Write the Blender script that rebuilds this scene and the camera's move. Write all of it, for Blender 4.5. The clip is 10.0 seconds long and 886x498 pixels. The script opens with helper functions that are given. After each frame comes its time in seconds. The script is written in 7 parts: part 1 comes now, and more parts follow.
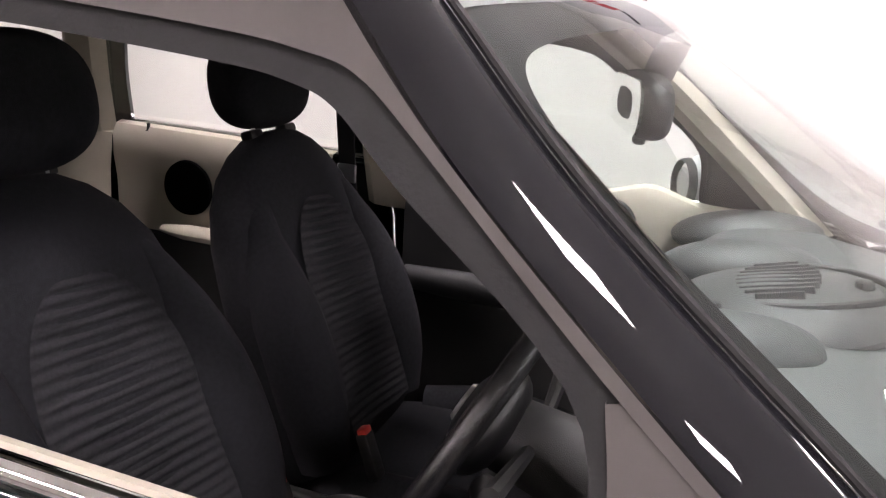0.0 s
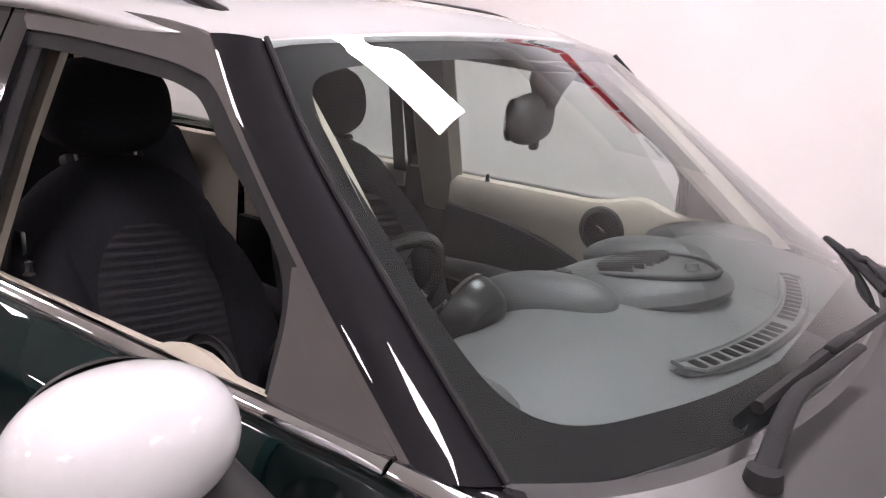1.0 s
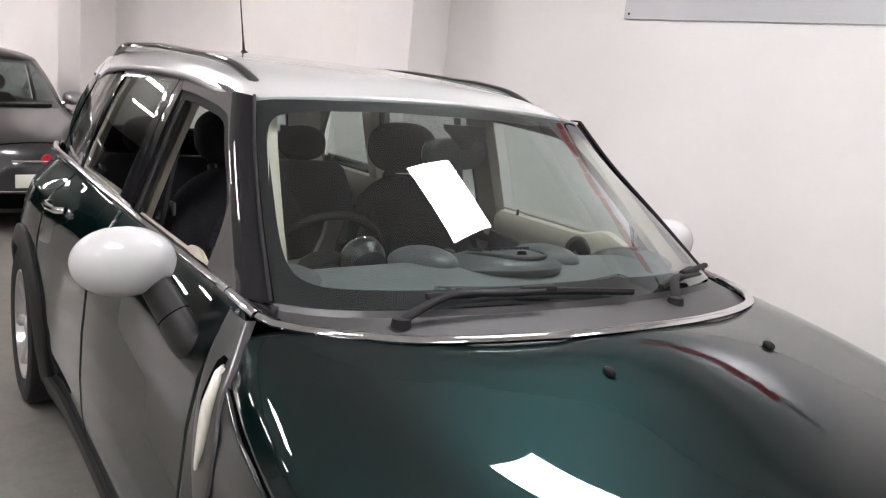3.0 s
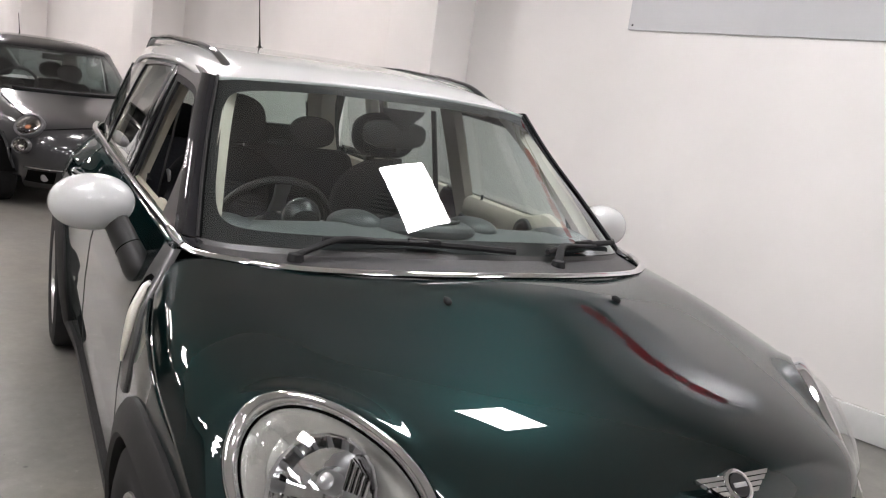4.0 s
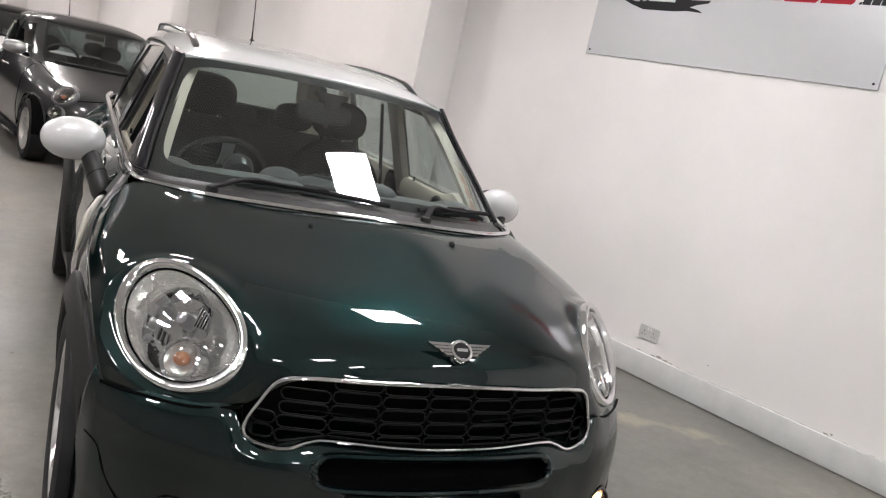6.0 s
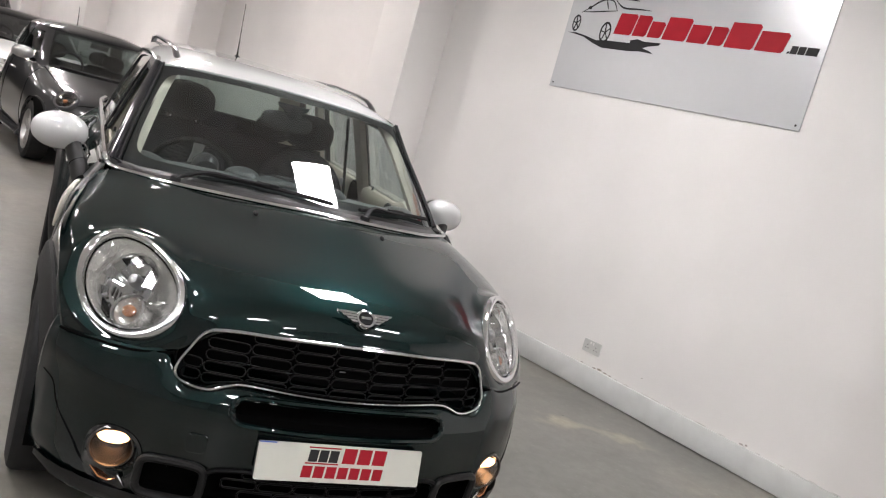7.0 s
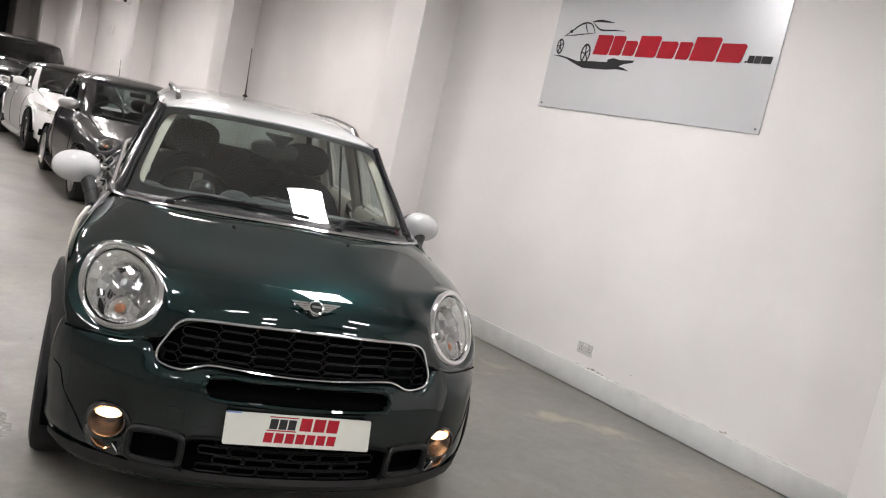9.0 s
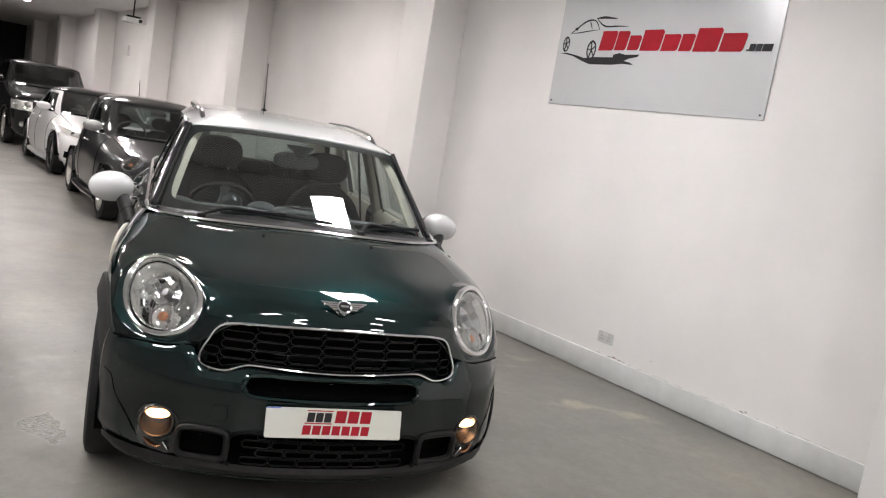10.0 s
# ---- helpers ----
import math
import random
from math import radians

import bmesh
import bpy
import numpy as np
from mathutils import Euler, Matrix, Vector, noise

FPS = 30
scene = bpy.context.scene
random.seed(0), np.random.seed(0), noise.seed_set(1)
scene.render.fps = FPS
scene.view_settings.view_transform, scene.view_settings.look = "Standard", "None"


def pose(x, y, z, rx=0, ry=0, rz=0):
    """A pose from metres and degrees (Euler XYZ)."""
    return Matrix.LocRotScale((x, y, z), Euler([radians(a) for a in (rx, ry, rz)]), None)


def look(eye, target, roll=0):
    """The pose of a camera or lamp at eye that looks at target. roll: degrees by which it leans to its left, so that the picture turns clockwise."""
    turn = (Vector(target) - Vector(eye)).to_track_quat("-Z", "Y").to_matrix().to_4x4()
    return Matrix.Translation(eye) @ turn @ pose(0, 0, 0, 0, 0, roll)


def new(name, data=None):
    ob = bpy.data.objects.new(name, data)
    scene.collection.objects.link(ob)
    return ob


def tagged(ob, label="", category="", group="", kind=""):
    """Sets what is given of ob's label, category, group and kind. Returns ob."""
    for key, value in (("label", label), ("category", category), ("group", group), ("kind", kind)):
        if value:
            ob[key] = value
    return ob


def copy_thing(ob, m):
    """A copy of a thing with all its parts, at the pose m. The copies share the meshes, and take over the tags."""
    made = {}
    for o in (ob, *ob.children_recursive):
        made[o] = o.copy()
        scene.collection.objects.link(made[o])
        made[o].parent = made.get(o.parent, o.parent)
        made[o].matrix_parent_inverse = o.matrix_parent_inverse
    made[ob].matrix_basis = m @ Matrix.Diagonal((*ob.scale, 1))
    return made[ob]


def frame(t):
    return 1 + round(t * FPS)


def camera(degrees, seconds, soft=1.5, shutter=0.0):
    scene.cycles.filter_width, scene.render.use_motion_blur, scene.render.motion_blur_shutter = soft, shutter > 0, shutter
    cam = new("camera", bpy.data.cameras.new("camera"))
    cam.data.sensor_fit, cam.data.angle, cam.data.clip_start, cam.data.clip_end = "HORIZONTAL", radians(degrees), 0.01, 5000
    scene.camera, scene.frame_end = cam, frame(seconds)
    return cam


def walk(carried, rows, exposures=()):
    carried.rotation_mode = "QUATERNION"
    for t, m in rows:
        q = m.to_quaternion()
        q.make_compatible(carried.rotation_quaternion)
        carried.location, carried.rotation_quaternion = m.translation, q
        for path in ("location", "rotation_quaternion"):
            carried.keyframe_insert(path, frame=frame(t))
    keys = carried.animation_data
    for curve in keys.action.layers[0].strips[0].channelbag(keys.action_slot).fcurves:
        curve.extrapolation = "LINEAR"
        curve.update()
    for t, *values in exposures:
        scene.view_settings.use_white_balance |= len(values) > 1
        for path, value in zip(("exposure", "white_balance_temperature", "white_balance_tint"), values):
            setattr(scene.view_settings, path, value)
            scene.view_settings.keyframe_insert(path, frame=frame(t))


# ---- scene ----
cam = camera(58.6, 10.0, soft=1.2)
PATH = [
    (0, (-1.133, 0.710, 1.436), (0.603, 1.321, 0.888), 3.9),
    (0.5, (-1.259, 0.431, 1.463), (0.379, 1.295, 0.934), 3.8),
    (1, (-1.276, 0.139, 1.469), (0.264, 1.185, 0.965), 4.0),
    (1.5, (-1.352, -0.163, 1.489), (0.079, 1.047, 1.028), 4.2),
    (2, (-1.357, -0.417, 1.516), (-0.038, 0.925, 1.089), 4.6),
    (3.5, (-1.18, -1.271, 1.497), (-0.183, 0.351, 1.127), 6.6),
    (4, (-1.093, -1.515, 1.486), (-0.154, 0.141, 1.114), 7.7),
    (4.5, (-1.094, -1.739, 1.484), (-0.195, -0.064, 1.099), 8.6),
    (5, (-1.047, -1.946, 1.479), (-0.18, -0.251, 1.1), 9.5),
    (5.5, (-0.974, -2.126, 1.481), (-0.114, -0.428, 1.108), 10.8),
    (6.8, (-0.886, -2.689, 1.499), (-0.022, -0.977, 1.204), 15.2),
    (7, (-0.861, -2.786, 1.499), (-0.003, -1.069, 1.216), 15.6),
    (7.5, (-0.824, -2.979, 1.512), (0.014, -1.249, 1.245), 16.1),
    (8, (-0.784, -3.119, 1.533), (0.021, -1.373, 1.276), 15.7),
    (8.5, (-0.683, -3.208, 1.522), (0.082, -1.442, 1.273), 14.3),
    (9, (-0.657, -3.319, 1.544), (0.072, -1.538, 1.298), 12.5),
    (9.5, (-0.692, -3.43, 1.545), (0.009, -1.637, 1.298), 10.8),
    (10, (-0.711, -3.485, 1.557), (-0.029, -1.687, 1.303), 9.4),
]
walk(cam, [(t, look(eye, target, roll)) for t, eye, target, roll in PATH], [(0.0, 1.02, 6700, 20), (0.5, 0.67, 6650, 24), (1.0, 0.32, 6550, 24), (1.5, 0.10, 6400, 17), (2.0, 0.10, 6350, 14), (3.5, 0.06, 6400, 11), (5.0, 0.0, 6450, 10), (10.0, 0.0, 6450, 9)])

# ---- the hall's own axes: U across (towards the sign wall), V along it ----
HALL = radians(16.0)
CEIL = 3.3
GROUND = 0.05


def hall(u, v, z=0.0):
    """A point of the hall in the world's axes."""
    return Vector((u * math.cos(HALL) - v * math.sin(HALL), u * math.sin(HALL) + v * math.cos(HALL), z))


def hall_pose(u, v, z=0.0, turn=0.0):
    p = hall(u, v, z)
    return pose(p.x, p.y, p.z, 0, 0, 16.0 + turn)


# ---- world and light ----
world = bpy.data.worlds.new("world")
scene.world = world
world.use_nodes = True
world.node_tree.nodes["Background"].inputs["Color"].default_value = (0.5, 0.5, 0.52, 1)
world.node_tree.nodes["Background"].inputs["Strength"].default_value = 0.02
scene.view_settings.exposure = 0.0

# ---- materials ----


def material(name, color, rough=0.5, metal=0.0, vary=0.0, scale=8.0, bump=0.0, bump_scale=60.0, coat=0.0, coat_rough=0.03,
             spec=0.5, rough_vary=0.0, stretch=(1, 1, 1), second=None):
    """A Principled surface with its colour and roughness varied at two scales, and a fine relief."""
    m = bpy.data.materials.new(name)
    m.use_nodes = True
    nt = m.node_tree
    b = nt.nodes["Principled BSDF"]
    b.inputs["Base Color"].default_value = (*color, 1)
    b.inputs["Roughness"].default_value = rough
    b.inputs["Metallic"].default_value = metal
    b.inputs["Coat Weight"].default_value = coat
    b.inputs["Coat Roughness"].default_value = coat_rough
    b.inputs["Specular IOR Level"].default_value = spec
    if vary or bump or rough_vary:
        co = nt.nodes.new("ShaderNodeTexCoord")
        mp = nt.nodes.new("ShaderNodeMapping")
        mp.inputs["Scale"].default_value = stretch
        nt.links.new(co.outputs["Object"], mp.inputs["Vector"])
        n1 = nt.nodes.new("ShaderNodeTexNoise")
        n1.inputs["Scale"].default_value = scale
        n1.inputs["Detail"].default_value = 5
        n2 = nt.nodes.new("ShaderNodeTexNoise")
        n2.inputs["Scale"].default_value = bump_scale
        n2.inputs["Detail"].default_value = 3
        for n in (n1, n2):
            nt.links.new(mp.outputs["Vector"], n.inputs["Vector"])
        if vary:
            other = second or tuple(c * (1 - vary) for c in color)
            ramp = nt.nodes.new("ShaderNodeValToRGB")
            ramp.color_ramp.elements[0].position, ramp.color_ramp.elements[1].position = 0.35, 0.7
            ramp.color_ramp.elements[0].color = (*other, 1)
            ramp.color_ramp.elements[1].color = (*color, 1)
            nt.links.new(n1.outputs["Fac"], ramp.inputs["Fac"])
            nt.links.new(ramp.outputs["Color"], b.inputs["Base Color"])
        if rough_vary:
            mr = nt.nodes.new("ShaderNodeMapRange")
            mr.inputs["From Min"].default_value, mr.inputs["From Max"].default_value = 0.3, 0.7
            mr.inputs["To Min"].default_value, mr.inputs["To Max"].default_value = max(0.0, rough - rough_vary), min(1.0, rough + rough_vary)
            nt.links.new(n1.outputs["Fac"], mr.inputs["Value"])
            nt.links.new(mr.outputs["Result"], b.inputs["Roughness"])
        if bump:
            bp = nt.nodes.new("ShaderNodeBump")
            bp.inputs["Strength"].default_value = bump
            bp.inputs["Distance"].default_value = 0.002
            nt.links.new(n2.outputs["Fac"], bp.inputs["Height"])
            nt.links.new(bp.outputs["Normal"], b.inputs["Normal"])
    return m


def glowing(name, color, strength):
    m = bpy.data.materials.new(name)
    m.use_nodes = True
    b = m.node_tree.nodes["Principled BSDF"]
    b.inputs["Base Color"].default_value = (*color, 1)
    b.inputs["Emission Color"].default_value = (*color, 1)
    b.inputs["Emission Strength"].default_value = strength
    return m


def glassy(name, tint, reflect=1.0, ior=1.5):
    """Thin clear sheet: sees straight through with a tint, and mirrors more at a slant."""
    m = bpy.data.materials.new(name)
    m.use_nodes = True
    nt = m.node_tree
    nt.nodes.clear()
    out = nt.nodes.new("ShaderNodeOutputMaterial")
    tr = nt.nodes.new("ShaderNodeBsdfTransparent")
    tr.inputs["Color"].default_value = (*tint, 1)
    gl = nt.nodes.new("ShaderNodeBsdfGlossy")
    gl.inputs["Roughness"].default_value = 0.0
    gl.inputs["Color"].default_value = (reflect, reflect, reflect, 1)
    f0 = 2 * ((ior - 1) / (ior + 1)) ** 2
    lw = nt.nodes.new("ShaderNodeLayerWeight")
    lw.inputs["Blend"].default_value = 0.5
    pw = nt.nodes.new("ShaderNodeMath")
    pw.operation = "POWER"
    pw.inputs[1].default_value = 3.5
    fr = nt.nodes.new("ShaderNodeMath")
    fr.operation = "MULTIPLY_ADD"
    fr.inputs[1].default_value, fr.inputs[2].default_value = 0.95 - f0, f0
    mix = nt.nodes.new("ShaderNodeMixShader")
    nt.links.new(lw.outputs["Facing"], pw.inputs[0])
    nt.links.new(pw.outputs["Value"], fr.inputs[0])
    nt.links.new(fr.outputs["Value"], mix.inputs["Fac"])
    nt.links.new(tr.outputs["BSDF"], mix.inputs[1])
    nt.links.new(gl.outputs["BSDF"], mix.inputs[2])
    nt.links.new(mix.outputs["Shader"], out.inputs["Surface"])
    return m


PAINT_GREEN = material("green_metallic_paint", (0.0054, 0.0136, 0.0139), 0.43, 1.0, coat=1.0, coat_rough=0.004)
PAINT_GREEN.node_tree.nodes["Principled BSDF"].inputs["Specular Tint"].default_value = (0.34, 0.42, 0.42, 1)
PAINT_GREEN.node_tree.nodes["Principled BSDF"].inputs["Coat IOR"].default_value = 1.57
PAINT_WHITE = material("white_paint", (0.52, 0.525, 0.525), 0.3, 0.0, coat=1.0, coat_rough=0.01)
BLACK_GLOSS = material("black_gloss", (0.010, 0.010, 0.012), 0.12, 0.0, coat=1.0, coat_rough=0.02)
PILLAR_BLACK = material("pillar_black", (0.007, 0.007, 0.009), 0.5, coat=0.8, coat_rough=0.02, spec=0.05)
FRIT = material("black_ceramic_border", (0.008, 0.008, 0.009), 0.6, spec=0.15)
SCUTTLE = material("black_scuttle_plastic", (0.024, 0.0235, 0.024), 0.44, vary=0.2, scale=30, bump=0.2, bump_scale=700, spec=0.9)
# grey for the unseen walls, chosen to keep reflections in the paint dark
GREY_WALL = material("unseen_wall_grey", (0.30, 0.295, 0.29), 0.7, vary=0.06, scale=1.2, bump=0.2, bump_scale=100)
PLASTIC = material("grey_black_plastic", (0.015, 0.0148, 0.0148), 0.55, 0.0, vary=0.2, scale=30, bump=0.3, bump_scale=500, spec=0.3)
STALK_GREY = material("smooth_dark_grey_plastic", (0.024, 0.0235, 0.0235), 0.48, 0.0, vary=0.15, scale=25, spec=0.3)
TRIM_GREY = material("satin_grey_trim", (0.066, 0.060, 0.058), 0.5, 0.0, vary=0.1, scale=20, spec=0.25)
RUBBER = material("rubber", (0.016, 0.016, 0.017), 0.7, 0.0, vary=0.3, scale=20, bump=0.2, bump_scale=200, spec=0.25)
CHROME = material("chrome", (0.82, 0.82, 0.83), 0.06, 1.0)
SATIN_METAL = material("satin_metal", (0.55, 0.55, 0.56), 0.28, 1.0, vary=0.1, scale=20)
ALLOY = material("alloy_wheel_silver", (0.50, 0.49, 0.48), 0.3, 0.9, coat=0.6, vary=0.1, scale=15)
# shade inside openings is put into this near-black; joints and black fittings share it
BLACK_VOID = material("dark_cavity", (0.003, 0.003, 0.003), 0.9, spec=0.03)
GRILLE_BLACK = material("grille_black", (0.004, 0.004, 0.0045), 0.42, spec=0.12)
DUCT_BLACK = material("satin_duct_black", (0.012, 0.012, 0.0125), 0.45, spec=0.25)
SCUTTLE_GREY = material("satin_dark_grey_panel", (0.046, 0.045, 0.044), 0.42, 0.0, coat=0.3, vary=0.1, scale=20)
REPEATER = material("cream_white_lens", (0.62, 0.60, 0.52), 0.30, 0.1, coat=1.0)
LAMP_RIM = material("grey_lamp_rim", (0.16, 0.16, 0.17), 0.42, 0.8)
LAMP_BOWL = material("lamp_bowl_chrome", (0.13, 0.12, 0.115), 0.24, 1.0)
CLOTH = material("black_seat_cloth", (0.0175, 0.018, 0.0218), 0.9, 0.0, vary=0.3, scale=120, bump=0.5, bump_scale=900, spec=0.2)
CLOTH_RIB = material("ribbed_grey_seat_cloth", (0.028, 0.028, 0.032), 0.95, 0.0, vary=0.25, scale=200, bump=0.5, bump_scale=900, spec=0.2)
CREAM = material("cream_trim", (0.54, 0.495, 0.41), 0.55, 0.0, vary=0.06, scale=6, bump=0.25, bump_scale=700)
HEADLINER = material("pale_headlining", (0.36, 0.345, 0.31), 0.95, 0.0, vary=0.08, scale=20, bump=0.3, bump_scale=600)
# windscreen haze is put into DASH; DASH_POD is a darker copy without it
DASH = material("hazed_grey_dashboard", (0.120, 0.130, 0.130), 0.42, 0.0, vary=0.12, scale=10, bump=0.35, bump_scale=800)
DASH_POD = material("unhazed_grey_moulding", (0.070, 0.075, 0.076), 0.40, 0.0, vary=0.12, scale=10, bump=0.35, bump_scale=800)
DASH_DARK = material("black_dashboard", (0.02, 0.02, 0.021), 0.5, 0.0, vary=0.15, scale=10, bump=0.3, bump_scale=800)
POD_BLACK = material("glossy_black_moulding", (0.010, 0.010, 0.011), 0.38, 0.0, vary=0.15, scale=14)
CARPET = material("black_carpet", (0.015, 0.015, 0.016), 1.0, 0.0, vary=0.4, scale=150, bump=0.8, bump_scale=900)
RED_PLASTIC = material("red_plastic", (0.62, 0.05, 0.04), 0.4)
AMBER = material("amber_lens", (0.50, 0.17, 0.055), 0.35, 0.0, vary=0.5, scale=45, bump=0.5, bump_scale=90, coat=0.6)
REFLECTOR = material("lamp_reflector", (0.86, 0.85, 0.82), 0.20, 0.65, bump=0.8, bump_scale=38)
FACETS = material("faceted_lamp_reflector", (0.88, 0.87, 0.84), 0.14, 0.75, bump=0.3, bump_scale=60)
LENS = glassy("clear_lamp_lens", (0.93, 0.94, 0.94), 0.9, 1.45)
WINDSCREEN_GLASS = glassy("windscreen_glass", (0.66, 0.745, 0.725), 1.0, 1.48)
SIDE_GLASS = glassy("side_glass", (0.86, 0.90, 0.87), 1.0, 1.5)
REAR_GLASS = glassy("rear_side_glass", (0.70, 0.74, 0.72), 1.0, 1.55)
TAIL_GLASS = glassy("tail_window_glass", (0.50, 0.56, 0.53), 1.0, 1.5)
TINTED_GLASS = glassy("tinted_glass", (0.22, 0.24, 0.24), 1.0, 1.55)
CAR_GLASS = glassy("parked_car_glass", (0.42, 0.48, 0.47), 1.0, 1.5)
MIRROR = material("mirror_glass", (0.85, 0.85, 0.85), 0.02, 1.0)
LAMP_WARM = glowing("warm_fog_bulb", (1.0, 0.54, 0.26), 8.0)
SIGN_SILVER = material("satin_silver_panel", (0.55, 0.555, 0.57), 0.30, 0.25, vary=0.015, scale=6)
SIGN_RED = material("sign_red", (0.38, 0.014, 0.026), 0.55, vary=0.1, scale=10, spec=0.15)
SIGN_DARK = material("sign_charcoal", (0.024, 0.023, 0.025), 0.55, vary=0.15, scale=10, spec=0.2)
PLATE_WHITE = material("plate_white", (0.64, 0.64, 0.58), 0.3, coat=0.5, vary=0.03, scale=10)
SOCKET_GREY = material("socket_off_white", (0.54, 0.535, 0.52), 0.35)
SOCKET_WHITE = material("socket_white", (0.78, 0.77, 0.74), 0.35)
WALL = material("white_wall_paint", (0.84, 0.815, 0.80), 0.55, 0.0, vary=0.075, scale=1.3, bump=0.25, bump_scale=120, rough_vary=0.08)
SKIRT = material("white_gloss_skirting", (0.66, 0.665, 0.655), 0.36, 0.0, vary=0.10, scale=9, bump=0.1, bump_scale=60)
WALL_U = 2.82
BACK_V, FAR_V, LEFT_U = -9.0, 30.0, -7.5


def floor_paint():
    """Worn grey floor paint: soft clouds, fine grain, pale scuffs and small dark spots."""
    m = material("grey_painted_concrete", (0.168, 0.162, 0.152), 0.37, spec=0.42)
    nt = m.node_tree
    b = nt.nodes["Principled BSDF"]
    co = nt.nodes.new("ShaderNodeTexCoord")

    def noise(scale, detail, rough=0.5, stretch=None):
        n = nt.nodes.new("ShaderNodeTexNoise")
        n.inputs["Scale"].default_value, n.inputs["Detail"].default_value, n.inputs["Roughness"].default_value = scale, detail, rough
        if stretch:
            mp = nt.nodes.new("ShaderNodeMapping")
            mp.inputs["Scale"].default_value = stretch
            nt.links.new(co.outputs["Object"], mp.inputs["Vector"])
            nt.links.new(mp.outputs["Vector"], n.inputs["Vector"])
        else:
            nt.links.new(co.outputs["Object"], n.inputs["Vector"])
        return n.outputs["Fac"]

    def ranged(value, a, c, lo, hi):
        r = nt.nodes.new("ShaderNodeMapRange")
        r.interpolation_type = "SMOOTHSTEP"
        for k, v in zip(("From Min", "From Max", "To Min", "To Max"), (a, c, lo, hi)):
            r.inputs[k].default_value = v
        nt.links.new(value, r.inputs["Value"])
        return r.outputs["Result"]

    def times(a, c):
        q = nt.nodes.new("ShaderNodeMath")
        q.operation = "MULTIPLY"
        nt.links.new(a, q.inputs[0])
        nt.links.new(c, q.inputs[1])
        return q.outputs["Value"]

    def mixed(fac, a, c):
        q = nt.nodes.new("ShaderNodeMix")
        q.data_type = "RGBA"
        for sock, val in ((q.inputs[6], a), (q.inputs[7], c)):
            if isinstance(val, tuple):
                sock.default_value = (*val, 1)
            else:
                nt.links.new(val, sock)
        nt.links.new(fac, q.inputs[0])
        return q.outputs[2]

    tone = times(ranged(noise(0.55, 2), 0.2, 0.8, 0.84, 1.14), ranged(noise(14, 8, 0.7), 0.25, 0.75, 0.88, 1.12))
    tone = times(tone, ranged(noise(42, 2), 0.66, 0.74, 1.0, 1.22))
    tone = times(tone, ranged(noise(1.3, 6, 0.6, (1, 0.5, 1)), 0.30, 0.78, 0.90, 1.12))
    tone = times(tone, ranged(noise(30, 3, 0.5), 0.74, 0.79, 1.0, 0.5))
    spots = nt.nodes.new("ShaderNodeTexVoronoi")
    spots.inputs["Scale"].default_value, spots.inputs["Randomness"].default_value = 2.6, 1.0
    nt.links.new(co.outputs["Object"], spots.inputs["Vector"])
    tone = times(tone, ranged(spots.outputs["Distance"], 0.012, 0.034, 0.28, 1.0))
    # dried tan smears where water stood, and worn pale trails
    tan = times(ranged(noise(0.9, 4, 0.55), 0.36, 0.72, 0.0, 0.8), ranged(noise(4, 4, 0.6, (1, 0.4, 1)), 0.30, 0.75, 0.3, 1.0))
    hue = mixed(tan, (0.166, 0.162, 0.149), (0.235, 0.213, 0.172))
    trail = times(ranged(noise(0.7, 4, 0.55, (0.5, 1.6, 1)), 0.40, 0.78, 0.0, 0.5), ranged(noise(4, 5, 0.6), 0.30, 0.75, 0.0, 1.0))
    hue = mixed(trail, hue, (0.27, 0.258, 0.235))
    # stains and patches with a place of their own: (u, v, half sizes, turn) in the hall
    warp = nt.nodes.new("ShaderNodeTexNoise")
    warp.inputs["Scale"].default_value, warp.inputs["Detail"].default_value = 5.0, 6
    nt.links.new(co.outputs["Object"], warp.inputs["Vector"])
    wobble = nt.nodes.new("ShaderNodeVectorMath")
    wobble.operation = "MULTIPLY_ADD"
    wobble.inputs[1].default_value, wobble.inputs[2].default_value = (0.34, 0.34, 0.0), (-0.17, -0.17, 0.0)
    nt.links.new(warp.outputs["Color"], wobble.inputs[0])
    bent = nt.nodes.new("ShaderNodeVectorMath")
    nt.links.new(co.outputs["Object"], bent.inputs[0])
    nt.links.new(wobble.outputs["Vector"], bent.inputs[1])

    def floor_patch(u, v, a, c, turn, soft=0.2):
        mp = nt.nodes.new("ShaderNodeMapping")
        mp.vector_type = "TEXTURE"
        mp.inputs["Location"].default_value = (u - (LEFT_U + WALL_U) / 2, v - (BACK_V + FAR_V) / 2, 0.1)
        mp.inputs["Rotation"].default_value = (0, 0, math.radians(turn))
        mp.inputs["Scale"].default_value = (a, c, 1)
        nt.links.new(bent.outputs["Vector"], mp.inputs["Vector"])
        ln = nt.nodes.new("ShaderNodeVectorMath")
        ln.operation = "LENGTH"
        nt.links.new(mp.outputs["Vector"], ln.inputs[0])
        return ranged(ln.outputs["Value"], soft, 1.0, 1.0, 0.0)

    streaks = ranged(noise(9, 5, 0.6, (1, 0.5, 1)), 0.25, 0.72, 0.25, 1.0)
    for u, v, a, c, turn, k in ((2.10, 0.20, 0.24, 0.13, -25, 0.95), (2.36, -0.02, 0.30, 0.09, -52, 0.75), (2.46, 1.12, 0.16, 0.07, -60, 0.6), (2.20, 0.95, 0.14, 0.06, -40, 0.5)):
        hue = mixed(times(times(floor_patch(u, v, a, c, turn), streaks), ranged(streaks, 0.0, 0.01, k, k)), hue, (0.36, 0.315, 0.245))
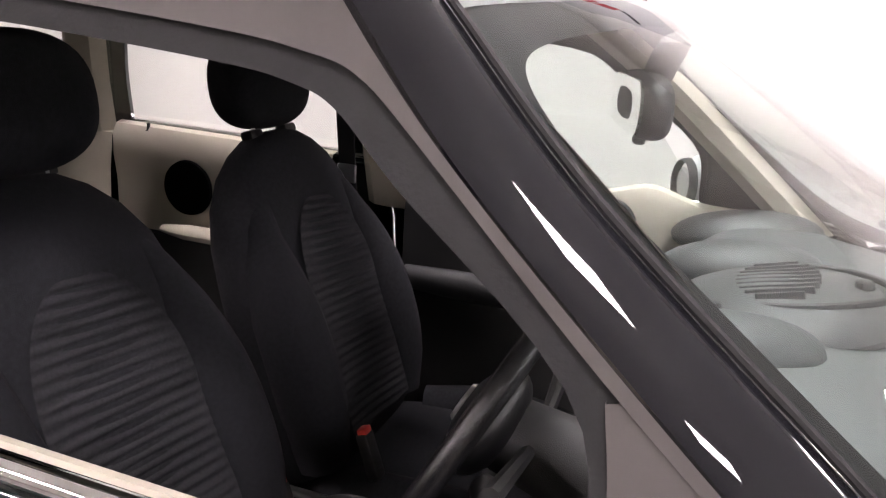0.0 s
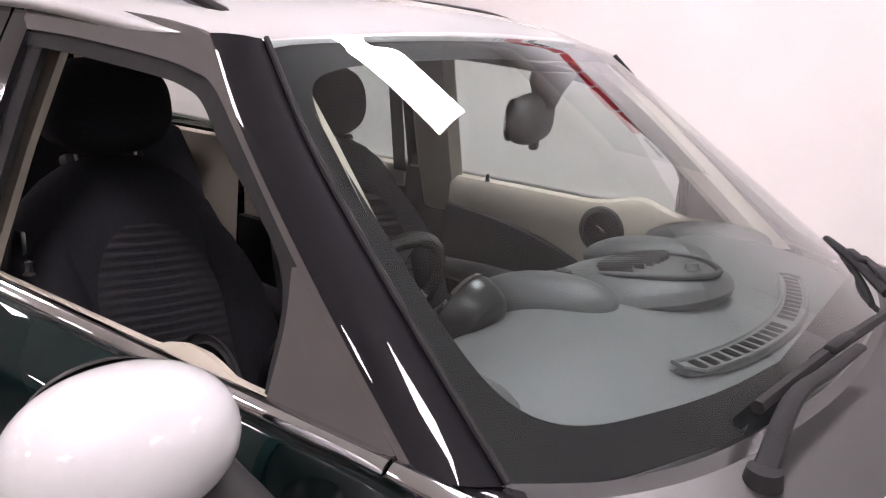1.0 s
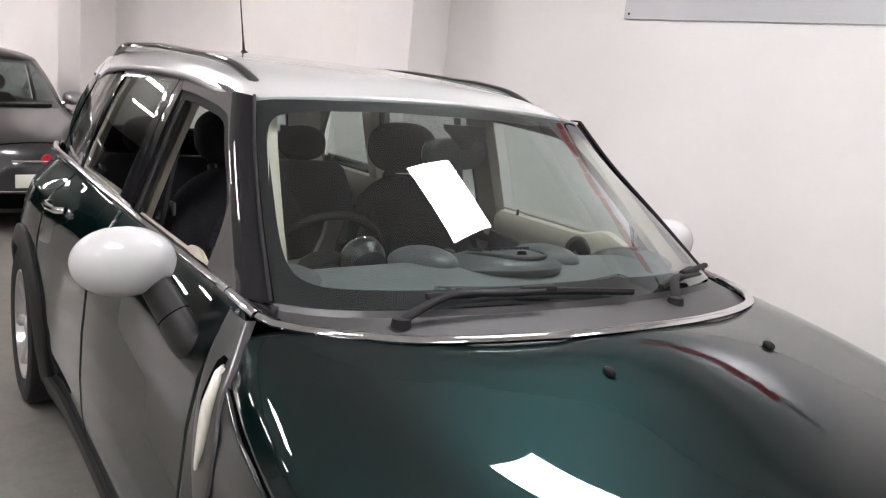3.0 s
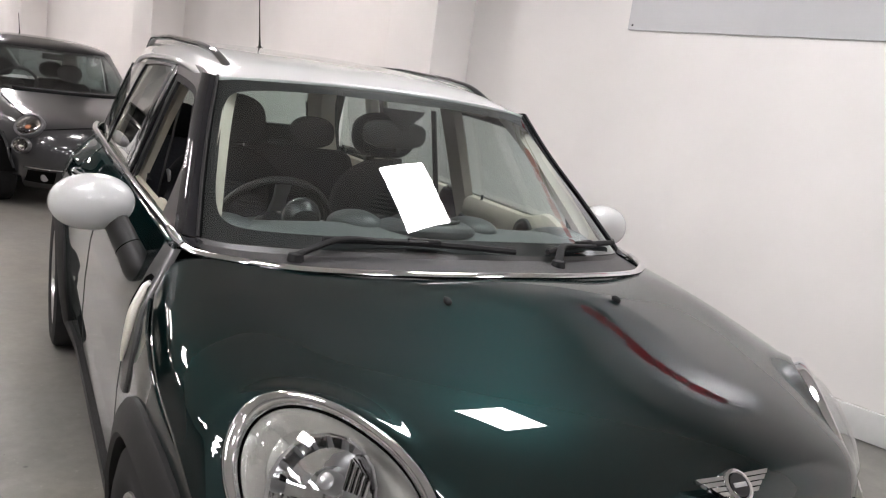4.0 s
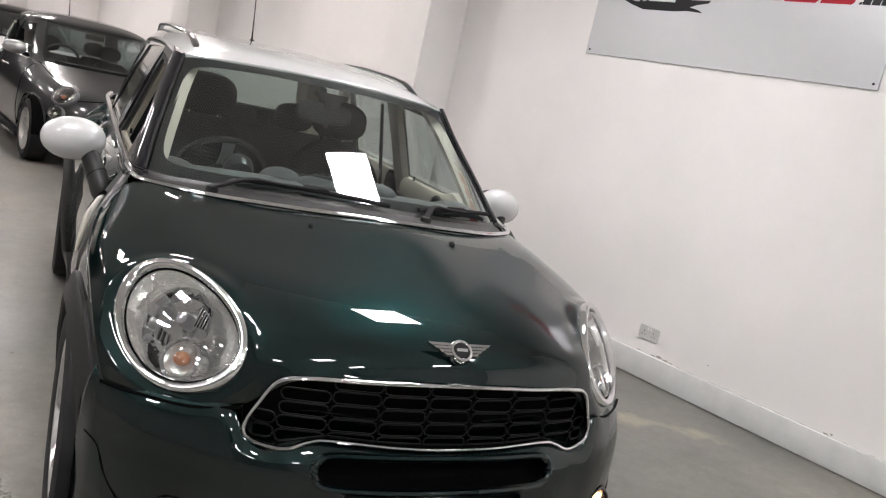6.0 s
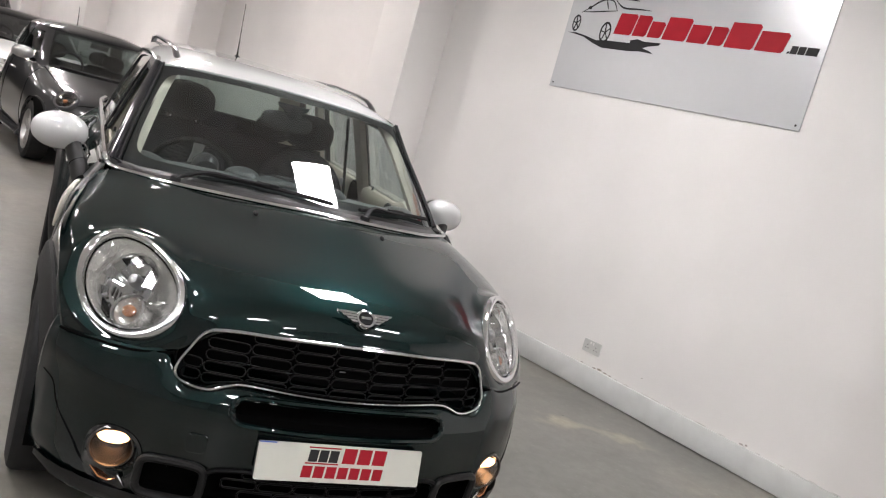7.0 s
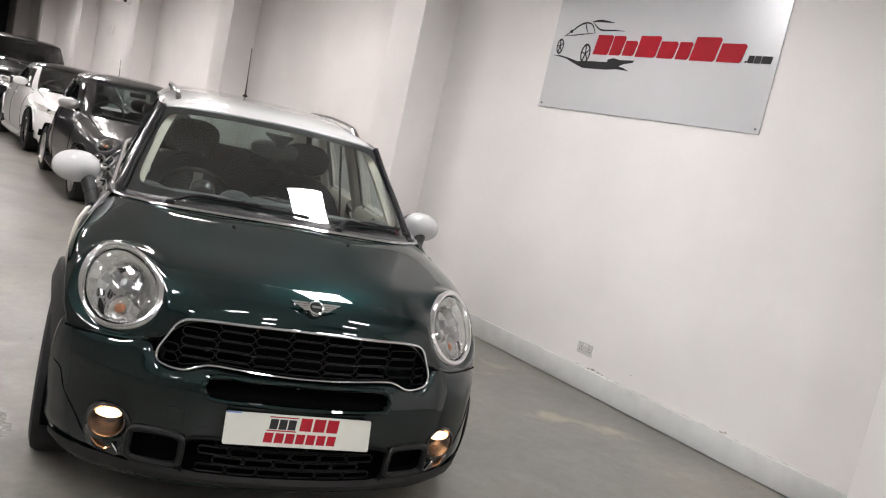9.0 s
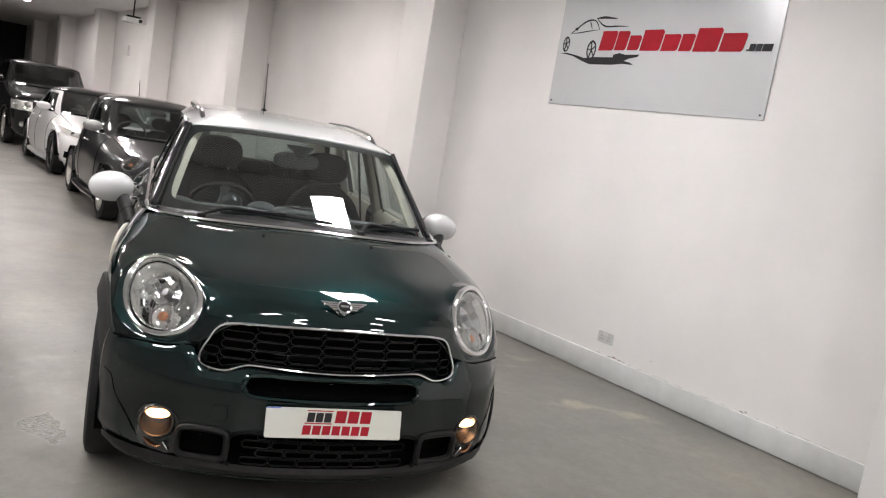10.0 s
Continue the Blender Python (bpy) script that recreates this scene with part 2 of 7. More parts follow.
    # paler patches to the left of the car
    for u, v, a, c, turn in ((-0.86, 0.98, 0.20, 0.42, 8), (-0.80, 1.42, 0.15, 0.14, 0)):
        hue = mixed(times(floor_patch(u, v, a, c, turn), ranged(streaks, 0.2, 1.0, 0.25, 0.75)), hue, (0.27, 0.252, 0.235))
    # darker patch beside the left front wheel
    hue = mixed(times(floor_patch(-0.96, 0.22, 0.17, 0.22, 10), ranged(streaks, 0.2, 1.0, 0.2, 0.7)), hue, (0.135, 0.128, 0.112))
    spill = floor_patch(-0.955, 0.45, 0.13, 0.17, 10, 0.45)
    hue = mixed(times(spill, ranged(noise(70, 3), 0.42, 0.60, 0.0, 0.8)), hue, (0.40, 0.395, 0.385))
    mix = nt.nodes.new("ShaderNodeVectorMath")
    mix.operation = "SCALE"
    nt.links.new(hue, mix.inputs[0])
    nt.links.new(tone, mix.inputs["Scale"])
    nt.links.new(mix.outputs["Vector"], b.inputs["Base Color"])
    gloss = times(ranged(noise(1.4, 3, 0.5), 0.2, 0.8, 0.27, 0.37), ranged(spill, 0.0, 1.0, 1.0, 0.45))
    nt.links.new(gloss, b.inputs["Roughness"])
    bp = nt.nodes.new("ShaderNodeBump")
    bp.inputs["Strength"].default_value, bp.inputs["Distance"].default_value = 0.05, 0.002
    nt.links.new(noise(18, 4), bp.inputs["Height"])
    ripple = nt.nodes.new("ShaderNodeBump")
    ripple.inputs["Distance"].default_value = 0.006
    nt.links.new(spill, ripple.inputs["Strength"])
    nt.links.new(noise(60, 3), ripple.inputs["Height"])
    nt.links.new(bp.outputs["Normal"], ripple.inputs["Normal"])
    nt.links.new(ripple.outputs["Normal"], b.inputs["Normal"])
    return m


FLOOR = floor_paint()
CEILING = material("ceiling_paint", (0.74, 0.73, 0.722), 0.9, vary=0.05, scale=2)
LED = glowing("led_panel", (1.0, 0.966, 0.968), 75.0)
LED_WARM = glowing("warm_led_panel", (1.0, 0.925, 0.905), 75.0)
PAINT_GREY = material("dark_grey_metallic_paint", (0.030, 0.031, 0.034), 0.30, 0.45, coat=1.0, vary=0.1, scale=900)
PAINT_WHITE_CAR = material("pearl_white_paint", (0.80, 0.80, 0.80), 0.3, 0.0, coat=1.0)
PAINT_BLACK = material("black_car_paint", (0.006, 0.006, 0.007), 0.5, 0.0, coat=1.0, coat_rough=0.02, spec=0.1)

# ---- building helpers ----


class Geo:
    """Vertices and faces gathered for one mesh."""

    def __init__(self):
        self.v, self.f = [], []

    def add(self, verts, faces):
        k = len(self.v)
        self.v += [tuple(float(c) for c in p) for p in verts]
        self.f += [tuple(k + i for i in q) for q in faces]
        return self

    def grid(self, g, wrap_u=False, wrap_v=False, keep=None):
        n, m = len(g), len(g[0])
        faces = []
        for i in range(n if wrap_u else n - 1):
            for j in range(m if wrap_v else m - 1):
                a, b = (i + 1) % n, (j + 1) % m
                if keep is not None:
                    c = (np.asarray(g[i][j]) + g[a][j] + g[a][b] + g[i][b]) / 4
                    if not keep(*c):
                        continue
                faces.append((i * m + j, a * m + j, a * m + b, i * m + b))
        return self.add([p for row in g for p in row], faces)

    def tube(self, path, r, k=10, closed=False, flat=1.0, up=None):
        """A round rod along a path; r is one radius or one for each point; flat squashes it across 'up'."""
        path = [Vector(p) for p in path]
        n = len(path)
        rs = [r] * n if not hasattr(r, "__len__") else list(r)
        rings = []
        ref = Vector(up) if up else Vector((0, 0, 1))
        for i, p in enumerate(path):
            a = path[(i - 1) % n] if closed or i else path[i]
            b = path[(i + 1) % n] if closed or i < n - 1 else path[i]
            t = (b - a).normalized()
            x = t.cross(ref)
            if x.length < 1e-3:
                x = t.cross(Vector((1, 0, 0)))
            x.normalize()
            y = x.cross(t)
            rings.append([p + x * (rs[i] * math.cos(2 * math.pi * j / k)) + y * (rs[i] * flat * math.sin(2 * math.pi * j / k)) for j in range(k)])
        self.grid(rings, wrap_u=closed, wrap_v=True)
        if not closed:
            base = len(self.v) - n * k
            self.f.append(tuple(base + j for j in range(k)))
            self.f.append(tuple(base + (n - 1) * k + j for j in reversed(range(k))))
        return self

    def lathe(self, profile, m, k=32, cap=False):
        """profile: (radius, height) pairs turned about the z axis of the pose m."""
        rings = [[m @ Vector((r * math.cos(2 * math.pi * j / k), r * math.sin(2 * math.pi * j / k), h)) for j in range(k)] for r, h in profile]
        return self.grid(rings, wrap_v=True)

    def ball(self, m, rx, ry, rz, k=24, n=14, p=1.0):
        rings = []
        for i in range(n + 1):
            th = math.pi * i / n
            s, c = math.sin(th), math.cos(th)
            c = math.copysign(abs(c) ** p, c)
            rings.append([m @ Vector((rx * math.copysign(abs(s * math.cos(2 * math.pi * j / k)) ** p, math.cos(2 * math.pi * j / k)),
                                      ry * math.copysign(abs(s * math.sin(2 * math.pi * j / k)) ** p, math.sin(2 * math.pi * j / k)), rz * c)) for j in range(k)])
        return self.grid(rings, wrap_v=True)

    def box(self, m, sx, sy, sz, bevel=0.0, seg=2):
        bm = bmesh.new()
        bmesh.ops.create_cube(bm, size=1.0, matrix=Matrix.Diagonal((sx, sy, sz, 1)))
        if bevel:
            bmesh.ops.bevel(bm, geom=bm.edges[:], offset=bevel, segments=seg, affect="EDGES", profile=0.5)
        bm.verts.index_update()
        self.add([m @ v.co for v in bm.verts], [[v.index for v in f.verts] for f in bm.faces])
        bm.free()
        return self

    def loft(self, rings, cap=True):
        k = len(rings[0])
        self.grid(rings, wrap_v=True)
        if cap:
            base = len(self.v) - len(rings) * k
            self.f.append(tuple(base + j for j in range(k)))
            self.f.append(tuple(base + (len(rings) - 1) * k + j for j in reversed(range(k))))
        return self

    def plate(self, outline, m, depth, bevel=0.0):
        """A flat piece with that outline (x, y), standing from z=0 to z=depth in the pose m."""
        k = len(outline)
        if bevel:
            c = np.mean(outline, axis=0)
            rings = []
            for z, s in ((0, 0), (depth - bevel, 0), (depth, bevel)):
                ring = []
                for q in outline:
                    d = Vector((q[0] - c[0], q[1] - c[1]))
                    d = d * (1 - s / max(d.length, 1e-6))
                    ring.append(m @ Vector((c[0] + d.x, c[1] + d.y, z)))
                rings.append(ring)
        else:
            rings = [[m @ Vector((q[0], q[1], z)) for q in outline] for z in (0, depth)]
        return self.loft(rings)

    def mirrored(self):
        g = Geo()
        g.v = [(-x, y, z) for x, y, z in self.v]
        g.f = [tuple(reversed(q)) for q in self.f]
        return g

    def both(self):
        o = self.mirrored()
        return self.add(o.v, o.f)


def part(name, geo, mat, parent=None, label="", thick=0.0, sharp=35.0, offset=-1.0):
    """Links the geometry as ONE mesh object under a thing or a part."""
    me = bpy.data.meshes.new(name)
    me.from_pydata(geo.v, [], geo.f)
    bm = bmesh.new()
    bm.from_mesh(me)
    bmesh.ops.remove_doubles(bm, verts=bm.verts, dist=1e-5)
    bmesh.ops.recalc_face_normals(bm, faces=bm.faces)
    bm.to_mesh(me)
    bm.free()
    me.polygons.foreach_set("use_smooth", [True] * len(me.polygons))
    me.set_sharp_from_angle(angle=radians(sharp))
    me.materials.append(mat)
    ob = new(name, me)
    if parent is not None:
        ob.parent = parent
    if thick:
        so = ob.modifiers.new("thickness", "SOLIDIFY")
        so.thickness, so.offset = thick, offset
    if label:
        tagged(ob, label=label)
    return ob


def thing(name, label, category, group="", m=None, kind=""):
    ob = new(name)
    ob.empty_display_size = 0.2
    if m is not None:
        ob.matrix_world = m
    return tagged(ob, label, category, group, kind)


def spline(pts, n, closed=False):
    """n points along a smooth curve through pts."""
    p = np.asarray(pts, float)
    k = len(p)
    out = []
    span = k if closed else k - 1
    for s in np.linspace(0, span, n, endpoint=not closed):
        i = min(int(s), span - 1)
        t = s - i
        if closed:
            a, b, c, d = p[(i - 1) % k], p[i % k], p[(i + 1) % k], p[(i + 2) % k]
        else:
            b, c = p[i], p[i + 1]
            a = p[i - 1] if i else 2 * b - c
            d = p[i + 2] if i + 2 < k else 2 * c - b
        out.append(0.5 * (2 * b + (c - a) * t + (2 * a - 5 * b + 4 * c - d) * t * t + (3 * b - a - 3 * c + d) * t ** 3))
    return np.array(out)


def patch(rows, nu, nv):
    """A smooth surface through rows of points, as a grid of nu by nv points."""
    first = np.array([spline(r, nv) for r in rows])
    return np.array([spline(first[:, j], nu) for j in range(nv)]).transpose(1, 0, 2)


def at(g, u, v):
    """The point of a grid at the fractions u, v."""
    n, m = len(g) - 1, len(g[0]) - 1
    x, y = min(max(u, 0), 1) * n, min(max(v, 0), 1) * m
    i, j = min(int(x), n - 1), min(int(y), m - 1)
    a, b = x - i, y - j
    return (g[i][j] * (1 - a) + g[i + 1][j] * a) * (1 - b) + (g[i][j + 1] * (1 - a) + g[i + 1][j + 1] * a) * b


def lerp(x, xs, ys):
    return float(np.interp(x, xs, ys))


def rounded(w, h, r, k=6):
    """A rounded rectangle's outline, centred."""
    out = []
    for cx, cy, a0 in ((w / 2 - r, h / 2 - r, 0), (-w / 2 + r, h / 2 - r, 90), (-w / 2 + r, -h / 2 + r, 180), (w / 2 - r, -h / 2 + r, 270)):
        for i in range(k + 1):
            a = radians(a0 + 90 * i / k)
            out.append((cx + r * math.cos(a), cy + r * math.sin(a)))
    return out


def full_width(half):
    """Rows from the middle outwards become rows from side to side."""
    return [[(-x, y, z) for x, y, z in reversed(r[1:])] + list(r) for r in half]

# ---- the hall ----


def slab(name, u0, u1, v0, v1, z0, z1, mat, label, category, bevel=0.0):
    g = Geo().box(Matrix.Translation((0, 0, 0)), u1 - u0, v1 - v0, z1 - z0, bevel)
    ob = part(name, g, mat)
    ob.matrix_world = hall_pose((u0 + u1) / 2, (v0 + v1) / 2, (z0 + z1) / 2)
    return tagged(ob, label, category, kind="structure")


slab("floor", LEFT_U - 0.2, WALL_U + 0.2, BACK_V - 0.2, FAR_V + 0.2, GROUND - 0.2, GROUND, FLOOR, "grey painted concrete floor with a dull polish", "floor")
slab("ceiling", LEFT_U - 0.2, WALL_U + 0.2, BACK_V - 0.2, FAR_V + 0.2, CEIL, CEIL + 0.2, CEILING, "plain off-white painted ceiling", "ceiling")
slab("wall_east", WALL_U, WALL_U + 0.2, BACK_V, FAR_V, 0.0, CEIL, WALL, "white painted wall behind the parked cars", "wall")
# two unseen walls, added so that the car mirrors something dim
slab("wall_west", LEFT_U - 0.2, LEFT_U, BACK_V, FAR_V, 0.0, CEIL, GREY_WALL, "unseen grey wall added on the far side to dim reflections", "wall")
slab("wall_south", LEFT_U - 0.2, WALL_U + 0.2, BACK_V - 0.2, BACK_V, 0.0, CEIL, GREY_WALL, "unseen grey end wall added to dim reflections", "wall")
# darkness of the unlit far end is put into this wall's charcoal colour
slab("wall_north", LEFT_U - 0.2, WALL_U + 0.2, FAR_V, FAR_V + 0.2, 0.0, CEIL, SIGN_DARK, "far end wall, charcoal standing for the unlit end of the hall", "wall")

COLUMNS = (-1.95, 3.05, 7.6, 12.1, 16.6, 21.1, 25.6)
for i, v in enumerate(COLUMNS):
    slab(f"column_{i + 1}", WALL_U - 0.38, WALL_U, v, v + 0.5, 0.0, CEIL, WALL, "square white painted pier standing out of the wall", "column", 0.006)
for i, v in enumerate(COLUMNS[:-1]):
    slab(f"baseboard_{i + 1}", WALL_U - 0.022, WALL_U - 0.001, v + 0.5, COLUMNS[i + 1], GROUND + 0.005, GROUND + 0.165, SKIRT, "white gloss skirting board with scuffs", "skirting board", 0.004)


def ceiling_light(u, v, w=0.58, d=0.56, glow=LED):
    m = hall_pose(u, v, CEIL)
    ob = thing("ceiling_light", "flat white rectangular ceiling light panel", "ceiling light", "ceiling light panels", m)
    fr = Geo()
    for sx, sy, px, py in ((w, 0.02, 0, d / 2 - 0.01), (w, 0.02, 0, -d / 2 + 0.01), (0.02, d - 0.04, w / 2 - 0.01, 0), (0.02, d - 0.04, -w / 2 + 0.01, 0)):
        fr.box(Matrix.Translation((px, py, -0.012)), sx, sy, 0.022, 0.003, 1)
    part("frame", fr, SOCKET_WHITE, ob)
    part("diffuser", Geo().box(Matrix.Translation((0, 0, -0.008)), w - 0.042, d - 0.042, 0.012, 0.002, 1), glow, ob, "glowing white diffuser")
    return ob


first_light = ceiling_light(1.00, 0.61)
for v in (-7.4, -3.4, 0.61):
    for u in (1.00, -1.95, -4.75):
        if (u, v) != (1.00, 0.61):
            copy_thing(first_light, hall_pose(u, v, CEIL))
# the panels further up the hall are a little warmer
warm_light = ceiling_light(1.00, 4.65, glow=LED_WARM)
for v in (4.65, 9.5, 14.0, 18.4):
    for u in (1.00, -1.95, -4.75):
        if (u, v) != (1.00, 4.65):
            copy_thing(warm_light, hall_pose(u, v, CEIL))

# silver sign panel on the wall
SIGN_V0, SIGN_V1, SIGN_Z0, SIGN_Z1 = -0.247, 1.715, 2.016, 3.016


def wall_point(v, z, out=0.0):
    return hall(WALL_U - out, v, z)


def on_wall(v, z, out=0.0):
    """A pose on the sign wall: x runs to the right along it, y up, z out of it."""
    p = wall_point(v, z, out)
    m = Matrix.Identity(4)
    x, y, n = -(hall(0, 1) - hall(0, 0)), Vector((0, 0, 1)), -(hall(1, 0) - hall(0, 0))
    for r in range(3):
        m[r][0], m[r][1], m[r][2], m[r][3] = x[r], y[r], n[r], p[r]
    return m


SIGN_M = on_wall((SIGN_V0 + SIGN_V1) / 2, (SIGN_Z0 + SIGN_Z1) / 2, 0.0)
sign = thing("wall_sign", "brushed silver wall sign with red lettering blocks and a car outline", "sign", m=SIGN_M)
W, Hh = SIGN_V1 - SIGN_V0, SIGN_Z1 - SIGN_Z0
part("panel", Geo().box(Matrix.Translation((0, 0, 0.006)), W, Hh, 0.010, 0.0015, 1), SIGN_SILVER, sign)
for sx in (-1, 1):
    for sy in (-1, 1):
        part("screw", Geo().lathe([(0, 0.014), (0.006, 0.0135), (0.007, 0.011)], pose(sx * (W / 2 - 0.03), sy * (Hh / 2 - 0.03), 0), 10), RUBBER, sign)


def sign_xy(v, z):
    return ((SIGN_V0 + SIGN_V1) / 2 - v, z - (SIGN_Z0 + SIGN_Z1) / 2)
# ---- the green car: outer skin ----
car = thing("car", "dark green crossover car with white roof and mirror caps", "car")

# bonnet, half, from the windscreen forwards to the grille and lamps
B0 = [(0, 0.060, 1.062), (0.25, 0.085, 1.057), (0.485, 0.160, 1.047), (0.60, 0.240, 1.043), (0.68, 0.330, 1.036), (0.742, 0.395, 1.008), (0.782, 0.40, 0.955)]
B1 = [(0, -0.060, 1.046), (0.25, -0.050, 1.038), (0.47, 0.0, 1.027), (0.60, 0.060, 1.021), (0.70, 0.120, 1.001), (0.779, 0.170, 0.957), (0.815, 0.20, 0.905)]
B2 = [(0, -0.250, 1.016), (0.25, -0.240, 1.006), (0.46, -0.200, 0.994), (0.60, -0.140, 0.982), (0.71, -0.080, 0.962), (0.795, -0.020, 0.922), (0.832, 0.0, 0.868)]
B3 = [(0, -0.450, 0.978), (0.24, -0.440, 0.967), (0.44, -0.400, 0.952), (0.58, -0.340, 0.938), (0.70, -0.280, 0.918), (0.785, -0.220, 0.873), (0.825, -0.19, 0.818)]
B4 = [(0, -0.610, 0.934), (0.22, -0.600, 0.925), (0.41, -0.565, 0.905), (0.54, -0.510, 0.880), (0.66, -0.440, 0.850), (0.755, -0.360, 0.805), (0.812, -0.31, 0.755)]
B5 = [(0, -0.685, 0.885), (0.22, -0.675, 0.875), (0.40, -0.640, 0.855), (0.52, -0.595, 0.815), (0.635, -0.530, 0.775), (0.735, -0.440, 0.735), (0.797, -0.37, 0.705)]
B6 = [(0, -0.712, 0.820), (0.22, -0.702, 0.815), (0.39, -0.672, 0.798), (0.495, -0.630, 0.715), (0.60, -0.575, 0.690), (0.71, -0.480, 0.676), (0.785, -0.40, 0.670)]
BONNET = patch(full_width([B0, B1, B2, B3, B4, B5, B6]), 91, 145)
# the broad middle of the bonnet is one fair sheet: a polynomial in x squared and y
CROWN = dict(zip([(i, j) for i in range(4) for j in range(7) if 2 * i + j <= 6],
                 (1.00411, 0.08151, 0.01533, 0.00744, -0.05462, 0.00146, 0.00325, -0.08633, -0.09451, 0.01249, 0.11662, 0.0037, 0.06789, 0.14947, -0.16273, -0.04997)))


def ease(x, a, b):
    """0 at a, 1 at b, smooth between."""
    w = min(1.0, max(0.0, (x - a) / (b - a)))
    return w * w * w * (w * (6 * w - 15) + 10)


def faired(p):
    q = p[0] * p[0]
    w = ease(abs(p[0]), 0.70, 0.50) * ease(p[1], -0.702 + 0.45 * q, -0.668 + 0.75 * q) * (1 - ease(p[1], 0.10, 0.26))
    z = sum(c * (p[0] ** 2 / 0.4) ** i * ((p[1] + 0.3) / 0.4) ** j for (i, j), c in CROWN.items())
    return np.array((p[0], p[1], p[2] + (z - p[2]) * w))


BONNET = np.array([[faired(p) for p in row] for row in BONNET])

# head lamp: an egg-shaped outline in a plane facing out and up
LAMP_C = Vector((0.6435, -0.4364, 0.8348))
LAMP_N = Vector((1.0215, -1.0, 0.8822)).normalized()
LAMP_X = Vector((0, 0, 1)).cross(LAMP_N).normalized()
LAMP_Y = LAMP_N.cross(LAMP_X)
LAMP_A, LAMP_B = 0.2042, 0.1317
LAMP_COS, LAMP_SIN = math.cos(0.368), math.sin(0.368)


def lamp_frame(side):
    """The lamp's pose: x towards the car's outside, y up, z out of the body."""
    m = Matrix.Identity(4)
    for r in range(3):
        m[r][0], m[r][1], m[r][2], m[r][3] = LAMP_X[r], LAMP_Y[r], LAMP_N[r], LAMP_C[r]
    return m if side > 0 else Matrix.Diagonal((-1, 1, 1, 1)) @ m


def egg(s, a):
    """Outline of the lamp: taller towards the outside top, pointed to the inside bottom."""
    c, q = math.cos(a), math.sin(a)
    e = 0.963
    x = LAMP_A * math.copysign(abs(c) ** e, c)
    y = LAMP_B * math.copysign(abs(q) ** e, q)
    y *= 1 - 0.0584 * x / 0.2
    x *= 1 + 0.1442 * y / 0.15
    return (x * LAMP_COS - y * LAMP_SIN) * s, (x * LAMP_SIN + y * LAMP_COS) * s


def in_lamp(x, y, z, s=0.99):
    d = Vector((abs(x), y, z)) - LAMP_C
    px, py = d.dot(LAMP_X), d.dot(LAMP_Y)
    r, a = math.hypot(px, py), math.atan2(py, px)
    best = min((abs(math.atan2(math.sin(math.atan2(egg(1, b)[1], egg(1, b)[0]) - a), math.cos(math.atan2(egg(1, b)[1], egg(1, b)[0]) - a))), b) for b in EGG_A)[1]
    ex, ey = egg(s, best)
    return r < math.hypot(ex, ey) and abs(d.dot(LAMP_N)) < 0.2


EGG_A = [2 * math.pi * i / 72 for i in range(72)]


def lamp_bend(px, py):
    """How far the lamp's rim curves back out of its plane."""
    return 0.05 * px * px + 0.436 * py * py


def lamp_seat(p):
    """Draws the skin round a head lamp into the lamp's own plane."""
    d = Vector((abs(p[0]), p[1], p[2])) - LAMP_C
    px, py, h = d.dot(LAMP_X), d.dot(LAMP_Y), d.dot(LAMP_N)
    r = math.hypot((px * LAMP_COS + py * LAMP_SIN) / LAMP_A, (py * LAMP_COS - px * LAMP_SIN) / LAMP_B)
    w = min(1.0, max(0.0, (1.32 - r) / 0.29))
    w = w * w * (3 - 2 * w)
    lift = 0.03 * math.tanh((-0.009 - lamp_bend(px, py) - h) / 0.03)
    q = Vector((abs(p[0]), p[1], p[2])) + LAMP_N * (lift * w)
    return np.array((math.copysign(q.x, p[0]) if p[0] else 0.0, q.y, q.z))


BONNET = np.array([[lamp_seat(p) for p in row] for row in BONNET])
bonnet = part("bonnet", Geo().grid(BONNET, keep=lambda x, y, z: not in_lamp(x, y, z)), PAINT_GREEN, car, "glossy dark green bonnet", thick=0.012)


# side skin: half width by height, with the arches' flare
def side_x(y, z):
    x = float(np.interp(z, (0.18, 0.28, 0.40, 0.52, 0.66, 0.80, 0.90, 0.97, 1.02, 1.06), (0.785, 0.815, 0.835, 0.842, 0.838, 0.826, 0.806, 0.776, 0.745, 0.718)))
    if z < 0.96:
        x += 0.052 * math.exp(-(((y - 2.60) / 0.40) ** 2)) + 0.022 * math.exp(-((y / 0.36) ** 2))
    else:
        x += (0.052 * math.exp(-(((y - 2.60) / 0.40) ** 2))) * max(0, (1.05 - z) / 0.09)
    if y < 0.10:
        x -= 0.30 * (0.10 - y) ** 2
    if y > 2.7:
        x -= 0.30 * (y - 2.7) ** 2
    return x


AXLES = (0.0, 2.595)
ARCH_R = 0.362
WHEEL_R = 0.325
WHEEL_Z = GROUND + WHEEL_R


def outside_arch(x, y, z):
    return all((y - a) ** 2 + (z - WHEEL_Z) ** 2 > (ARCH_R + 0.01) ** 2 for a in AXLES)


def side_panel(y0, y1, z_low, z_top, ny, nz, side, keep=outside_arch, front=None):
    """A panel of the side skin; z_top(y) is its upper edge, front(z) its leading edge."""
    rows = []
    for i in range(nz):
        w = i / (nz - 1)
        row = []
        for j in range(ny):
            y = y0 + (y1 - y0) * j / (ny - 1)
            z = z_low + (z_top(y) - z_low) * w
            if front:
                y = max(y, front(z)) if j else front(z)
            row.append((side * side_x(y, z), y, z))
        rows.append(row)
    return Geo().grid(np.array(rows), keep=keep)


def belt(y):
    return 1.050 + 0.012 * (y - 0.5) + 0.010 * max(0, y - 1.8)


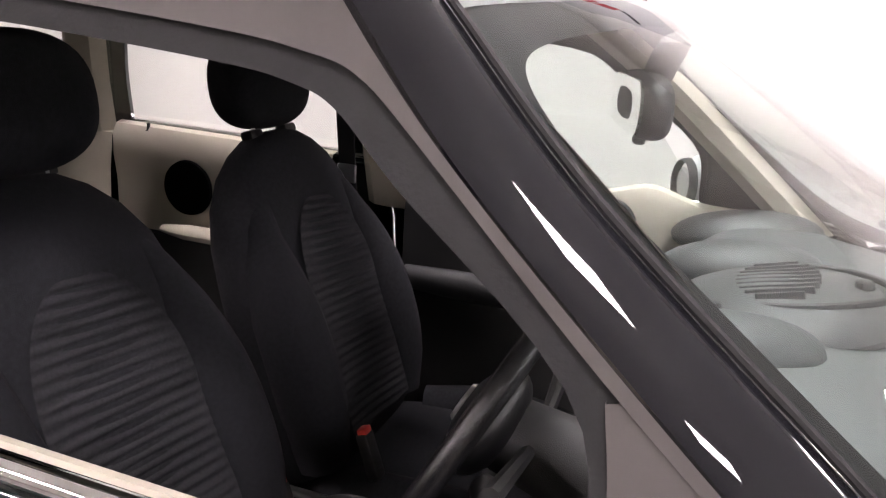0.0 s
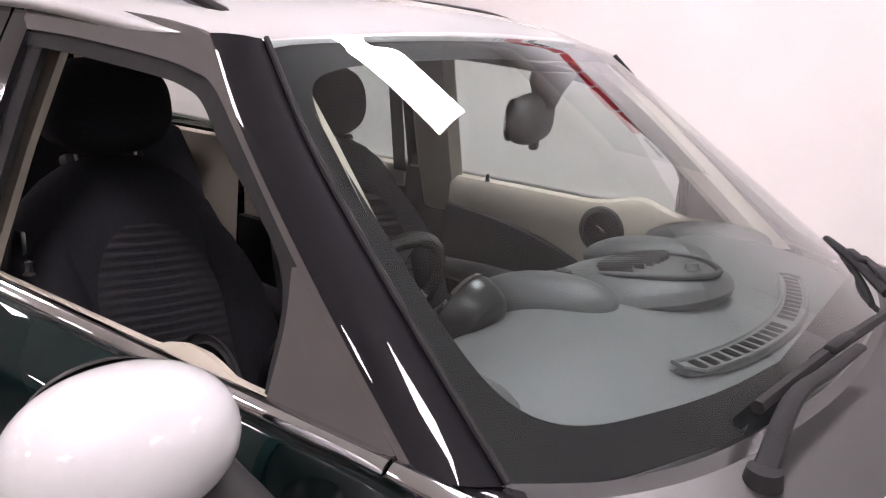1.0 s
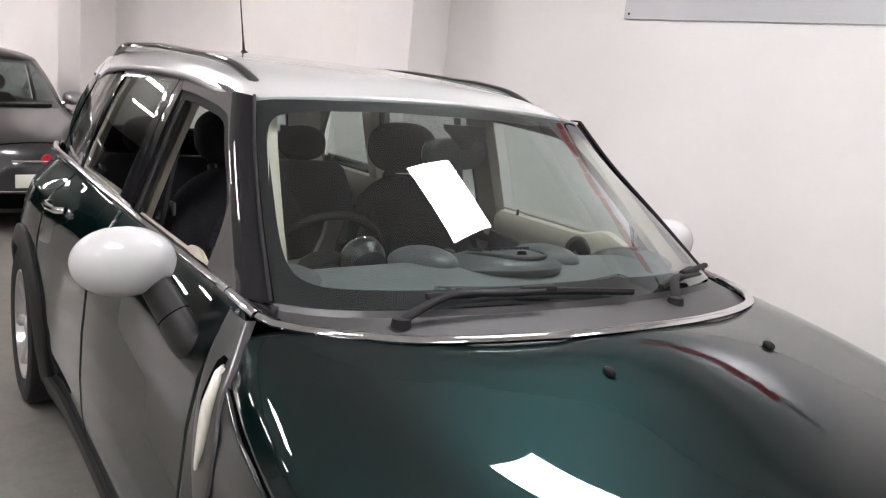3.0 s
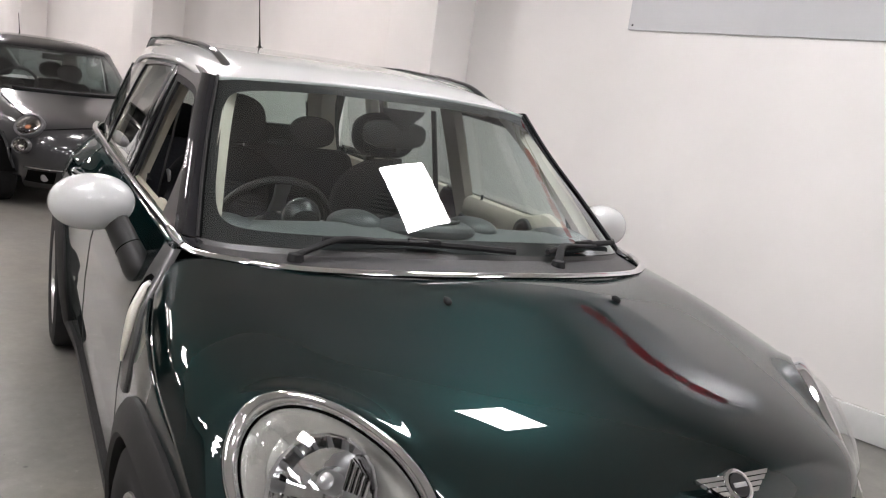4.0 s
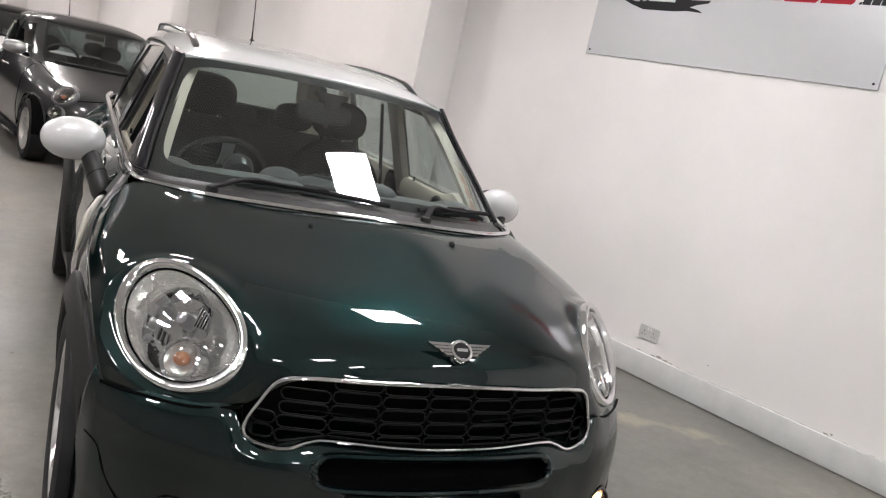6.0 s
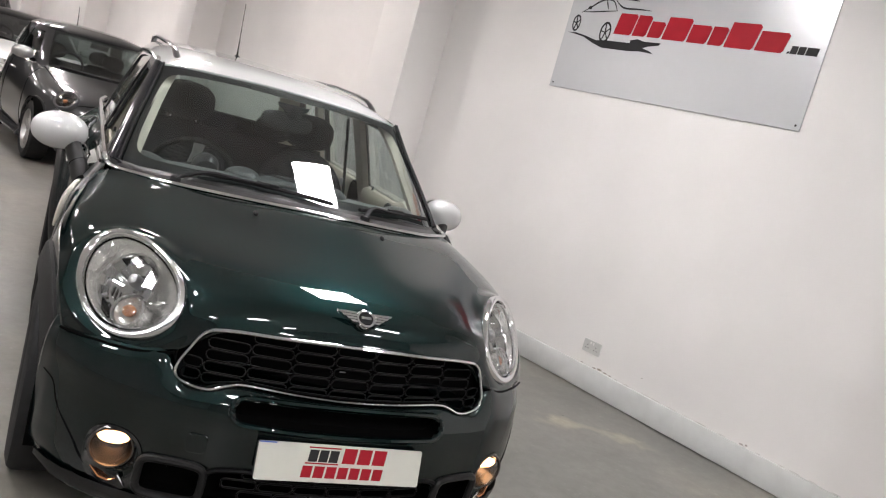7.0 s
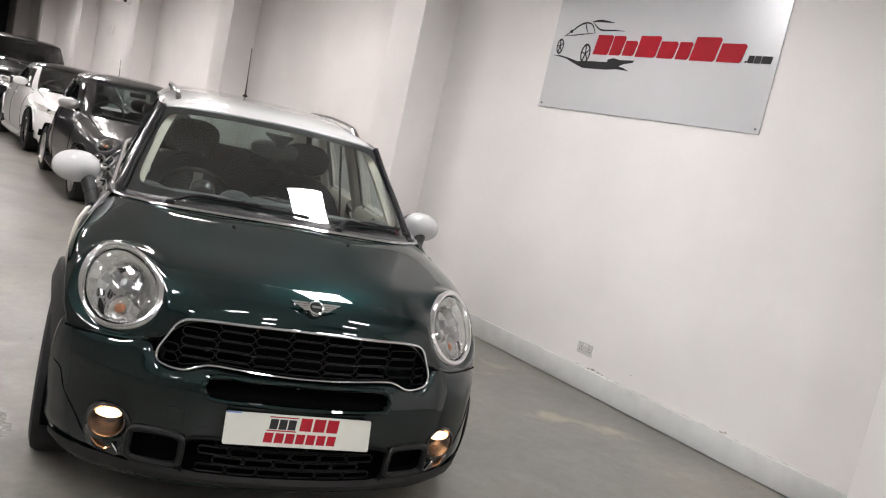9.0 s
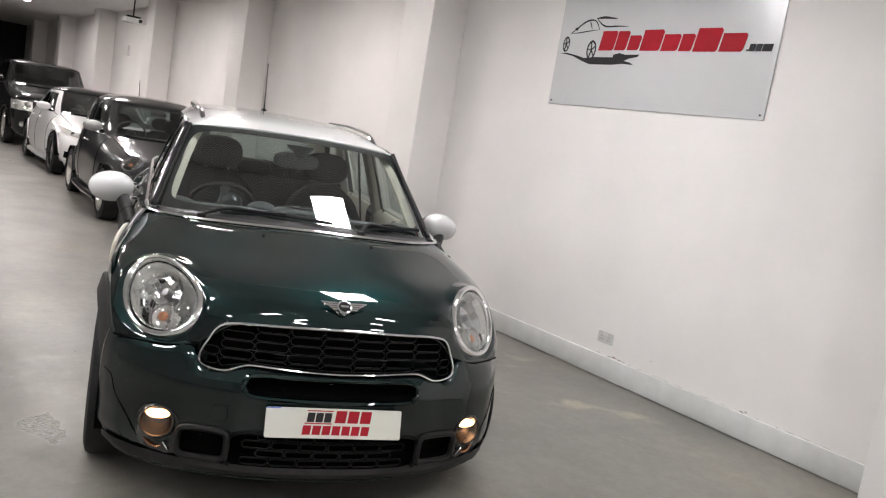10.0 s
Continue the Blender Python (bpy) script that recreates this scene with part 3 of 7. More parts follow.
def fender_top(y):
    """Where the wing meets the bonnet."""
    return lerp(y, (-0.40, -0.31, -0.19, 0.0, 0.20, 0.36, 0.40, 0.47), (0.675, 0.752, 0.812, 0.862, 0.897, 0.945, 1.02, 1.047)) - 0.003


FRONT_DOOR = (0.475, 1.535)
REAR_DOOR = (1.543, 2.330)
SILL_TOP = 0.275
for side in (-1, 1):
    part("front_wing", side_panel(-0.42, 0.468, 0.24, fender_top, 90, 70, side), PAINT_GREEN, car, "glossy dark green front wing", thick=0.01, offset=-1 if side > 0 else -1)
    part("rear_quarter", side_panel(2.338, 3.22, 0.24, lambda y: belt(y) - 0.004, 80, 80, side), PAINT_GREEN, car, "glossy dark green rear quarter panel", thick=0.01)

doors = {}
for side in (-1, 1):
    for name, (y0, y1) in (("front_door", FRONT_DOOR), ("rear_door", REAR_DOOR)):
        doors[name, side] = part(name, side_panel(y0, y1, SILL_TOP, lambda y: belt(y) - 0.006, 60, 60, side), PAINT_GREEN, car,
                                 "dark green front door with its window wound down" if side < 0 and name == "front_door" else "dark green door", thick=0.012)

# sills and arch cladding in grey-black plastic
for side in (-1, 1):
    rows = []
    for z, dx in ((0.285, 0.0), (0.285, 0.016), (0.25, 0.026), (0.19, 0.020), (0.16, -0.01), (0.16, -0.06)):
        rows.append([(side * (side_x(y, max(z, 0.2)) + dx), y, z) for y in np.linspace(0.36, 2.235, 40)])
    part("sill_cladding", Geo().grid(np.array(rows)), PLASTIC, car, "grey-black plastic sill cladding")
    for a in AXLES:
        rows = []
        for r, dx in ((ARCH_R - 0.018, -0.03), (ARCH_R - 0.018, 0.018), (ARCH_R - 0.008, 0.026), (ARCH_R + 0.055, 0.017), (ARCH_R + 0.064, 0.010), (ARCH_R + 0.064, -0.012)):
            row = []
            for k in range(49):
                th = radians(-22 + 224 * k / 48)
                y, z = a - r * math.cos(th), WHEEL_Z + r * math.sin(th)
                row.append((side * (side_x(y, max(z, 0.2)) + dx), y, z))
            rows.append(row)
        part("arch_cladding", Geo().grid(np.array(rows)), PLASTIC, car, "grey-black plastic wheel arch trim")
        # dark inner wheel housing
        rows = [[(side * x, a - 0.385 * math.cos(radians(t)), WHEEL_Z + 0.385 * math.sin(radians(t))) for t in np.linspace(-15, 195, 24)] for x in (0.82, 0.48)]
        part("wheel_housing", Geo().grid(np.array(rows)), BLACK_VOID, car)

# front bumper: plan curve by height, middle to side
BUMP_X = (0.0, 0.18, 0.34, 0.45, 0.52, 0.60, 0.70, 0.765, 0.800)
BUMP_Y = (-0.715, -0.708, -0.682, -0.650, -0.622, -0.575, -0.490, -0.400, -0.330)
BUMP_TOP = (0.652, 0.656, 0.664, 0.640, 0.708, 0.693, 0.679, 0.673, 0.668)
BUMP_FWD = ((0.0, 0.0), (0.10, 0.040), (0.22, 0.056), (0.40, 0.062), (0.62, 0.062), (0.82, 0.050), (1.0, 0.015))


def bump_rows():
    rows = []
    for w, fwd in ((-0.07, -0.09), *BUMP_FWD):
        row = []
        for x, y, zt in zip(BUMP_X, BUMP_Y, BUMP_TOP):
            z = 0.668 + (0.235 - 0.668) * w + (zt - 0.668) * max(0.0, 1 - 5.0 * max(0.0, w)) ** 2
            out = fwd * 0.35 * min(1, x / 0.7)
            row.append((x + out * (x > 0.5) - (0.03 if w == 1.0 and x > 0.7 else 0), y - fwd * (1 - 0.45 * (x / 0.8) ** 2), z))
        rows.append(row)
    return rows


BUMPER = patch(full_width(bump_rows()), 91, 161)


def bumper_y(x, z):
    """The bumper's face at x, z."""
    d = (BUMPER[:, :, 0] - x) ** 2 + (BUMPER[:, :, 2] - z) ** 2
    i, j = np.unravel_index(int(d.argmin()), d.shape)
    return float(BUMPER[i, j, 1])


def in_box(x, z, cx, cz, w, h, p=4.0):
    return abs((x - cx) / (w / 2)) ** p + abs((z - cz) / (h / 2)) ** p < 1


def bumper_keep(x, y, z):
    a = abs(x)
    if max(0.0, a - 0.293) ** 2 + (z - 0.599) ** 2 < 0.032 ** 2:
        return False
    if in_box(a, z, 0, 0.355, 0.72, 0.150, 6):
        return False
    if in_box(a, z, 0.448, 0.368, 0.175, 0.125, 5):
        return False
    return (a - 0.605) ** 2 + (z - 0.415) ** 2 > 0.062 ** 2


part("front_bumper", Geo().grid(BUMPER, keep=bumper_keep), PAINT_GREEN, car, "glossy dark green front bumper", thick=0.01)


def on_bumper(cx, cz, w, h, p, k=72, out=0.0):
    """A ring of points on the bumper's face round an opening."""
    pts = []
    for i in range(k):
        a = 2 * math.pi * i / k
        c, s = math.cos(a), math.sin(a)
        x = cx + w / 2 * math.copysign(abs(c) ** (2 / p), c)
        z = cz + h / 2 * math.copysign(abs(s) ** (2 / p), s)
        pts.append((x, bumper_y(x, z) - out, z))
    return pts


def smoothed(pts, n=2):
    p = np.array(pts)
    for _ in range(n):
        p = (np.roll(p, 1, 0) + 2 * p + np.roll(p, -1, 0)) / 4
    return p


def slot_ring(half, r):
    """A long slot with round ends on the bumper's face."""
    pts = [(half + r * math.cos(a), r * math.sin(a)) for a in np.linspace(-math.pi / 2, math.pi / 2, 15)]
    flat = [(x, r) for x in np.linspace(half, -half, 26)[1:-1]]
    pts += flat + [(-x, -z) for x, z in pts] + [(-x, -z) for x, z in flat]
    return [(x, bumper_y(x, 0.599 + z), 0.599 + z) for x, z in pts]


def recess(cx, cz, w, h, p, depth):
    """The inside of an opening: walls running back and a back face."""
    ring = smoothed(on_bumper(cx, cz, w, h, p)) if p else smoothed(slot_ring(w / 2 - h / 2, h / 2), 4)
    rings = [ring + np.array((0, d, 0)) for d in (-0.002, depth * 0.5, depth)]
    c = ring.mean(0) + np.array((0, depth, 0))
    rings.append(np.array([c + (q + np.array((0, depth, 0)) - c) * 0.02 for q in ring]))
    return Geo().grid(np.array(rings), wrap_v=True)


# near-black linings carry the shade inside the bumper's openings
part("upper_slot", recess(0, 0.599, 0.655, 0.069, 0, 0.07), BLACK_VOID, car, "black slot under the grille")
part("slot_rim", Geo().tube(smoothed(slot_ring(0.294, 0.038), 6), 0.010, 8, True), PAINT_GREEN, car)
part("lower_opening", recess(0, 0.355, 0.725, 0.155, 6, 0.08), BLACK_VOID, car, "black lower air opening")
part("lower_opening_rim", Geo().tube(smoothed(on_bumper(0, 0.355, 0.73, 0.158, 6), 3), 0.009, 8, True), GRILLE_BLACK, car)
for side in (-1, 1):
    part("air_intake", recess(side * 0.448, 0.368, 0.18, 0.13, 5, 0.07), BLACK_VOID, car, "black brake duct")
    part("air_intake_frame", Geo().tube(smoothed(on_bumper(side * 0.448, 0.368, 0.168, 0.114, 5, out=0.004), 3), 0.012, 10, True), DUCT_BLACK, car, "satin black duct frame")
rows = []
for z, out in ((0.300, 0.004), (0.278, 0.020), (0.258, 0.018), (0.244, -0.01), (0.244, -0.08)):
    row = []
    for x in np.linspace(-0.79, 0.79, 61):
        row.append((x, bumper_y(x * 0.985, max(z, 0.25)) - out * (1 - 0.3 * abs(x)), z))
    rows.append(row)
part("chin_spoiler", Geo().grid(np.array(rows)), PLASTIC, car, "grey-black plastic chin")
# lower lattice of the front opening
for row in range(4):
    for col in range(-3, 4):
        xc, zc = 0.104 * col + (0.052 if row % 2 else 0.0), 0.411 - 0.034 * row
        pts = [(xc + x, bumper_y(xc + x, zc + z) + 0.022, zc + z) for x, z in rounded(0.098, 0.028, 0.012, 4)]
        if max(abs(p[0]) for p in pts) < 0.36:
            part("lower_grille_cell", Geo().tube(pts, 0.0034, 6, True), GRILLE_BLACK, car)

# windscreen
W0 = [(0, 0.232, 1.080), (0.25, 0.250, 1.076), (0.475, 0.305, 1.068), (0.600, 0.375, 1.060), (0.672, 0.455, 1.056)]
W1 = [(0, 0.440, 1.2170), (0.24, 0.454, 1.2120), (0.450, 0.495, 1.198), (0.575, 0.560, 1.1875), (0.637, 0.618, 1.182)]
W2 = [(0, 0.660, 1.3650), (0.22, 0.670, 1.3605), (0.410, 0.710, 1.3450), (0.530, 0.760, 1.329), (0.590, 0.797, 1.320)]
W3 = [(0, 0.852, 1.472), (0.20, 0.858, 1.469), (0.38, 0.880, 1.461), (0.495, 0.907, 1.452), (0.548, 0.928, 1.446)]
SCREEN = patch(full_width([W0, W1, W2, W3]), 61, 91)


def screen_y(x, z):
    """The fair sheet of the glass: how far back it lies at x, z."""
    q, h = x * x, z - 1.26
    return 0.4954 + 0.4109 * q + 0.499 * q * q + h * (1.5425 - 0.0115 * q) + h * h * (0.4034 - 2.3981 * q) - 0.1206 * h ** 3


for row in range(61):
    for col in range(91):
        x, y, z = SCREEN[row][col]
        w = ease(abs(x) / (0.672 - 0.124 * row / 60), 1.0, 0.72) * ease(row / 60, 1.0, 0.955)
        SCREEN[row][col][1] = y + (screen_y(x, z) - y) * w
windscreen = part("windscreen", Geo().grid(SCREEN), WINDSCREEN_GLASS, car, "clear glass windscreen with a black border")
windscreen.visible_shadow = False


def border(grid, inset_low, inset_top, inset_side, r, off=0.006, k=200, n=8):
    """A band between a sheet's rim and a rounded opening inside it, just under the sheet."""
    rings = []
    for q in range(n + 1):
        w = q / n
        ring = []
        for i in range(k):
            a = 2 * math.pi * (i + 0.5) / k
            c, s = math.cos(a), math.sin(a)
            m = max(abs(c), abs(s))
            ou, ov = 0.5 + 0.5 * s / m, 0.5 + 0.5 * c / m
            p = r
            iu, iv = math.copysign(abs(s) ** (2 / p), s), math.copysign(abs(c) ** (2 / p), c)
            cu, hu = (inset_low + 1 - inset_top) / 2, (1 - inset_top - inset_low) / 2
            iu, iv = cu + hu * iu, 0.5 + (0.5 - inset_side) * iv
            ring.append(at(grid, ou + (iu - ou) * w, ov + (iv - ov) * w) + np.array((0, off, -off)))
        rings.append(ring)
    return Geo().grid(np.array(rings), wrap_v=True)


part("screen_border", border(SCREEN, 0.080, 0.080, 0.062, 7), FRIT, windscreen, "black printed windscreen border")

# scuttle panel between bonnet and glass
rows = [[(x, y - 0.012 * w, z - 0.012 * w) for x, y, z in spline(full_width([W0])[0], 61)] for w in (0.0, 1.0)]
low = spline(full_width([B0])[0][2:-2], 61)
rows.append(low + np.array((0, 0.012, -0.012)))
part("scuttle_panel", Geo().grid(np.array(rows)), SCUTTLE, car, "black plastic scuttle under the wipers")

for side in (-1, 1):
    rows = [[(side * x, y, z) for x, y, z in r] for r in ([(0.664, 0.440, 1.050), (0.688, 0.415, 1.042), (0.706, 0.420, 1.034)], [(0.686, 0.472, 1.056), (0.706, 0.470, 1.054), (0.714, 0.472, 1.040)], [(0.714, 0.536, 1.054), (0.719, 0.545, 1.052), (0.720, 0.560, 1.044)])]
    part("corner_filler", Geo().grid(patch(rows, 10, 8)), PILLAR_BLACK, car)

# bright strip round the foot of the windscreen and along the waist
strip = [(-x, y, z) for x, y, z in reversed(B0[1:5])] + B0[:5]
curve = spline(strip, 90) + np.array((0, 0.006, 0.004))
ends = np.array([(0.700, 0.372, 1.039), (0.709, 0.400, 1.041), (0.713, 0.418, 1.042)])
curve = np.vstack([(ends * np.array((-1, 1, 1)))[::-1], curve[2:-2], ends])
part("bonnet_strip", Geo().tube(curve, 0.0118, 12, flat=0.72), CHROME, car, "chrome strip behind the bonnet")
for side in (-1, 1):
    for y0, y1, words in ((0.424, 0.553, "short chrome strip under the windscreen pillar"), (0.558, 3.02, "chrome waistline strip")):
        ys = np.linspace(y0, y1, 14 if y1 < 1 else 60)
        part("waist_strip", Geo().tube([(side * (side_x(max(y, 0.5), 1.058) + 0.004 - 0.010 * ease(y, 0.56, 0.42)), y, belt(y) + 0.004 - 0.012 * ease(y, 0.58, 0.42)) for y in ys], 0.0145, 12, flat=0.80), CHROME, car, words)


# glasshouse side surface
def upper_x(y, z):
    x = 0.716 - 0.345 * (z - 1.055) - 0.10 * max(0, z - 1.3) ** 2 * 4
    return x - 0.07 * max(0, y - 2.2) ** 2


def window_top(y):
    return lerp(y, (0.93, 1.00, 1.25, 1.55, 1.9, 2.3, 2.6, 2.85, 3.0), (1.405, 1.432, 1.462, 1.474, 1.474, 1.462, 1.440, 1.400, 1.34))


# A pillars
for side in (-1, 1):
    inner = spline([W0[-1], W1[-1], W2[-1], W3[-1]], 24)
    outer = spline([(0.716, 0.534, 1.052), (0.670, 0.717, 1.19), (0.620, 0.894, 1.335), (0.579, 1.004, 1.449)], 24)
    rows = []
    for w, bulge in ((0, 0.0), (0.08, 0.010), (0.35, 0.019), (0.7, 0.018), (0.95, 0.010), (1.0, 0.0)):
        rows.append([(side * (a[0] * (1 - w) + b[0] * w + bulge * 0.8), a[1] * (1 - w) + b[1] * w - bulge * 0.55, a[2] * (1 - w) + b[2] * w + bulge * 0.25) for a, b in zip(inner, outer)])
    part("a_pillar", Geo().grid(np.array(rows)), PILLAR_BLACK, car, "gloss black windscreen pillar")
    part("screen_trim", Geo().tube([(side * (p[0] + 0.006), p[1] - 0.004, p[2] + 0.004) for p in inner], 0.004, 8), RUBBER, car)


# door window frames, pillars and glass
def on_upper(y, z, side, out=0.0):
    return (side * (upper_x(y, z) + out), y, z)


def strip_between(low, high, side, out, n=20, edge=0.006):
    """A flat band on the glasshouse side between two lines of (y, z)."""
    a, b = spline([(0, *p) for p in low], n), spline([(0, *p) for p in high], n)
    rows = []
    for w, d in ((0, -edge * 2), (0, 0), (0.5, 0.001), (1, 0), (1, -edge * 2)):
        row = []
        for p, q in zip(a, b):
            y, z = p[1] * (1 - w) + q[1] * w, p[2] * (1 - w) + q[2] * w
            row.append(on_upper(y, z, side, out + d))
        rows.append(row)
    return Geo().grid(np.array(rows))


for side in (-1, 1):
    d = doors["front_door", side]
    # frame along the pillar, then along the roof
    part("window_frame", strip_between([(0.553, 1.062), (0.750, 1.209), (0.909, 1.341), (0.972, 1.388), (1.02, 1.402), (1.10, 1.413), (1.30, 1.428), (1.47, 1.434)],
                                       [(0.538, 1.062), (0.721, 1.206), (0.887, 1.346), (0.985, 1.436), (1.10, 1.462), (1.30, 1.476), (1.47, 1.480)], side, 0.004, 40), TRIM_GREY, d, "satin grey window frame")
    part("window_seal", strip_between([(0.754, 1.065), (0.777, 1.195), (0.930, 1.315), (0.988, 1.362), (1.03, 1.378), (1.10, 1.388), (1.30, 1.402), (1.445, 1.408)],
                                      [(0.742, 1.065), (0.750, 1.209), (0.909, 1.341), (0.972, 1.388), (1.02, 1.402), (1.10, 1.413), (1.30, 1.428), (1.47, 1.434)], side, -0.004, 40), RUBBER, d, "black rubber window seal")
    if side < 0:
        part("pillar_seal", strip_between([(1.478, 1.060), (1.465, 1.25), (1.450, 1.455)], [(1.432, 1.060), (1.420, 1.25), (1.408, 1.44)], side, -0.010), RUBBER, d, "black rubber door seal")
    part("mirror_sail", strip_between([(0.745, 1.060), (0.746, 1.14), (0.758, 1.204)], [(0.556, 1.060), (0.648, 1.133), (0.745, 1.208)], side, 0.001, 12), TRIM_GREY, d, "satin grey triangular plate in front of the window")
    part("b_pillar", strip_between([(1.475, 1.060), (1.462, 1.25), (1.448, 1.460)], [(1.545, 1.060), (1.532, 1.25), (1.510, 1.465)], side, 0.004), BLACK_GLOSS, d, "gloss black door pillar")
    r = doors["rear_door", side]
    part("b_pillar", strip_between([(1.552, 1.060), (1.539, 1.25), (1.518, 1.465)], [(1.640, 1.060), (1.622, 1.25), (1.598, 1.462)], side, 0.004), BLACK_GLOSS, r, "gloss black door pillar")
    part("window_frame", strip_between([(1.52, 1.450), (1.9, 1.452), (2.22, 1.440)], [(1.52, 1.482), (1.9, 1.484), (2.25, 1.474)], side, 0.004), BLACK_GLOSS, r)
    part("c_pillar", strip_between([(2.33, 1.062), (2.29, 1.25), (2.22, 1.445)], [(2.41, 1.062), (2.37, 1.25), (2.30, 1.44)], side, 0.003), BLACK_GLOSS, r)
    gl = part("window_glass", strip_between([(1.64, 1.055), (1.9, 1.058), (2.33, 1.06)], [(1.60, 1.455), (1.9, 1.458), (2.24, 1.445)], side, -0.004, 12, 0.0), REAR_GLASS, r, "dark tinted window glass")
    gl.visible_shadow = False
    gl = part("quarter_glass", strip_between([(2.40, 1.062), (2.7, 1.066), (3.02, 1.07)], [(2.29, 1.445), (2.55, 1.435), (2.78, 1.395)], side, 0.0, 12, 0.0), REAR_GLASS, car, "dark tinted rear quarter glass")
    gl.visible_shadow = False
    part("d_pillar", strip_between([(3.02, 1.064), (2.95, 1.22), (2.77, 1.40)], [(3.16, 1.064), (3.13, 1.25), (3.02, 1.43)], side, 0.002), PAINT_GREEN, car, "dark green rear pillar")
    if side > 0:
        gl = part("window_glass", strip_between([(0.74, 1.055), (1.1, 1.058), (1.47, 1.06)], [(0.98, 1.405), (1.15, 1.436), (1.45, 1.45)], side, -0.006, 12, 0.0), SIDE_GLASS, d, "clear raised window glass")
        gl.visible_shadow = False

# roof
ROOF_Y = (0.852, 1.05, 1.45, 1.95, 2.50, 2.95, 3.18)
ROOF_Z = (1.474, 1.518, 1.553, 1.574, 1.575, 1.553, 1.528)
ROOF_W = (0.548, 0.578, 0.588, 0.590, 0.575, 0.545, 0.52)
half = []
for y, z, w in zip(ROOF_Y, ROOF_Z, ROOF_W):
    lead = 0.076 if y < 0.9 else (0.04 if y < 1.1 else 0.0)
    edge_z = 1.447 if y < 0.9 else min(z - 0.062, window_top(min(y, 2.9)) + 0.012)
    half.append([(0, y, z), (0.36 * w, y + lead * 0.08, z - 0.003), (0.68 * w, y + lead * 0.36, z - (0.013 if y < 0.9 else 0.014)),
                 (0.88 * w, y + lead * 0.72, z - (0.022 if y < 0.9 else 0.040)), (w, y + lead, edge_z)])
ROOF = patch(full_width(half), 71, 61)
roof = part("roof", Geo().grid(ROOF), PAINT_WHITE, car, "glossy white painted roof", thick=0.02)

# roof rails
for side in (-1, 1):
    def rail(y):
        return (side * (0.487 + 0.03 * math.sin(math.pi * (y - 1.07) / 1.75)), y, 0.0)
    pts = []
    for k in range(41):
        w = k / 40
        y = 1.07 + 1.70 * w
        x = rail(y)[0]
        base = lerp(y, ROOF_Y, ROOF_Z) - 0.045 - 0.004
        pts.append((x, y, base + 0.038 * min(1, math.sin(math.pi * min(w, 1 - w) / 0.28) if min(w, 1 - w) < 0.14 else 1)))
    part("roof_rail", Geo().tube(pts, [0.0155] * 41, 10, flat=0.75), BLACK_GLOSS, car, "black roof rail")

# tailgate and rear bumper
rows = [[(x * 0.97, 3.17 - 0.10 * (x / 0.52) ** 2, 1.515 - 0.112 * abs(x / 0.52) ** 4), (x * 1.1, 3.27 - 0.11 * (x / 0.52) ** 2, 1.30), (x * 1.2, 3.33 - 0.12 * (x / 0.52) ** 2, 1.08), (x * 1.28, 3.38 - 0.12 * (x / 0.52) ** 2, 0.80), (x * 1.33, 3.40 - 0.12 * (x / 0.52) ** 2, 0.50), (x * 1.33, 3.36 - 0.12 * (x / 0.52) ** 2, 0.24)] for x in np.linspace(-0.52, 0.52, 9)]
TAIL = patch(rows, 41, 61)
tailgate = part("tailgate", Geo().grid(TAIL, keep=lambda x, y, z: not (in_box(x, z, 0, 1.31, 0.98, 0.28, 6))), PAINT_GREEN, car, "dark green tailgate", thick=0.015)
rg = part("rear_window", Geo().grid(TAIL, keep=lambda x, y, z: in_box(x, z, 0, 1.31, 1.04, 0.34, 6)), TAIL_GLASS, tailgate, "rear window glass")
rg.visible_shadow = False
rg.location.y = 0.004
# ---- front details ----
# grille: chrome frame, black back and lattice
GRILLE_HALF = [(0, 0.822), (0.22, 0.818), (0.37, 0.812), (0.432, 0.793), (0.466, 0.735), (0.487, 0.685), (0.484, 0.655), (0.450, 0.640), (0.395, 0.640), (0.345, 0.660), (0.30, 0.668), (0.15, 0.660), (0, 0.657)]


def grille_y(x, z):
    """The face of the grille between bonnet and bumper."""
    return lerp(abs(x), (0, 0.22, 0.39, 0.49), (-0.724, -0.714, -0.684, -0.640)) + 0.06 * (z - 0.74)


outline = [(x, z) for x, z in GRILLE_HALF] + [(-x, z) for x, z in reversed(GRILLE_HALF[1:-1])]
ring = spline([(x, grille_y(x, z) - 0.006, z) for x, z in outline], 144, True)
# the grille's near-black back carries the shade behind the lattice
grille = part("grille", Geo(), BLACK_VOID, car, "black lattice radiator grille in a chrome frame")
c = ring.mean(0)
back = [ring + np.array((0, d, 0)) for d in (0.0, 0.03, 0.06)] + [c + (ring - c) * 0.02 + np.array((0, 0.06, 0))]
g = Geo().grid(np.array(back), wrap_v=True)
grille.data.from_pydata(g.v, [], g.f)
part("chrome_frame", Geo().tube(ring, 0.0058, 10, True, flat=0.9), CHROME, grille, "chrome grille frame")


def grille_limits(x):
    a = abs(x)
    top = lerp(a, (0, 0.22, 0.37, 0.432, 0.466, 0.487), (0.822, 0.818, 0.812, 0.793, 0.735, 0.685))
    low = lerp(a, (0, 0.15, 0.30, 0.345, 0.395, 0.45, 0.484), (0.657, 0.660, 0.668, 0.660, 0.640, 0.640, 0.655))
    return low + 0.004, top - 0.006


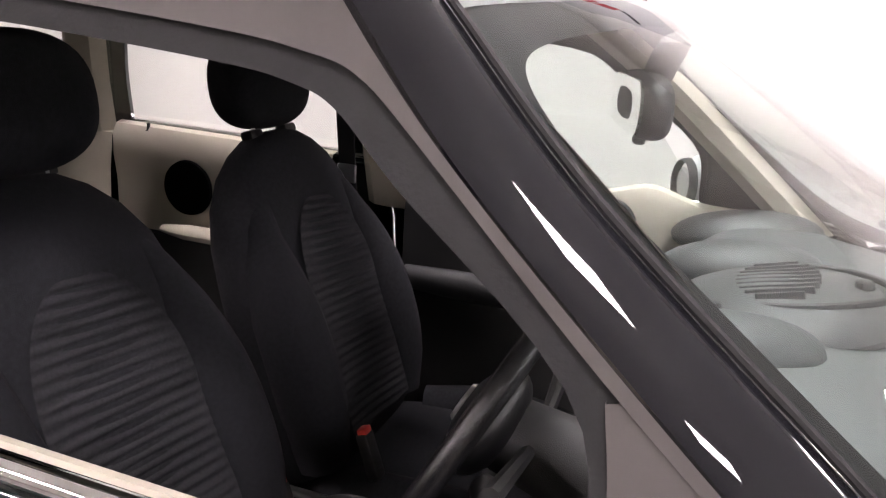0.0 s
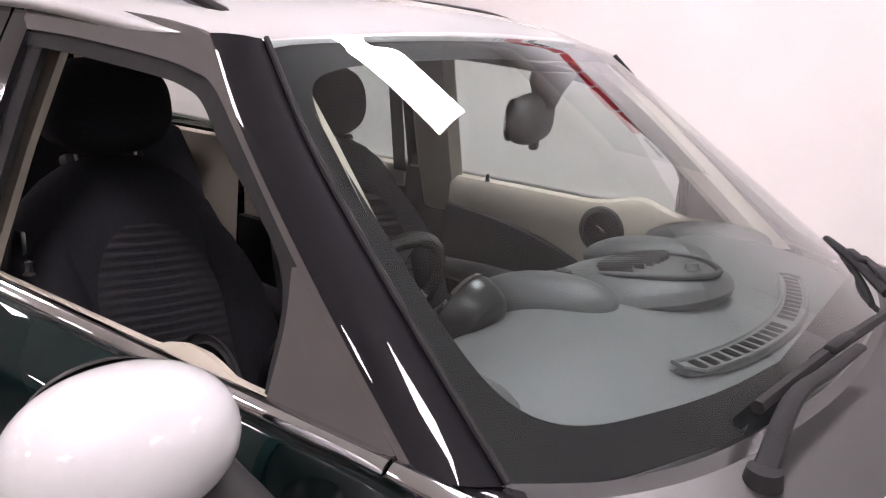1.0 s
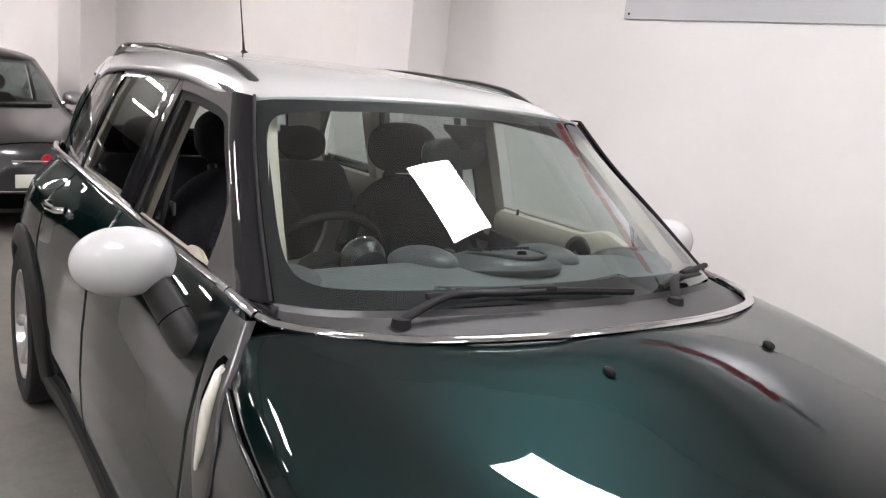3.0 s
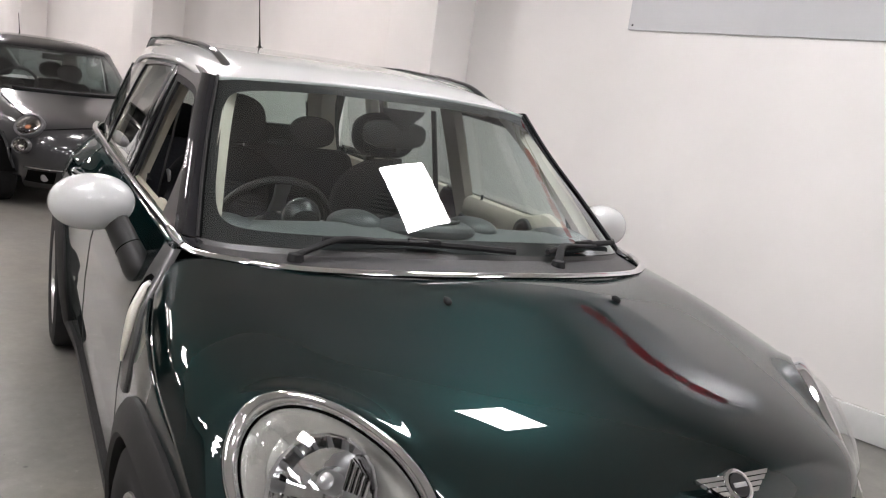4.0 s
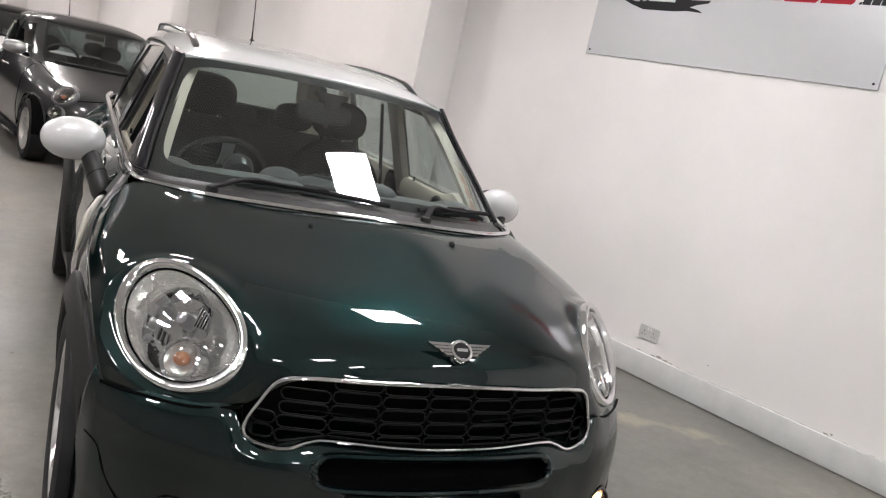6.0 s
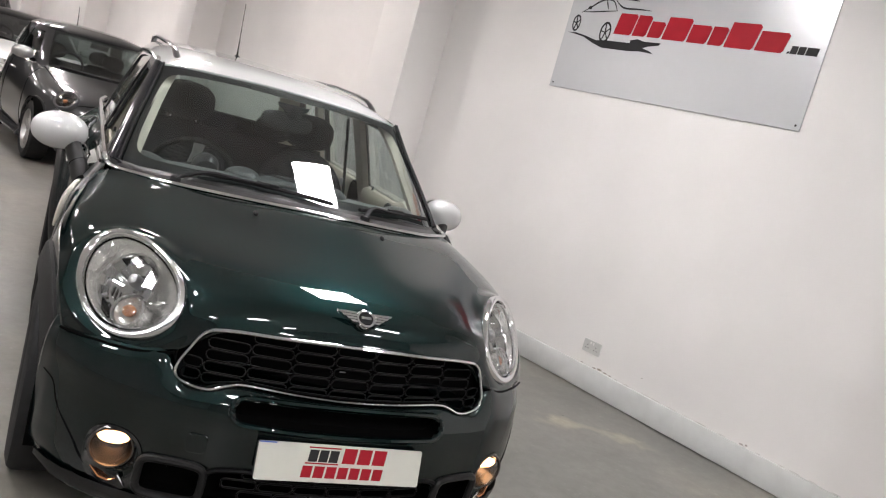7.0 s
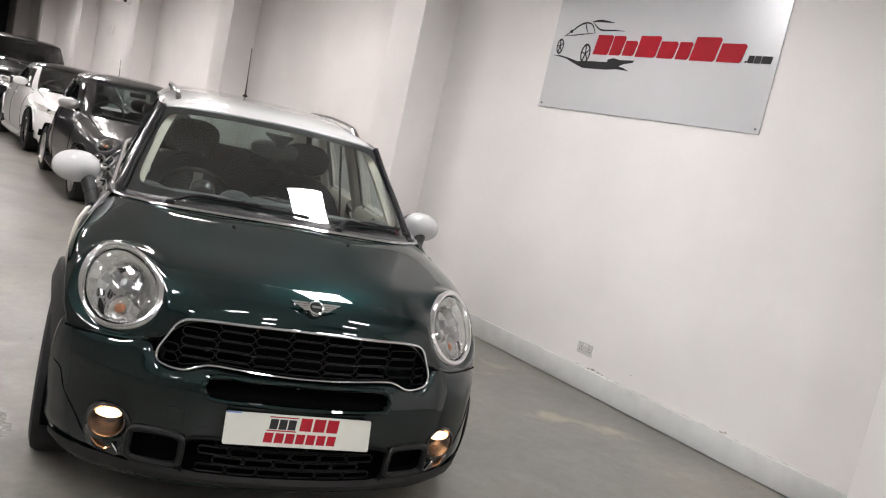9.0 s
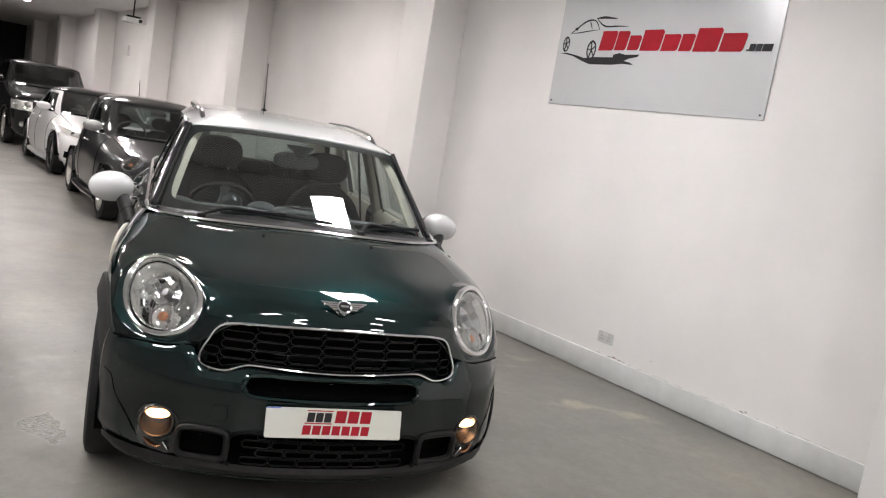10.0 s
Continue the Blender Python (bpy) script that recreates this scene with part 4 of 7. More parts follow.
# columns of flat cells, each an open ring with blunt pointed ends
for col in range(-4, 5):
    for row in range(5):
        a = abs(col)
        xc, zc = math.copysign((0.0, 0.122, 0.244, 0.363, 0.448)[a], col), 0.801 - 0.0338 * row - (0.003 if col % 2 else 0.0)
        pts, inside = [], 0
        for x, z in rounded((0.117, 0.117, 0.117, 0.112, 0.050)[a], 0.0292, 0.0125, 2):
            px, pz = xc + x, zc + z
            lo, hi = grille_limits(px)
            inside += lo < pz < hi
            pz = max(lo, min(hi, pz))
            pts.append((px, grille_y(px, pz) + 0.010, pz))
        if inside >= (5 if a < 3 else 0.6 * len(pts)) and max(p[2] for p in pts) - min(p[2] for p in pts) > 0.012:
            part("lattice_cell", Geo().tube(pts, 0.0023, 6, True), GRILLE_BLACK, grille)

# winged badge without lettering
BM = pose(0, -0.694, 0.899, 42, 0, 0)
badge = part("badge", Geo().lathe([(0, 0.011), (0.020, 0.011), (0.024, 0.014), (0.029, 0.012), (0.031, 0.004), (0.031, -0.01)], BM, 32), CHROME, car, "chrome winged bonnet badge")
part("badge_disc", Geo().lathe([(0, 0.0135), (0.0205, 0.0135), (0.0205, 0.009)], BM, 28), BLACK_GLOSS, badge)
part("badge_bar", Geo().box(BM @ Matrix.Translation((0, 0, 0.0145)), 0.030, 0.008, 0.002, 0.0006, 1), SATIN_METAL, badge)
for s in (-1, 1):
    for k, (y0, y1, x1) in enumerate(((0.013, 0.020, 0.088), (0.004, 0.011, 0.076), (-0.005, 0.002, 0.062), (-0.014, -0.007, 0.050))):
        o = [(s * 0.026, y0), (s * 0.026, y1), (s * x1, y1 + 0.001), (s * (x1 - 0.008), y0)]
        if s < 0:
            o.reverse()
        part("wing_feather", Geo().plate(o, BM, 0.010, 0.001), CHROME, badge)

# number plate carrying the dealer's mark as plain shapes
PLATE_M = pose(0.002, -0.7995, 0.4925, 75.5, 0, 0)
plate = part("number_plate", Geo().plate(rounded(0.504, 0.1075, 0.006, 3), PLATE_M, 0.005, 0.0008), PLATE_WHITE, car, "white number plate with red and black lettering blocks", sharp=30)


def plate_bar(x0, x1, y0, y1, mat, slant=0.0):
    o = [(x0, y0), (x1, y0), (x1 + slant * (y1 - y0), y1), (x0 + slant * (y1 - y0), y1)]
    part("mark", Geo().plate(o, PLATE_M @ Matrix.Translation((0, 0, 0.0052)), 0.0006), mat, plate)


for k in range(3):
    plate_bar(-0.105 + 0.031 * k, -0.105 + 0.031 * k + 0.027, 0.004, 0.038, SIGN_DARK, 0.12)
for k in range(3):
    plate_bar(-0.002 + 0.047 * k, -0.002 + 0.047 * k + 0.040, 0.003, 0.047, SIGN_RED, 0.12)
for k in range(7):
    plate_bar(-0.120 + 0.0362 * k, -0.120 + 0.0362 * k + 0.030, -0.041, -0.008, SIGN_RED, 0.12)
plate_bar(-0.105, -0.008, 0.0425, 0.0465, SIGN_RED)
plate_bar(-0.112, -0.012, -0.0025, 0.0015, SIGN_RED)
part("plate_holder", Geo().box(PLATE_M @ Matrix.Translation((0, 0, -0.012)), 0.50, 0.10, 0.022, 0.004), PLASTIC, car, "black plate holder")
part("plate_edge_band", Geo().box(PLATE_M @ Matrix.Translation((-0.226, 0.0515, 0.0052)), 0.05, 0.004, 0.0006), material("plate_blue", (0.05, 0.12, 0.5), 0.4), plate)

# head lamps
for side in (-1, 1):
    m = lamp_frame(side)

    def ring_at(s, z, drop=0.0, step=1):
        pts = []
        for a in EGG_A[::step]:
            x, y = egg(s, a)
            b = lamp_bend(x, y)
            pts.append(m @ Vector((x, y, z - b - drop * (x / 0.15) ** 2)))
        return pts

    lamp = part("headlight", Geo().grid([ring_at(0.872, -0.006, 0.01, 3), ring_at(0.82, -0.03, 0, 3), ring_at(0.70, -0.060, 0, 3), ring_at(0.55, -0.072, 0, 3), ring_at(0.3, -0.095, 0, 3), ring_at(0.02, -0.105, 0, 3)], wrap_v=True), FACETS, car, "large clear headlight with a broad chrome ring", sharp=4)
    part("chrome_ring", Geo().grid([ring_at(1.060, -0.035, 0.006), ring_at(1.052, -0.002, 0.006), ring_at(1.035, 0.007, 0.005), ring_at(1.00, 0.011, 0.004), ring_at(0.945, 0.009, 0.004), ring_at(0.905, 0.003, 0.004), ring_at(0.888, -0.004, 0.004), ring_at(0.882, -0.02, 0.004)], wrap_v=True), CHROME, lamp, "chrome headlight surround", sharp=60)
    part("gasket", Geo().grid([ring_at(0.890, -0.006, 0.010), ring_at(0.878, -0.001, 0.010), ring_at(0.864, -0.004, 0.010)], wrap_v=True), BLACK_VOID, lamp)
    lens = part("lens", Geo().grid([ring_at(0.872, -0.002, 0.010), ring_at(0.79, 0.012, 0.010), ring_at(0.6, 0.026, 0.008), ring_at(0.3, 0.034, 0.004), ring_at(0.01, 0.036, 0.0)], wrap_v=True), LENS, lamp, "clear domed lens")
    lens.visible_shadow = False
    # main reflector bowl, projector eye, indicator
    bm_ = m @ pose(0.010, 0.004, -0.036)
    part("reflector_bowl", Geo().lathe([(0.092, 0.010), (0.097, 0.015), (0.095, 0.006), (0.078, -0.022), (0.050, -0.042), (0.018, -0.050)], bm_, 18), CHROME, lamp, sharp=12)
    part("bulb_shield", Geo().lathe([(0.0, 0.006), (0.014, 0.002), (0.020, -0.010), (0.020, -0.045)], bm_ @ pose(0.002, 0.020, 0), 24), SATIN_METAL, lamp)
    for k in range(9):
        part("reflector_step", Geo().box(bm_ @ pose(-0.022 - 0.0062 * k, 0.040 - 0.002 * k, -0.024 + 0.0032 * k, 0, -35, 0), 0.0042, 0.052 - 0.003 * k, 0.003, 0.001, 1), BLACK_VOID if k % 2 else CHROME, lamp)
    for k in range(7):
        part("reflector_step", Geo().box(bm_ @ pose(0.060 - 0.0075 * k, -0.030 - 0.002 * k, -0.022, 20, -25 + 6 * k, 0), 0.0055, 0.030, 0.003, 0.001, 1), LAMP_BOWL if k % 2 else CHROME, lamp)
    part("lamp_web", Geo().tube([m @ Vector(p) for p in ((-0.004, -0.106, -0.022), (0.022, -0.090, -0.020), (0.050, -0.062, -0.020))], [0.010, 0.013, 0.004], 10, flat=0.5), BLACK_VOID, lamp, "black web beside the indicator")
    im = m @ pose(-0.052, -0.072, -0.014)
    part("indicator", Geo().lathe([(0.0, 0.022), (0.024, 0.018), (0.039, 0.007), (0.043, 0.0)], im, 32), LENS, lamp)
    part("indicator_bulb", Geo().ball(im @ pose(0.001, 0.003, -0.007), 0.024, 0.018, 0.010, 16, 10), AMBER, lamp, "amber indicator bulb")
    part("indicator_ring", Geo().lathe([(0.043, 0.004), (0.048, 0.010), (0.053, 0.004), (0.054, -0.04)], im, 36), CHROME, lamp)
    part("indicator_bowl", Geo().lathe([(0.043, 0.0), (0.033, -0.013), (0.014, -0.019), (0.0, -0.019)], im, 14), REFLECTOR, lamp)

# fog lamps, lit
for side in (-1, 1):
    fy = bumper_y(side * 0.605, 0.415)
    fm = look((side * 0.605, fy + 0.012, 0.415), (side * 0.80, fy - 1.0, 0.40)) @ pose(0, 0, 0, 180, 0, 0)
    fog = part("fog_lamp", Geo().lathe([(0.064, 0.002), (0.061, 0.008), (0.056, 0.008), (0.052, 0.0), (0.047, -0.03), (0.03, -0.05), (0.0, -0.055)], fm, 36), LAMP_BOWL, car, "round fog lamp, lit warm")
    ln = part("lens", Geo().lathe([(0.054, 0.004), (0.04, 0.012), (0.02, 0.016), (0.0, 0.017)], fm, 32), LENS, fog)
    ln.visible_shadow = False
    part("bulb", Geo().ball(fm @ pose(0, -0.024, -0.010), 0.042, 0.018, 0.012, 20, 12), LAMP_WARM, fog, "glowing warm bulb")
    # black teardrop pocket, with a small reflector whose amber light is put into its colour, and a bright blade below
    # the lamp
    outer = smoothed(on_bumper(side * 0.600, 0.388, 0.150, 0.190, 2.3, 48, 0.0030), 1)
    mid = smoothed(on_bumper(side * 0.603, 0.400, 0.138, 0.150, 2.2, 48, 0.0045), 1)
    inner = np.array([fm @ Vector((side * 0.0 + 0.062 * math.cos(2 * math.pi * k / 48) * 1.0, 0.062 * math.sin(2 * math.pi * k / 48), 0.002)) for k in range(48)])
    start = min(range(48), key=lambda k: float(((inner[k] - mid[0]) ** 2).sum()))
    inner = np.roll(inner, -start, 0)
    if float(((inner[12] - mid[12]) ** 2).sum()) > float(((inner[-12] - mid[12]) ** 2).sum()):
        inner = np.roll(inner[::-1], 1, 0)
    part("pocket", Geo().grid(np.array([outer, mid, inner]), wrap_v=True), BLACK_GLOSS, fog, "gloss black fog lamp pocket")
    part("chrome_blade", Geo().tube([(side * x, bumper_y(side * x, z) - 0.008, z) for x, z in ((0.578, 0.350), (0.566, 0.334), (0.556, 0.318))], [0.007, 0.006, 0.003], 8, flat=0.5), CHROME, fog)
    part("side_reflector", Geo().tube([(side * x, bumper_y(side * x, z) - 0.006, z) for x, z in ((0.645, 0.345), (0.620, 0.326), (0.595, 0.322), (0.578, 0.335))], [0.004, 0.009, 0.010, 0.004], 8, flat=0.5), material("painted_amber_light", (0.55, 0.25, 0.12), 0.15, 0.9), fog)

part("towing_cover", Geo().plate(rounded(0.055, 0.055, 0.012, 4), pose(-0.40, bumper_y(-0.40, 0.49) - 0.001, 0.49, 88, 0, -17), 0.0035, 0.001), PAINT_GREEN, car, "green towing eye cover")

# dark joint between bonnet and bumper
for side in (-1, 1):
    low = spline([(side * x, y - 0.007, z - 0.003) for x, y, z in B6[3:]], 24)
    part("panel_joint", Geo().tube(low, 0.0042, 6), BLACK_VOID, car, "dark joint under the bonnet")

# joint between the green bumper and its lower corner section
for side in (-1, 1):
    line = spline([(side * x, 0.0, z) for x, z in ((0.805, 0.535), (0.775, 0.522), (0.757, 0.465), (0.705, 0.400), (0.675, 0.352), (0.610, 0.302), (0.560, 0.292))], 40)
    line = smoothed([(p[0], bumper_y(p[0], p[2]) - 0.0006, p[2]) for p in line], 0)
    for _ in range(4):
        line[1:-1] = (line[:-2] + 2 * line[1:-1] + line[2:]) / 4
    part("bumper_joint", Geo().tube(line, 0.0024, 6), BLACK_VOID, car)

# washer jets
for side in (-1, 1):
    jet = part("washer_jet", Geo().ball(pose(side * 0.241, -0.064, 1.043, 10, 0, 0), 0.008, 0.014, 0.008, 18, 10, 0.85), RUBBER, car, "black washer jet")
    part("nozzle", Geo().box(pose(side * 0.241, -0.053, 1.047, 10, 0, 0), 0.008, 0.005, 0.005, 0.0015), BLACK_GLOSS, jet)

# wipers
def wiper(pivot, via, elbow, tip0, tip1, name="wiper"):
    w = part(name, Geo().lathe([(0.0, 0.022), (0.018, 0.018), (0.021, 0.0)], pose(*pivot), 20), RUBBER, car, "black wiper at rest")
    p0, p1 = Vector(pivot) + Vector((0, 0, 0.014)), Vector(elbow)
    part("arm", Geo().tube(spline([p0, Vector(via), Vector(via).lerp(p1, 0.5), p1], 16), [0.013 - 0.005 * k / 15 for k in range(16)], 10, flat=0.6), RUBBER, w)
    a, b = Vector(tip0), Vector(tip1)
    part("blade", Geo().tube([a.lerp(b, k / 10) + Vector((0, 0, 0.006 * math.sin(math.pi * k / 10))) for k in range(11)], 0.0085, 6), RUBBER, w)
    part("bridge", Geo().box(look((a + b) / 2 + Vector((0, -0.004, 0.014)), b + Vector((0, -0.004, 0.014))), 0.018, 0.013, 0.09, 0.005), RUBBER, w)
    return w


def screen_pt(x, u, out=0.012):
    """A point on the windscreen at half-width x and height fraction u."""
    row = [at(SCREEN, u, k / 90) for k in range(91)]
    q = min(row, key=lambda r: abs(r[0] - x))
    return (x, q[1] - out, q[2] + out)


wiper((-0.485, 0.262, 1.048), screen_pt(-0.375, 0.020, 0.024), screen_pt(-0.150, 0.022, 0.022), screen_pt(-0.41, 0.030, 0.013), screen_pt(0.115, 0.0, 0.014))
wiper((0.255, 0.205, 1.056), screen_pt(0.30, 0.025, 0.022), screen_pt(0.46, 0.025, 0.020), screen_pt(0.235, 0.005, 0.013), screen_pt(0.610, 0.050, 0.013))

# aerial
am = pose(0, 2.537, 1.574, -18, 0, 0)
aerial = part("aerial", Geo().lathe([(0.020, 0.0), (0.019, 0.010), (0.009, 0.020), (0.006, 0.026), (0.0045, 0.06)], am @ pose(0, 0, 0), 18), RUBBER, car, "thin black roof aerial")
part("mast", Geo().tube([am @ Vector((0, 0, 0.05 + 0.04 * k)) for k in range(9)], [0.0045, 0.004, 0.0035, 0.003, 0.003, 0.0028, 0.0028, 0.0025, 0.003], 8), RUBBER, aerial)

# door mirrors
for side in (-1, 1):
    mm = Matrix.Translation((side * (0.897 if side < 0 else 0.845), 0.735, 1.085)) @ pose(0, 0, 0, 0, side * 6, side * 20)
    mirror = part("door_mirror", Geo().ball(mm, 0.108, 0.078, 0.075, 40, 26, 0.95), PAINT_WHITE, car, "glossy white egg-shaped door mirror cap")
    part("mirror_housing", Geo().lathe([(0.98, 0.0), (0.92, 0.016), (0.86, 0.018), (0.84, 0.006)], mm @ pose(0, 0.060, 0, -90, 0, 0) @ Matrix.Diagonal((0.086, 0.062, 1, 1)), 36), PLASTIC, mirror)
    part("mirror_glass", Geo().lathe([(0.85, 0.008), (0.5, 0.009), (0.0, 0.009)], mm @ pose(0, 0.060, 0, -90, 0, 0) @ Matrix.Diagonal((0.086, 0.062, 1, 1)), 32), MIRROR, mirror, "mirror glass")
    stalk = spline([(side * 0.850, 0.712, 1.062), (side * 0.830, 0.684, 1.020), (side * 0.808, 0.648, 0.975), (side * 0.790, 0.612, 0.932), (side * 0.782, 0.590, 0.900)], 18)
    radii = [0.040, 0.040, 0.040, 0.040, 0.040, 0.041, 0.041, 0.041, 0.042, 0.043, 0.044, 0.045, 0.045, 0.044, 0.041, 0.035, 0.024, 0.006]
    part("mirror_stalk", Geo().tube(stalk, radii, 24, flat=0.74, up=(side, 0, 0.4)), STALK_GREY, mirror, "dark grey mirror stalk")
    part("stalk_joint", Geo().tube([Vector(stalk[8]) + (Vector(stalk[9]) - Vector(stalk[7])).normalized() * d for d in (-0.0015, 0.0015)], 0.0428, 24, flat=0.75, up=(side, 0, 0.4)), BLACK_VOID, mirror)

# side scuttle blade on the front wing
for side in (-1, 1):
    # satin panel behind the bonnet's shoulder, narrowing down to the arch
    edge = ((1.036, 0.410, 0.508), (1.010, 0.392, 0.500), (0.97, 0.362, 0.486), (0.92, 0.330, 0.462), (0.87, 0.306, 0.440), (0.82, 0.292, 0.420), (0.77, 0.286, 0.400), (0.72, 0.296, 0.372))
    rows = []
    for z, y0, y1 in edge:
        rows.append([(side * (side_x(max(y, 0.33), z) + o), y, z) for y, o in ((y0, -0.012), (y0 + 0.002, 0.005), (y0 + 0.014, 0.010), ((y0 + y1) / 2, 0.011), (y1 - 0.012, 0.009), (y1 - 0.002, 0.004), (y1, -0.008))])
    scuttle = part("side_scuttle", Geo().grid(patch(rows, 36, 14)), SCUTTLE_GREY, car, "satin grey panel behind the front wing")
    blade = spline([(0, 0.378, 0.962), (0, 0.362, 0.925), (0, 0.350, 0.88), (0, 0.342, 0.83), (0, 0.340, 0.785)], 20)
    for name, mat, words, out, lean, size, flat in (("repeater_pocket", BLACK_VOID, "black mesh pocket", 0.006, 0.010, 1.25, 0.4), ("repeater_rim", CHROME, "chrome rim", 0.012, 0.004, 1.0, 0.6), ("side_repeater", REPEATER, "cream-white side repeater lens", 0.017, -0.004, 0.85, 0.9)):
        pts = [(side * (side_x(p[1], p[2]) + out), p[1] + lean, p[2] + (0.012 if name == "repeater_pocket" else 0.0)) for p in blade]
        part(name, Geo().tube(pts, [size * (0.004 + 0.011 * math.sin(math.pi * min(1, 0.10 + k / 21))) for k in range(20)], 12, flat=flat, up=(0, 1, 0)), mat, scuttle, words)

# door handles
for side in (-1, 1):
    for y in (1.40, 2.20):
        hd = part("door_handle", Geo().tube([(side * (side_x(yy, 0.945) + o), yy, 0.945) for yy, o in ((y - 0.09, 0.0), (y - 0.075, 0.028), (y, 0.036), (y + 0.075, 0.028), (y + 0.09, 0.0))], 0.013, 10), CHROME, doors["front_door" if y < 1.5 else "rear_door", side], "chrome door handle")

# wheels
def wheel(x, y, side, steer=0.0):
    m = Matrix.Translation((x, y, WHEEL_Z)) @ pose(0, 0, 0, 0, 0, steer) @ pose(0, 0, 0, 0, 90 * side, 0)
    w = part("wheel", Geo().lathe([(0.232, 0.085), (0.228, 0.098), (0.218, 0.096), (0.214, 0.07), (0.205, 0.02), (0.20, -0.08)], m, 48), ALLOY, car, "silver alloy wheel with black tyre")
    part("tyre", Geo().lathe([(0.226, -0.09), (0.25, -0.102), (0.29, -0.108), (0.322, -0.098), (0.334, -0.08), (0.335, -0.04), (0.335, 0.012), (0.334, 0.08), (0.322, 0.098), (0.29, 0.108), (0.25, 0.102), (0.226, 0.092)], m, 56), RUBBER, w, "black rubber tyre")
    for k in range(7):
        a = m @ pose(0, 0, 0, 0, 0, 360 / 7 * k)
        part("spoke", Geo().loft([[a @ Vector((r, s * hw, z)) for s, z in ((-1, zz - 0.02), (1, zz - 0.02), (1, zz), (0.4, zz + 0.008), (-0.4, zz + 0.008), (-1, zz))] for r, hw, zz in ((0.04, 0.022, 0.072), (0.12, 0.018, 0.070), (0.19, 0.020, 0.078), (0.222, 0.028, 0.086))]), ALLOY, w)
    part("hub_cap", Geo().lathe([(0.0, 0.088), (0.028, 0.086), (0.036, 0.076), (0.05, 0.07), (0.055, 0.014)], m, 28), ALLOY, w)
    part("brake_disc", Geo().lathe([(0.0, 0.02), (0.15, 0.02), (0.15, 0.0)], m, 32), SATIN_METAL, w)
    return w


for side in (-1, 1):
    wheel(side * 0.756, 0.0, side, 1)
    wheel(side * 0.790, 2.595, side)
# ---- cabin ----
# floor, bulkhead and tunnel
rows = [[(x, y, z) for x in np.linspace(-0.72, 0.72, 13)] for y, z in ((0.30, 0.75), (0.42, 0.45), (0.60, 0.30), (1.2, 0.28), (1.75, 0.30), (1.80, 0.42), (2.4, 0.44), (3.25, 0.50))]
part("cabin_floor", Geo().grid(np.array(rows)), CARPET, car, "black carpeted cabin floor")
rows = [[(x, y, h) for x, h in ((-0.14, 0.28), (-0.12, 0.44), (-0.06, 0.48), (0.06, 0.48), (0.12, 0.44), (0.14, 0.28))] for y in np.linspace(0.55, 2.35, 8)]
part("centre_tunnel", Geo().grid(np.array(rows)), DASH_DARK, car, "black centre tunnel")
for s in (-1, 1):
    part("centre_rail", Geo().tube([(s * 0.055, y, 0.515) for y in np.linspace(0.95, 2.2, 12)], 0.010, 8), SATIN_METAL, car, "satin metal centre rail")
part("bulkhead", Geo().grid(np.array([[(x, 0.16 + 0.35 * (abs(x) / 0.72) ** 2, z) for x in np.linspace(-0.72, 0.72, 13)] for z in (0.4, 0.75, 1.03)])), BLACK_VOID, car)

# roof lining and sun visors
lin = ROOF + np.array((0, 0, -0.035))
part("headlining", Geo().grid(np.array([[p * np.array((0.94, 1, 1)) for p in row[3:-3]] for row in lin[3:-3]])), HEADLINER, car, "pale cloth headlining")
for s in (-1, 1):
    vis = part("sun_visor", Geo().box(pose(s * 0.30, 1.01, 1.452, -10, s * 4, 0), 0.36, 0.15, 0.022, 0.010), HEADLINER, car, "pale grey folded sun visor")

# dashboard
half = []
for y, z in ((0.16, 1.030), (0.28, 1.050), (0.42, 1.058), (0.56, 1.068), (0.66, 1.064), (0.735, 1.030), (0.775, 0.960), (0.775, 0.86), (0.73, 0.74), (0.60, 0.62)):
    row = []
    for x in (0, 0.18, 0.36, 0.54, 0.64, 0.69):
        shift = 0.30 * (x / 0.69) ** 2 if y < 0.3 else (0.12 * (x / 0.69) ** 2 if y < 0.5 else -0.02 * (x / 0.69) ** 2)
        row.append((x, y + shift, z + (0.010 * (1 - (x / 0.69) ** 2) if z > 1 else 0) - (0.012 if x > 0.66 else 0)))
    half.append(row)
dash = part("dashboard", Geo().grid(patch(full_width(half), 60, 61)), DASH, car, "dark grey moulded dashboard")
# vent pods
dm = pose(0.025, 0.590, 1.088, -10, 0, 0)
pod = part("centre_vent", Geo().ball(dm @ Matrix.Translation((0, 0.02, -0.020)), 0.165, 0.165, 0.048, 36, 16), DASH_POD, dash)
part("vent_rim", Geo().tube([dm @ Vector((0.098 * math.cos(a) * (1 + 0.12 * math.sin(a)), 0.112 * math.sin(a) - 0.012, 0.024 - 0.016 * math.sin(a) ** 2 - 0.008 * math.cos(a) ** 2)) for a in np.linspace(0, 2 * math.pi, 48, endpoint=False)], 0.006, 8, True), DASH_DARK, dash)
for k in range(-4, 5):
    w = 0.056 * math.sqrt(max(0.05, 1 - (k / 4.8) ** 2))
    part("vent_slat", Geo().box(dm @ pose(0.019 * k, 0.022, 0.024, -4, 20, 0), 0.005, 2 * w, 0.012, 0.0015, 1), DASH_DARK, dash)
part("vent_bowl", Geo().ball(dm @ pose(0, 0.022, 0.018, -4, 0, 0), 0.086, 0.062, 0.007, 28, 8), BLACK_VOID, dash, "dark hollow of the centre vent")
part("vent_knob", Geo().lathe([(0.0, 0.012), (0.011, 0.010), (0.014, 0.0)], dm @ pose(-0.010, -0.085, 0.016), 18), BLACK_GLOSS, dash)
